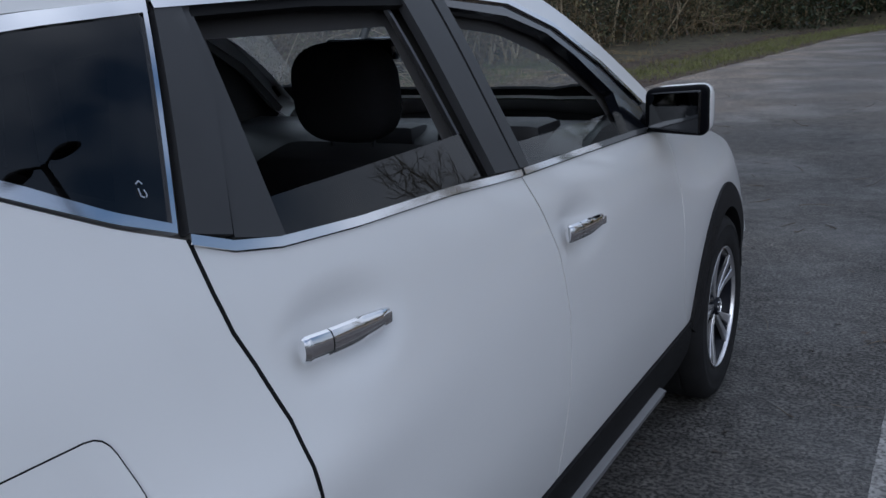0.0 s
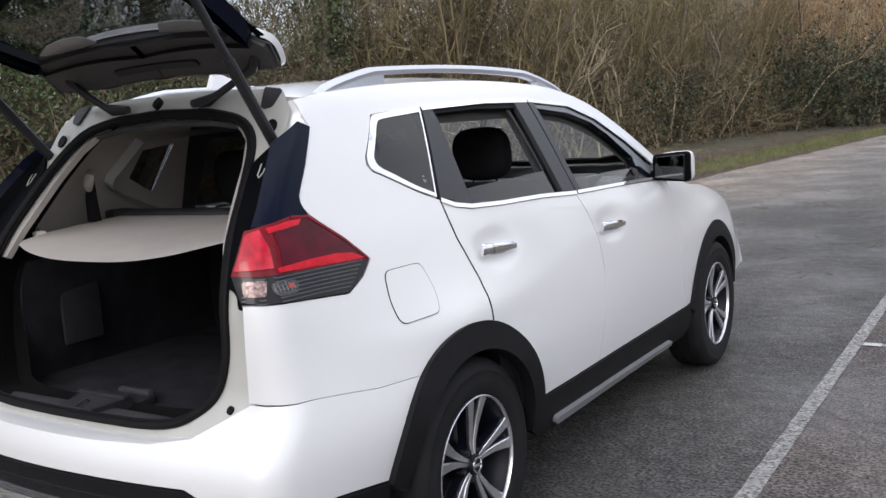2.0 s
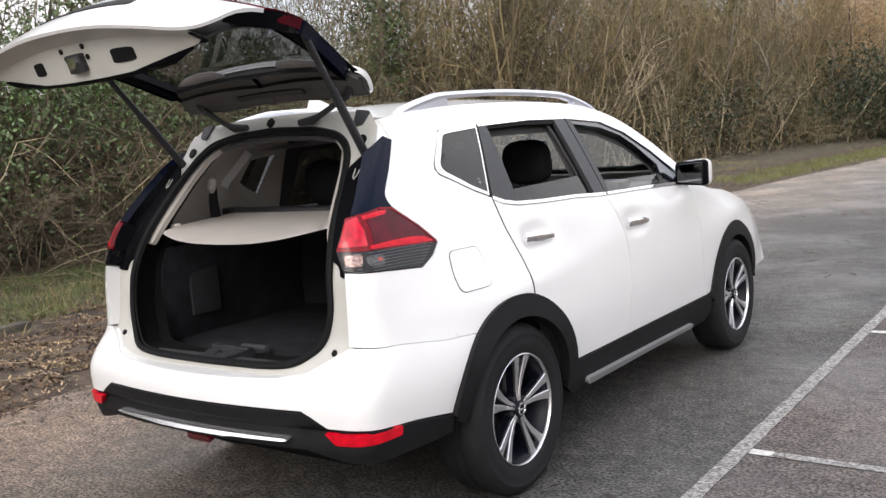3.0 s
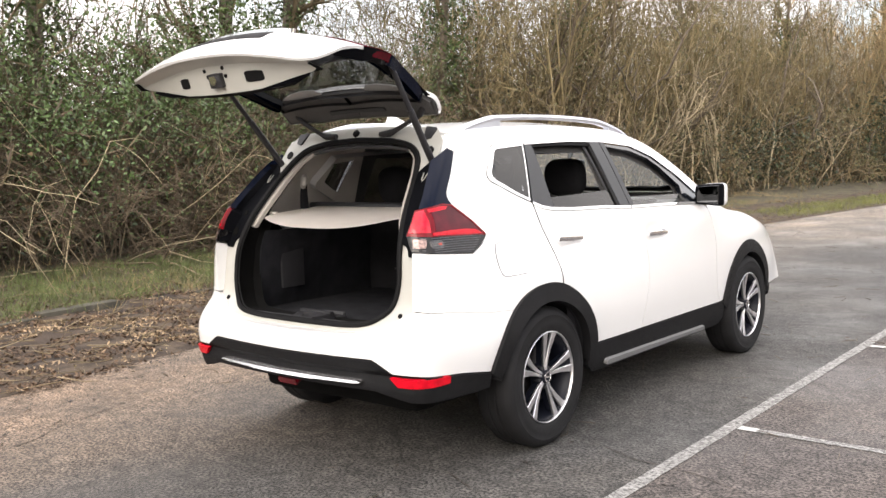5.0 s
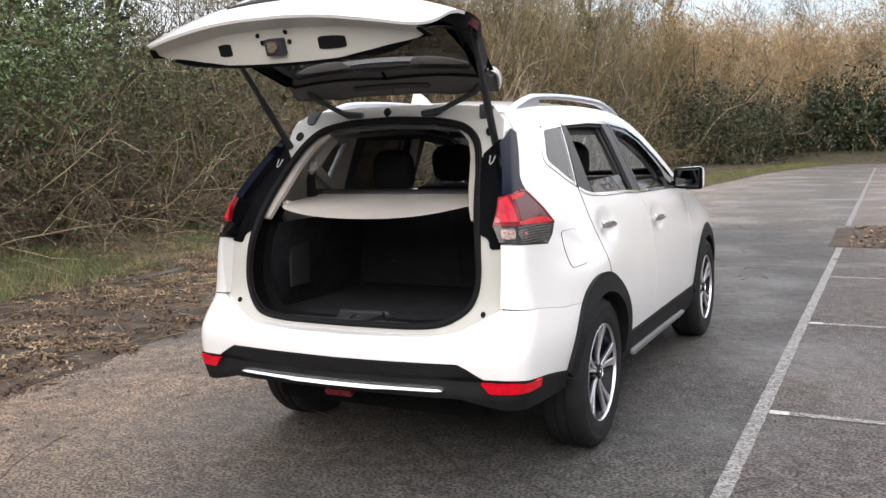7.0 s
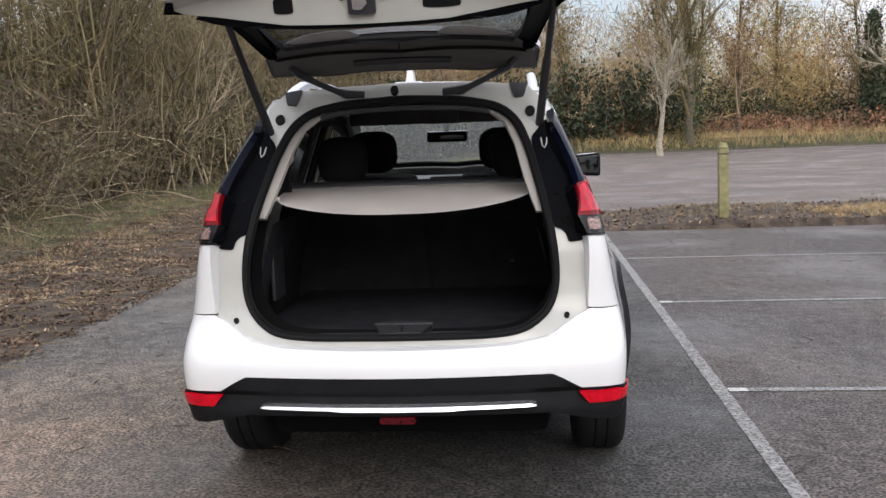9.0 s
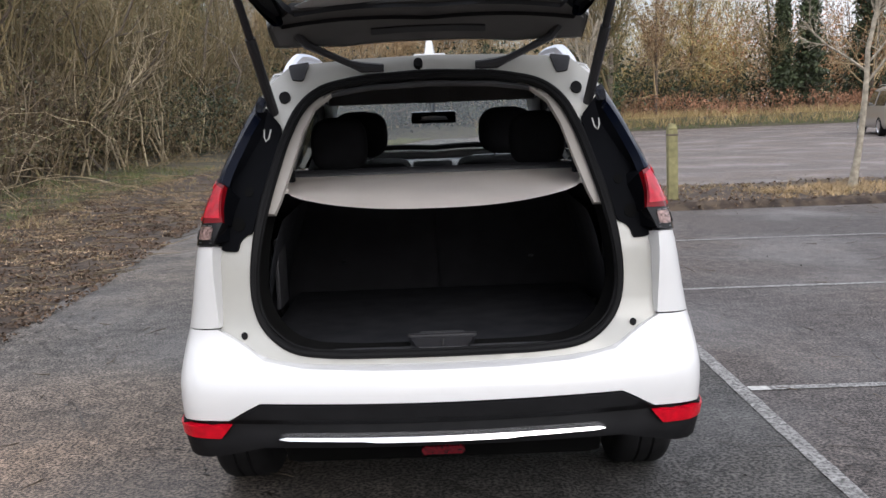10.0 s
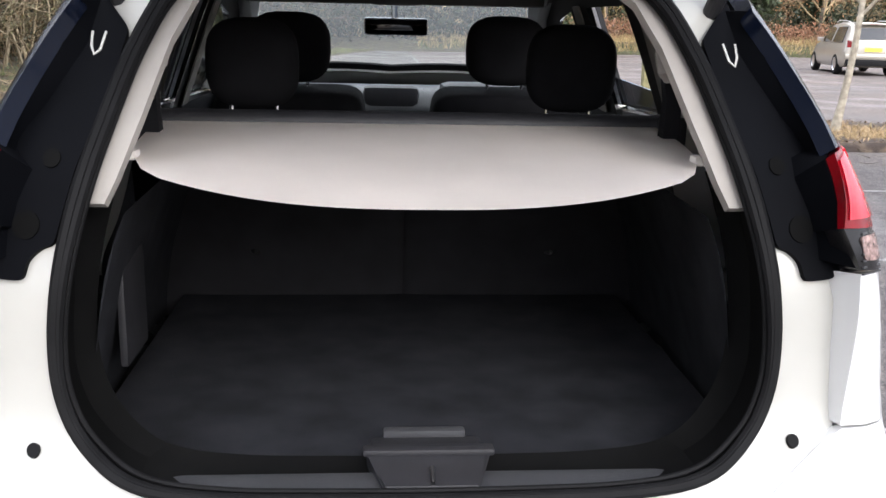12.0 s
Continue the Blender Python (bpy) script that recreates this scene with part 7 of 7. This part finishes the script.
for x, y, h, r in ((-10.0, 0.4, 9.5, 0.15), (-10.0, 3.0, 10, 0.16), (-10.0, 6.4, 9, 0.17), (-11.5, 9.0, 11, 0.16), (-10.5, 13, 10, 0.13), (-10.6, 18.5, 10, 0.15), (-9.5, -2.6, 9, 0.14), (-10.5, 28.5, 8, 0.15), (-9.5, 33, 8, 0.15), (-8.5, 42, 9, 0.16)):
    tree("hedgerow_tree", "bare ivy-grown tree standing in the hedge", x, y, h, r, 20, 8, TWIG, 0.6, 1500, 0.06, BUD, lo=0.3, limb_len=0.26, ivy=5200, z=bank(x, y), ivy_r=0.17)

# far edge: rough bank, brown scrub, far hedge and wood
def far_bank(x, y):
    k = min(1.0, max(0.0, (y - 41.0 - 0.12 * max(0, x - 8)) / 2.0))
    return -0.02 + 0.55 * k + 0.08 * k * noise.noise(Vector((x * 0.5, y * 0.5, 2)))


grid_mesh("far_bank", far_bank, list(np.linspace(-6, 120, 90)), list(np.linspace(40.5, 70, 30)), TURF, "rough grassy bank at the far edge of the car park", "bank")


def on_far(n, x0, x1, y0, y1):
    x, y = rng.uniform(x0, x1, n), rng.uniform(y0, y1, n)
    y = y + 0.12 * np.maximum(0, x - 8)
    return np.stack([x, y, np.array([far_bank(a, b) for a, b in zip(x, y)])], 1)


blades(on_far(22000, 2, 60, 41.4, 47), 0.40, 0.016, material("tall_straw_grass", (0.40, 0.30, 0.145), 0.8, vary=0.3, scale=0.7, piece=0.4), "grass_tufts", "long straw-coloured grass on the far bank", 0.4)
blades(on_far(6000, 2, 40, 40.9, 42.5), 0.2, 0.012, GRASS, "grass_tufts", "green grass along the far edge", 0.5)
SCRUB = material("red_brown_scrub", (0.30, 0.155, 0.09), 0.85, vary=0.3, scale=0.6, piece=0.4)
thicket("scrub", "low red-brown winter scrub on the far bank", on_far(230, 5, 50, 42.6, 46.5), tall(230, 0.7, 1.6), 0.014, 5, 2, 0.35, SCRUB, rise=0.1, fine=2)
thicket("far_hedge", "tall bare hedge with dark ivy across the far end of the car park", on_far(220, -5, 8, 43.5, 49), tall(220, 3.0, 5.6), 0.04, 6, 3, 0.3, FARBROWN, 12000, 0.06, FARBROWN, rise=0.1, kid_len=0.36, fine=2)
c = on_far(120, -6, 9, 43.0, 46)
c[:, 2] += rng.uniform(0.3, 3.0, len(c))
shoot_mass("fine brown shoots of the far hedge", on_far(150, -9, 9, 45.0, 51) + np.stack([np.zeros(150), np.zeros(150), rng.uniform(1.0, 6.2, 150)], 1), (0.9, 0.7, 0.8), 120, 0.42, GOLDTWIG, 1.0)
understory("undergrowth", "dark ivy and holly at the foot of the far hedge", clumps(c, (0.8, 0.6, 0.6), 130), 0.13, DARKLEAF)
thicket("far_wood", "bare winter wood beyond the far bank", on_far(200, 8, 60, 50, 62), tall(200, 4.0, 9.0), 0.06, 7, 5, 0.25, TWIG, 12000, 0.07, FARBROWN, rise=0.12, kid_len=0.33, fine=2)
c = on_far(130, 6, 60, 52, 62)
c[:, 2] += rng.uniform(1.5, 5.0, len(c))
understory("undergrowth", "dense brown twiggy crowns in the far wood", clumps(c, (1.3, 0.8, 0.9), 60), 0.11, FARBROWN)
shoot_mass("fine bare crowns of the far wood", c, (1.6, 0.8, 1.1), 120, 0.5, FARBROWN)
c = on_far(150, 4, 70, 55, 63)
c[:, 2] += rng.uniform(0.2, 3.6, len(c))
shoot_mass("dim dense shoots deep in the far wood", c, (1.8, 0.6, 1.1), 110, 0.55, FARBROWN)
c = on_far(150, 6, 62, 56, 64)
c[:, 2] += rng.uniform(0.2, 3.0, len(c))
understory("undergrowth", "dense brown growth filling the far wood", clumps(c, (1.5, 0.7, 0.9), 150), 0.22, FARBROWN)
c = on_far(110, 5, 50, 43.0, 46.5)
c[:, 2] += rng.uniform(0.15, 0.9, len(c))
understory("undergrowth", "red-brown dead bracken on the far bank", clumps(c, (0.7, 0.4, 0.22), 110), 0.07, SCRUB)
c = on_far(44, 9, 70, 48, 54)
c[:, 2] += rng.uniform(0.4, 3.2, len(c))
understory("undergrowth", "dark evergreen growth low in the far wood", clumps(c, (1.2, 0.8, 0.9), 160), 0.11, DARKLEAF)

c = on_far(64, 6, 17.5, 46.5, 51)
c[:, 2] += rng.uniform(1.2, 6.8, len(c))
shoot_mass("fine olive crowns of the trees at the far edge", c, (0.7, 0.5, 0.9), 120, 0.40, material("pale_olive_crowns", (0.46, 0.365, 0.16), 0.85, vary=0.3, scale=0.4, piece=0.4), 1.0)
c = on_far(46, 14, 26, 47, 52)
c[:, 2] += rng.uniform(1.4, 5.8, len(c))
understory("undergrowth", "russet winter leaves among the far trees", clumps(c, (0.7, 0.5, 0.6), 110), 0.085, material("far_russet_leaves", (0.46, 0.23, 0.11), 0.7, vary=0.3, scale=0.8, piece=0.5))
c = on_far(50, 10, 40, 46.5, 50)
c[:, 2] += rng.uniform(0.3, 2.4, len(c))
understory("undergrowth", "dark holly and ivy under the far trees", clumps(c, (0.9, 0.6, 0.5), 170), 0.11, DARKLEAF)

# woods that close the place behind and to the right
def ring_roots(n, x0, x1, y0, y1):
    return np.stack([rng.uniform(x0, x1, n), rng.uniform(y0, y1, n), np.full(n, -0.02)], 1)


thicket("far_wood", "bare winter wood round the car park", ring_roots(130, -40, 60, -48, -38), tall(130, 5, 10), 0.08, 4, 3, 0.25, TWIG, 8000, 0.5, DARKLEAF, rise=0.12, kid_len=0.36, fine=2)
thicket("far_wood", "bare winter wood round the car park", ring_roots(110, 58, 68, -40, 60), tall(110, 5, 10), 0.08, 4, 3, 0.25, TWIG, 8000, 0.5, DARKLEAF, rise=0.12, kid_len=0.36, fine=2)


# ---- silver car parked in the far bays ----
def parked_mpv(at):
    top = thing("parked_car", "silver people carrier parked alone in the far bays", "car", at=at)
    paint = material("silver_car_paint", (0.42, 0.39, 0.34), 0.35, 0.35, coat=0.8, vary=0.03, scale=3)
    dark = material("dark_car_glass", (0.012, 0.014, 0.018), 0.08, coat=0.6)
    stations = [(-0.86, 0.74, 0.70, 0.62, 0.42, 0.92), (-0.84, 0.84, 0.76, 0.70, 0.36, 1.00), (-0.76, 0.88, 0.80, 0.68, 0.30, 1.20), (-0.62, 0.89, 0.82, 0.64, 0.26, 1.48), (-0.48, 0.90, 0.83, 0.62, 0.24, 1.575), (0.1, 0.905, 0.84, 0.63, 0.24, 1.63),
                (0.9, 0.905, 0.84, 0.64, 0.24, 1.64), (1.5, 0.905, 0.84, 0.62, 0.24, 1.59), (1.95, 0.905, 0.83, 0.62, 0.24, 1.40), (2.45, 0.90, 0.80, 0.70, 0.24, 1.08), (3.0, 0.88, 0.76, 0.66, 0.24, 0.98), (3.4, 0.80, 0.68, 0.56, 0.28, 0.86), (3.56, 0.62, 0.5, 0.4, 0.36, 0.66)]
    bm = bmesh.new()
    rings = []
    for y, w, ws, wr, z0, z1 in stations:
        zb = min(0.96, z1 - 0.08)
        half_ring = [(0, z0), (w * 0.9, z0), (w * 0.98, z0 + 0.12), (w, (z0 + zb) / 2 + 0.05), (ws, zb), (wr + 0.03, z1 - 0.06), (wr * 0.85, z1 - 0.01), (0, z1 + 0.015)]
        rings.append([bm.verts.new((x, y, z)) for x, z in half_ring] + [bm.verts.new((-x, y, z)) for x, z in half_ring[-2:0:-1]])
    for a, b in zip(rings, rings[1:]):
        n = len(a)
        for k in range(n):
            bm.faces.new((a[k], a[(k + 1) % n], b[(k + 1) % n], b[k]))
    bm.faces.new(rings[0]), bm.faces.new(rings[-1][::-1])
    part("body", bm, paint, top, sharp=50)

    def slab(name, corners, mat, thick=0.015):
        bm = bmesh.new()
        c = [Vector(p) for p in corners]
        nrm = (c[1] - c[0]).cross(c[2] - c[0]).normalized() * thick
        a, b = [bm.verts.new(p + nrm) for p in c], [bm.verts.new(p - nrm) for p in c]
        bm.faces.new(a), bm.faces.new(b[::-1])
        for k in range(len(c)):
            bm.faces.new((a[k], b[k], b[(k + 1) % len(c)], a[(k + 1) % len(c)]))
        return part(name, bm, mat, top, smooth=False)

    slab("rear_window", [(-0.62, -0.80, 1.10), (0.62, -0.80, 1.10), (0.56, -0.645, 1.46), (-0.56, -0.645, 1.46)], dark)
    slab("number_plate", [(-0.26, -0.875, 0.74), (0.26, -0.875, 0.74), (0.26, -0.865, 0.86), (-0.26, -0.865, 0.86)], material("yellow_plate", (0.70, 0.52, 0.06), 0.4, vary=0.05))
    bumper_low = bmesh.new()
    block(bumper_low, -0.80, 0.80, -0.91, -0.70, 0.30, 0.50, 0.04)
    part("bumper", bumper_low, PLASTIC, top)
    strip = bmesh.new()
    block(strip, -0.84, 0.84, -0.90, -0.70, 0.52, 0.66, 0.04)
    part("bumper_cover", strip, paint, top)
    for s in (-1, 1):
        slab("tail_lamp", [(s * 0.60, -0.868, 0.86), (s * 0.80, -0.83, 0.86), (s * 0.79, -0.80, 1.08), (s * 0.68, -0.84, 1.06)], REDLENS, 0.02)
        slab("side_window", [(s * 0.838, -0.42, 1.00), (s * 0.848, 1.95, 1.00), (s * 0.69, 1.58, 1.46), (s * 0.675, -0.30, 1.50)], dark, 0.012)
        slab("door_pillar", [(s * 0.846, 0.70, 0.99), (s * 0.846, 0.80, 0.99), (s * 0.69, 0.76, 1.50), (s * 0.69, 0.68, 1.50)], paint, 0.02)
        mb = bmesh.new()
        block(mb, s * 0.96 - 0.10, s * 0.96 + 0.10, 1.72, 1.84, 1.0, 1.14, 0.03)
        part("door_mirror", mb, paint, top)
        rl = bmesh.new()
        tube(rl, [(s * 0.60, -0.3, 1.63), (s * 0.61, 0.2, 1.68), (s * 0.61, 1.0, 1.69), (s * 0.58, 1.4, 1.63)], 0.018, 8)
        part("roof_rail", rl, SILVER, top)
        for y in (0.0, 2.72):
            w = new("wheel")
            w.parent = top
            w.matrix_basis = pose(s * 0.80, y, 0.32, 0, 0, 0 if s > 0 else 180)
            tb = bmesh.new()
            lathe(tb, [(0.2, -0.1), (0.30, -0.1), (0.325, -0.07), (0.325, 0.07), (0.30, 0.11), (0.21, 0.11)], 32)
            part("tyre", tb, TYRE, w)
            rb = bmesh.new()
            lathe(rb, [(0.21, 0.11), (0.19, 0.09), (0.06, 0.10), (0.0, 0.10)], 32)
            part("rim", rb, ALLOY, w)
    sp = bmesh.new()
    block(sp, -0.58, 0.58, -0.72, -0.50, 1.555, 1.60, 0.015)
    part("spoiler", sp, paint, top)
    bl = bmesh.new()
    block(bl, -0.15, 0.15, -0.725, -0.70, 1.57, 1.585, 0.004)
    part("brake_lamp", bl, REDLENS, top)
    return top


parked_mpv(pose(15.65, 27.1, 0.004, 0, 0, -12))

# twin-headed lamp column beside the bays
lamp_post = thing("street_lamp", "dark twin-headed street lamp column beside the parking bays", "street lamp", at=pose(8.7, 6.1, 0.0))
LAMPMETAL = material("dark_lamp_column", (0.02, 0.02, 0.022), 0.45, 0.5)
bm = bmesh.new()
tube(bm, [(0, 0, -0.1), (0, 0, 1.0), (0, 0, 6.4)], [0.07, 0.06, 0.04], 12)
part("column", bm, LAMPMETAL, lamp_post)
for s in (-1, 1):
    d = Vector((0.54, -0.70, 0)).normalized() * s
    bm = bmesh.new()
    tube(bm, [(0, 0, 6.35), d * 0.12 + Vector((0, 0, 6.45)), d * 0.30 + Vector((0, 0, 6.45))], 0.025, 8)
    part("arm", bm, LAMPMETAL, lamp_post)
    bm = bmesh.new()
    lathe(bm, [(0.0, 0.07), (0.15, 0.05), (0.2, 0.0), (0.2, -0.03), (0.14, -0.03), (0.13, 0.0), (0.0, 0.0)], 24, Matrix.Translation(d * 0.32 + Vector((0, 0, 6.45))) @ pose(0, 0, 0, 0, -90))
    part("lantern", bm, LAMPMETAL, lamp_post)

# fittings in the boot
bm = bmesh.new()
block(bm, -0.572, -0.556, -0.50, -0.335, 0.785, 1.035, 0.006)
part("side_pocket_lid", bm, INNER, car, "grey lid on the boot side")
for s in (-1, 1):
    bm = bmesh.new()
    tube(bm, [(s * 0.41 - 0.012, 0.30, 0.82), (s * 0.41, 0.28, 0.82), (s * 0.41 + 0.012, 0.30, 0.82)], 0.006, 8)
    part("child_seat_anchor", bm, STEEL, car)
bm = bmesh.new()
block(bm, 0.545, 0.566, -0.36, -0.30, 1.045, 1.065, 0.006)
part("boot_lamp", bm, CLEAR, car)
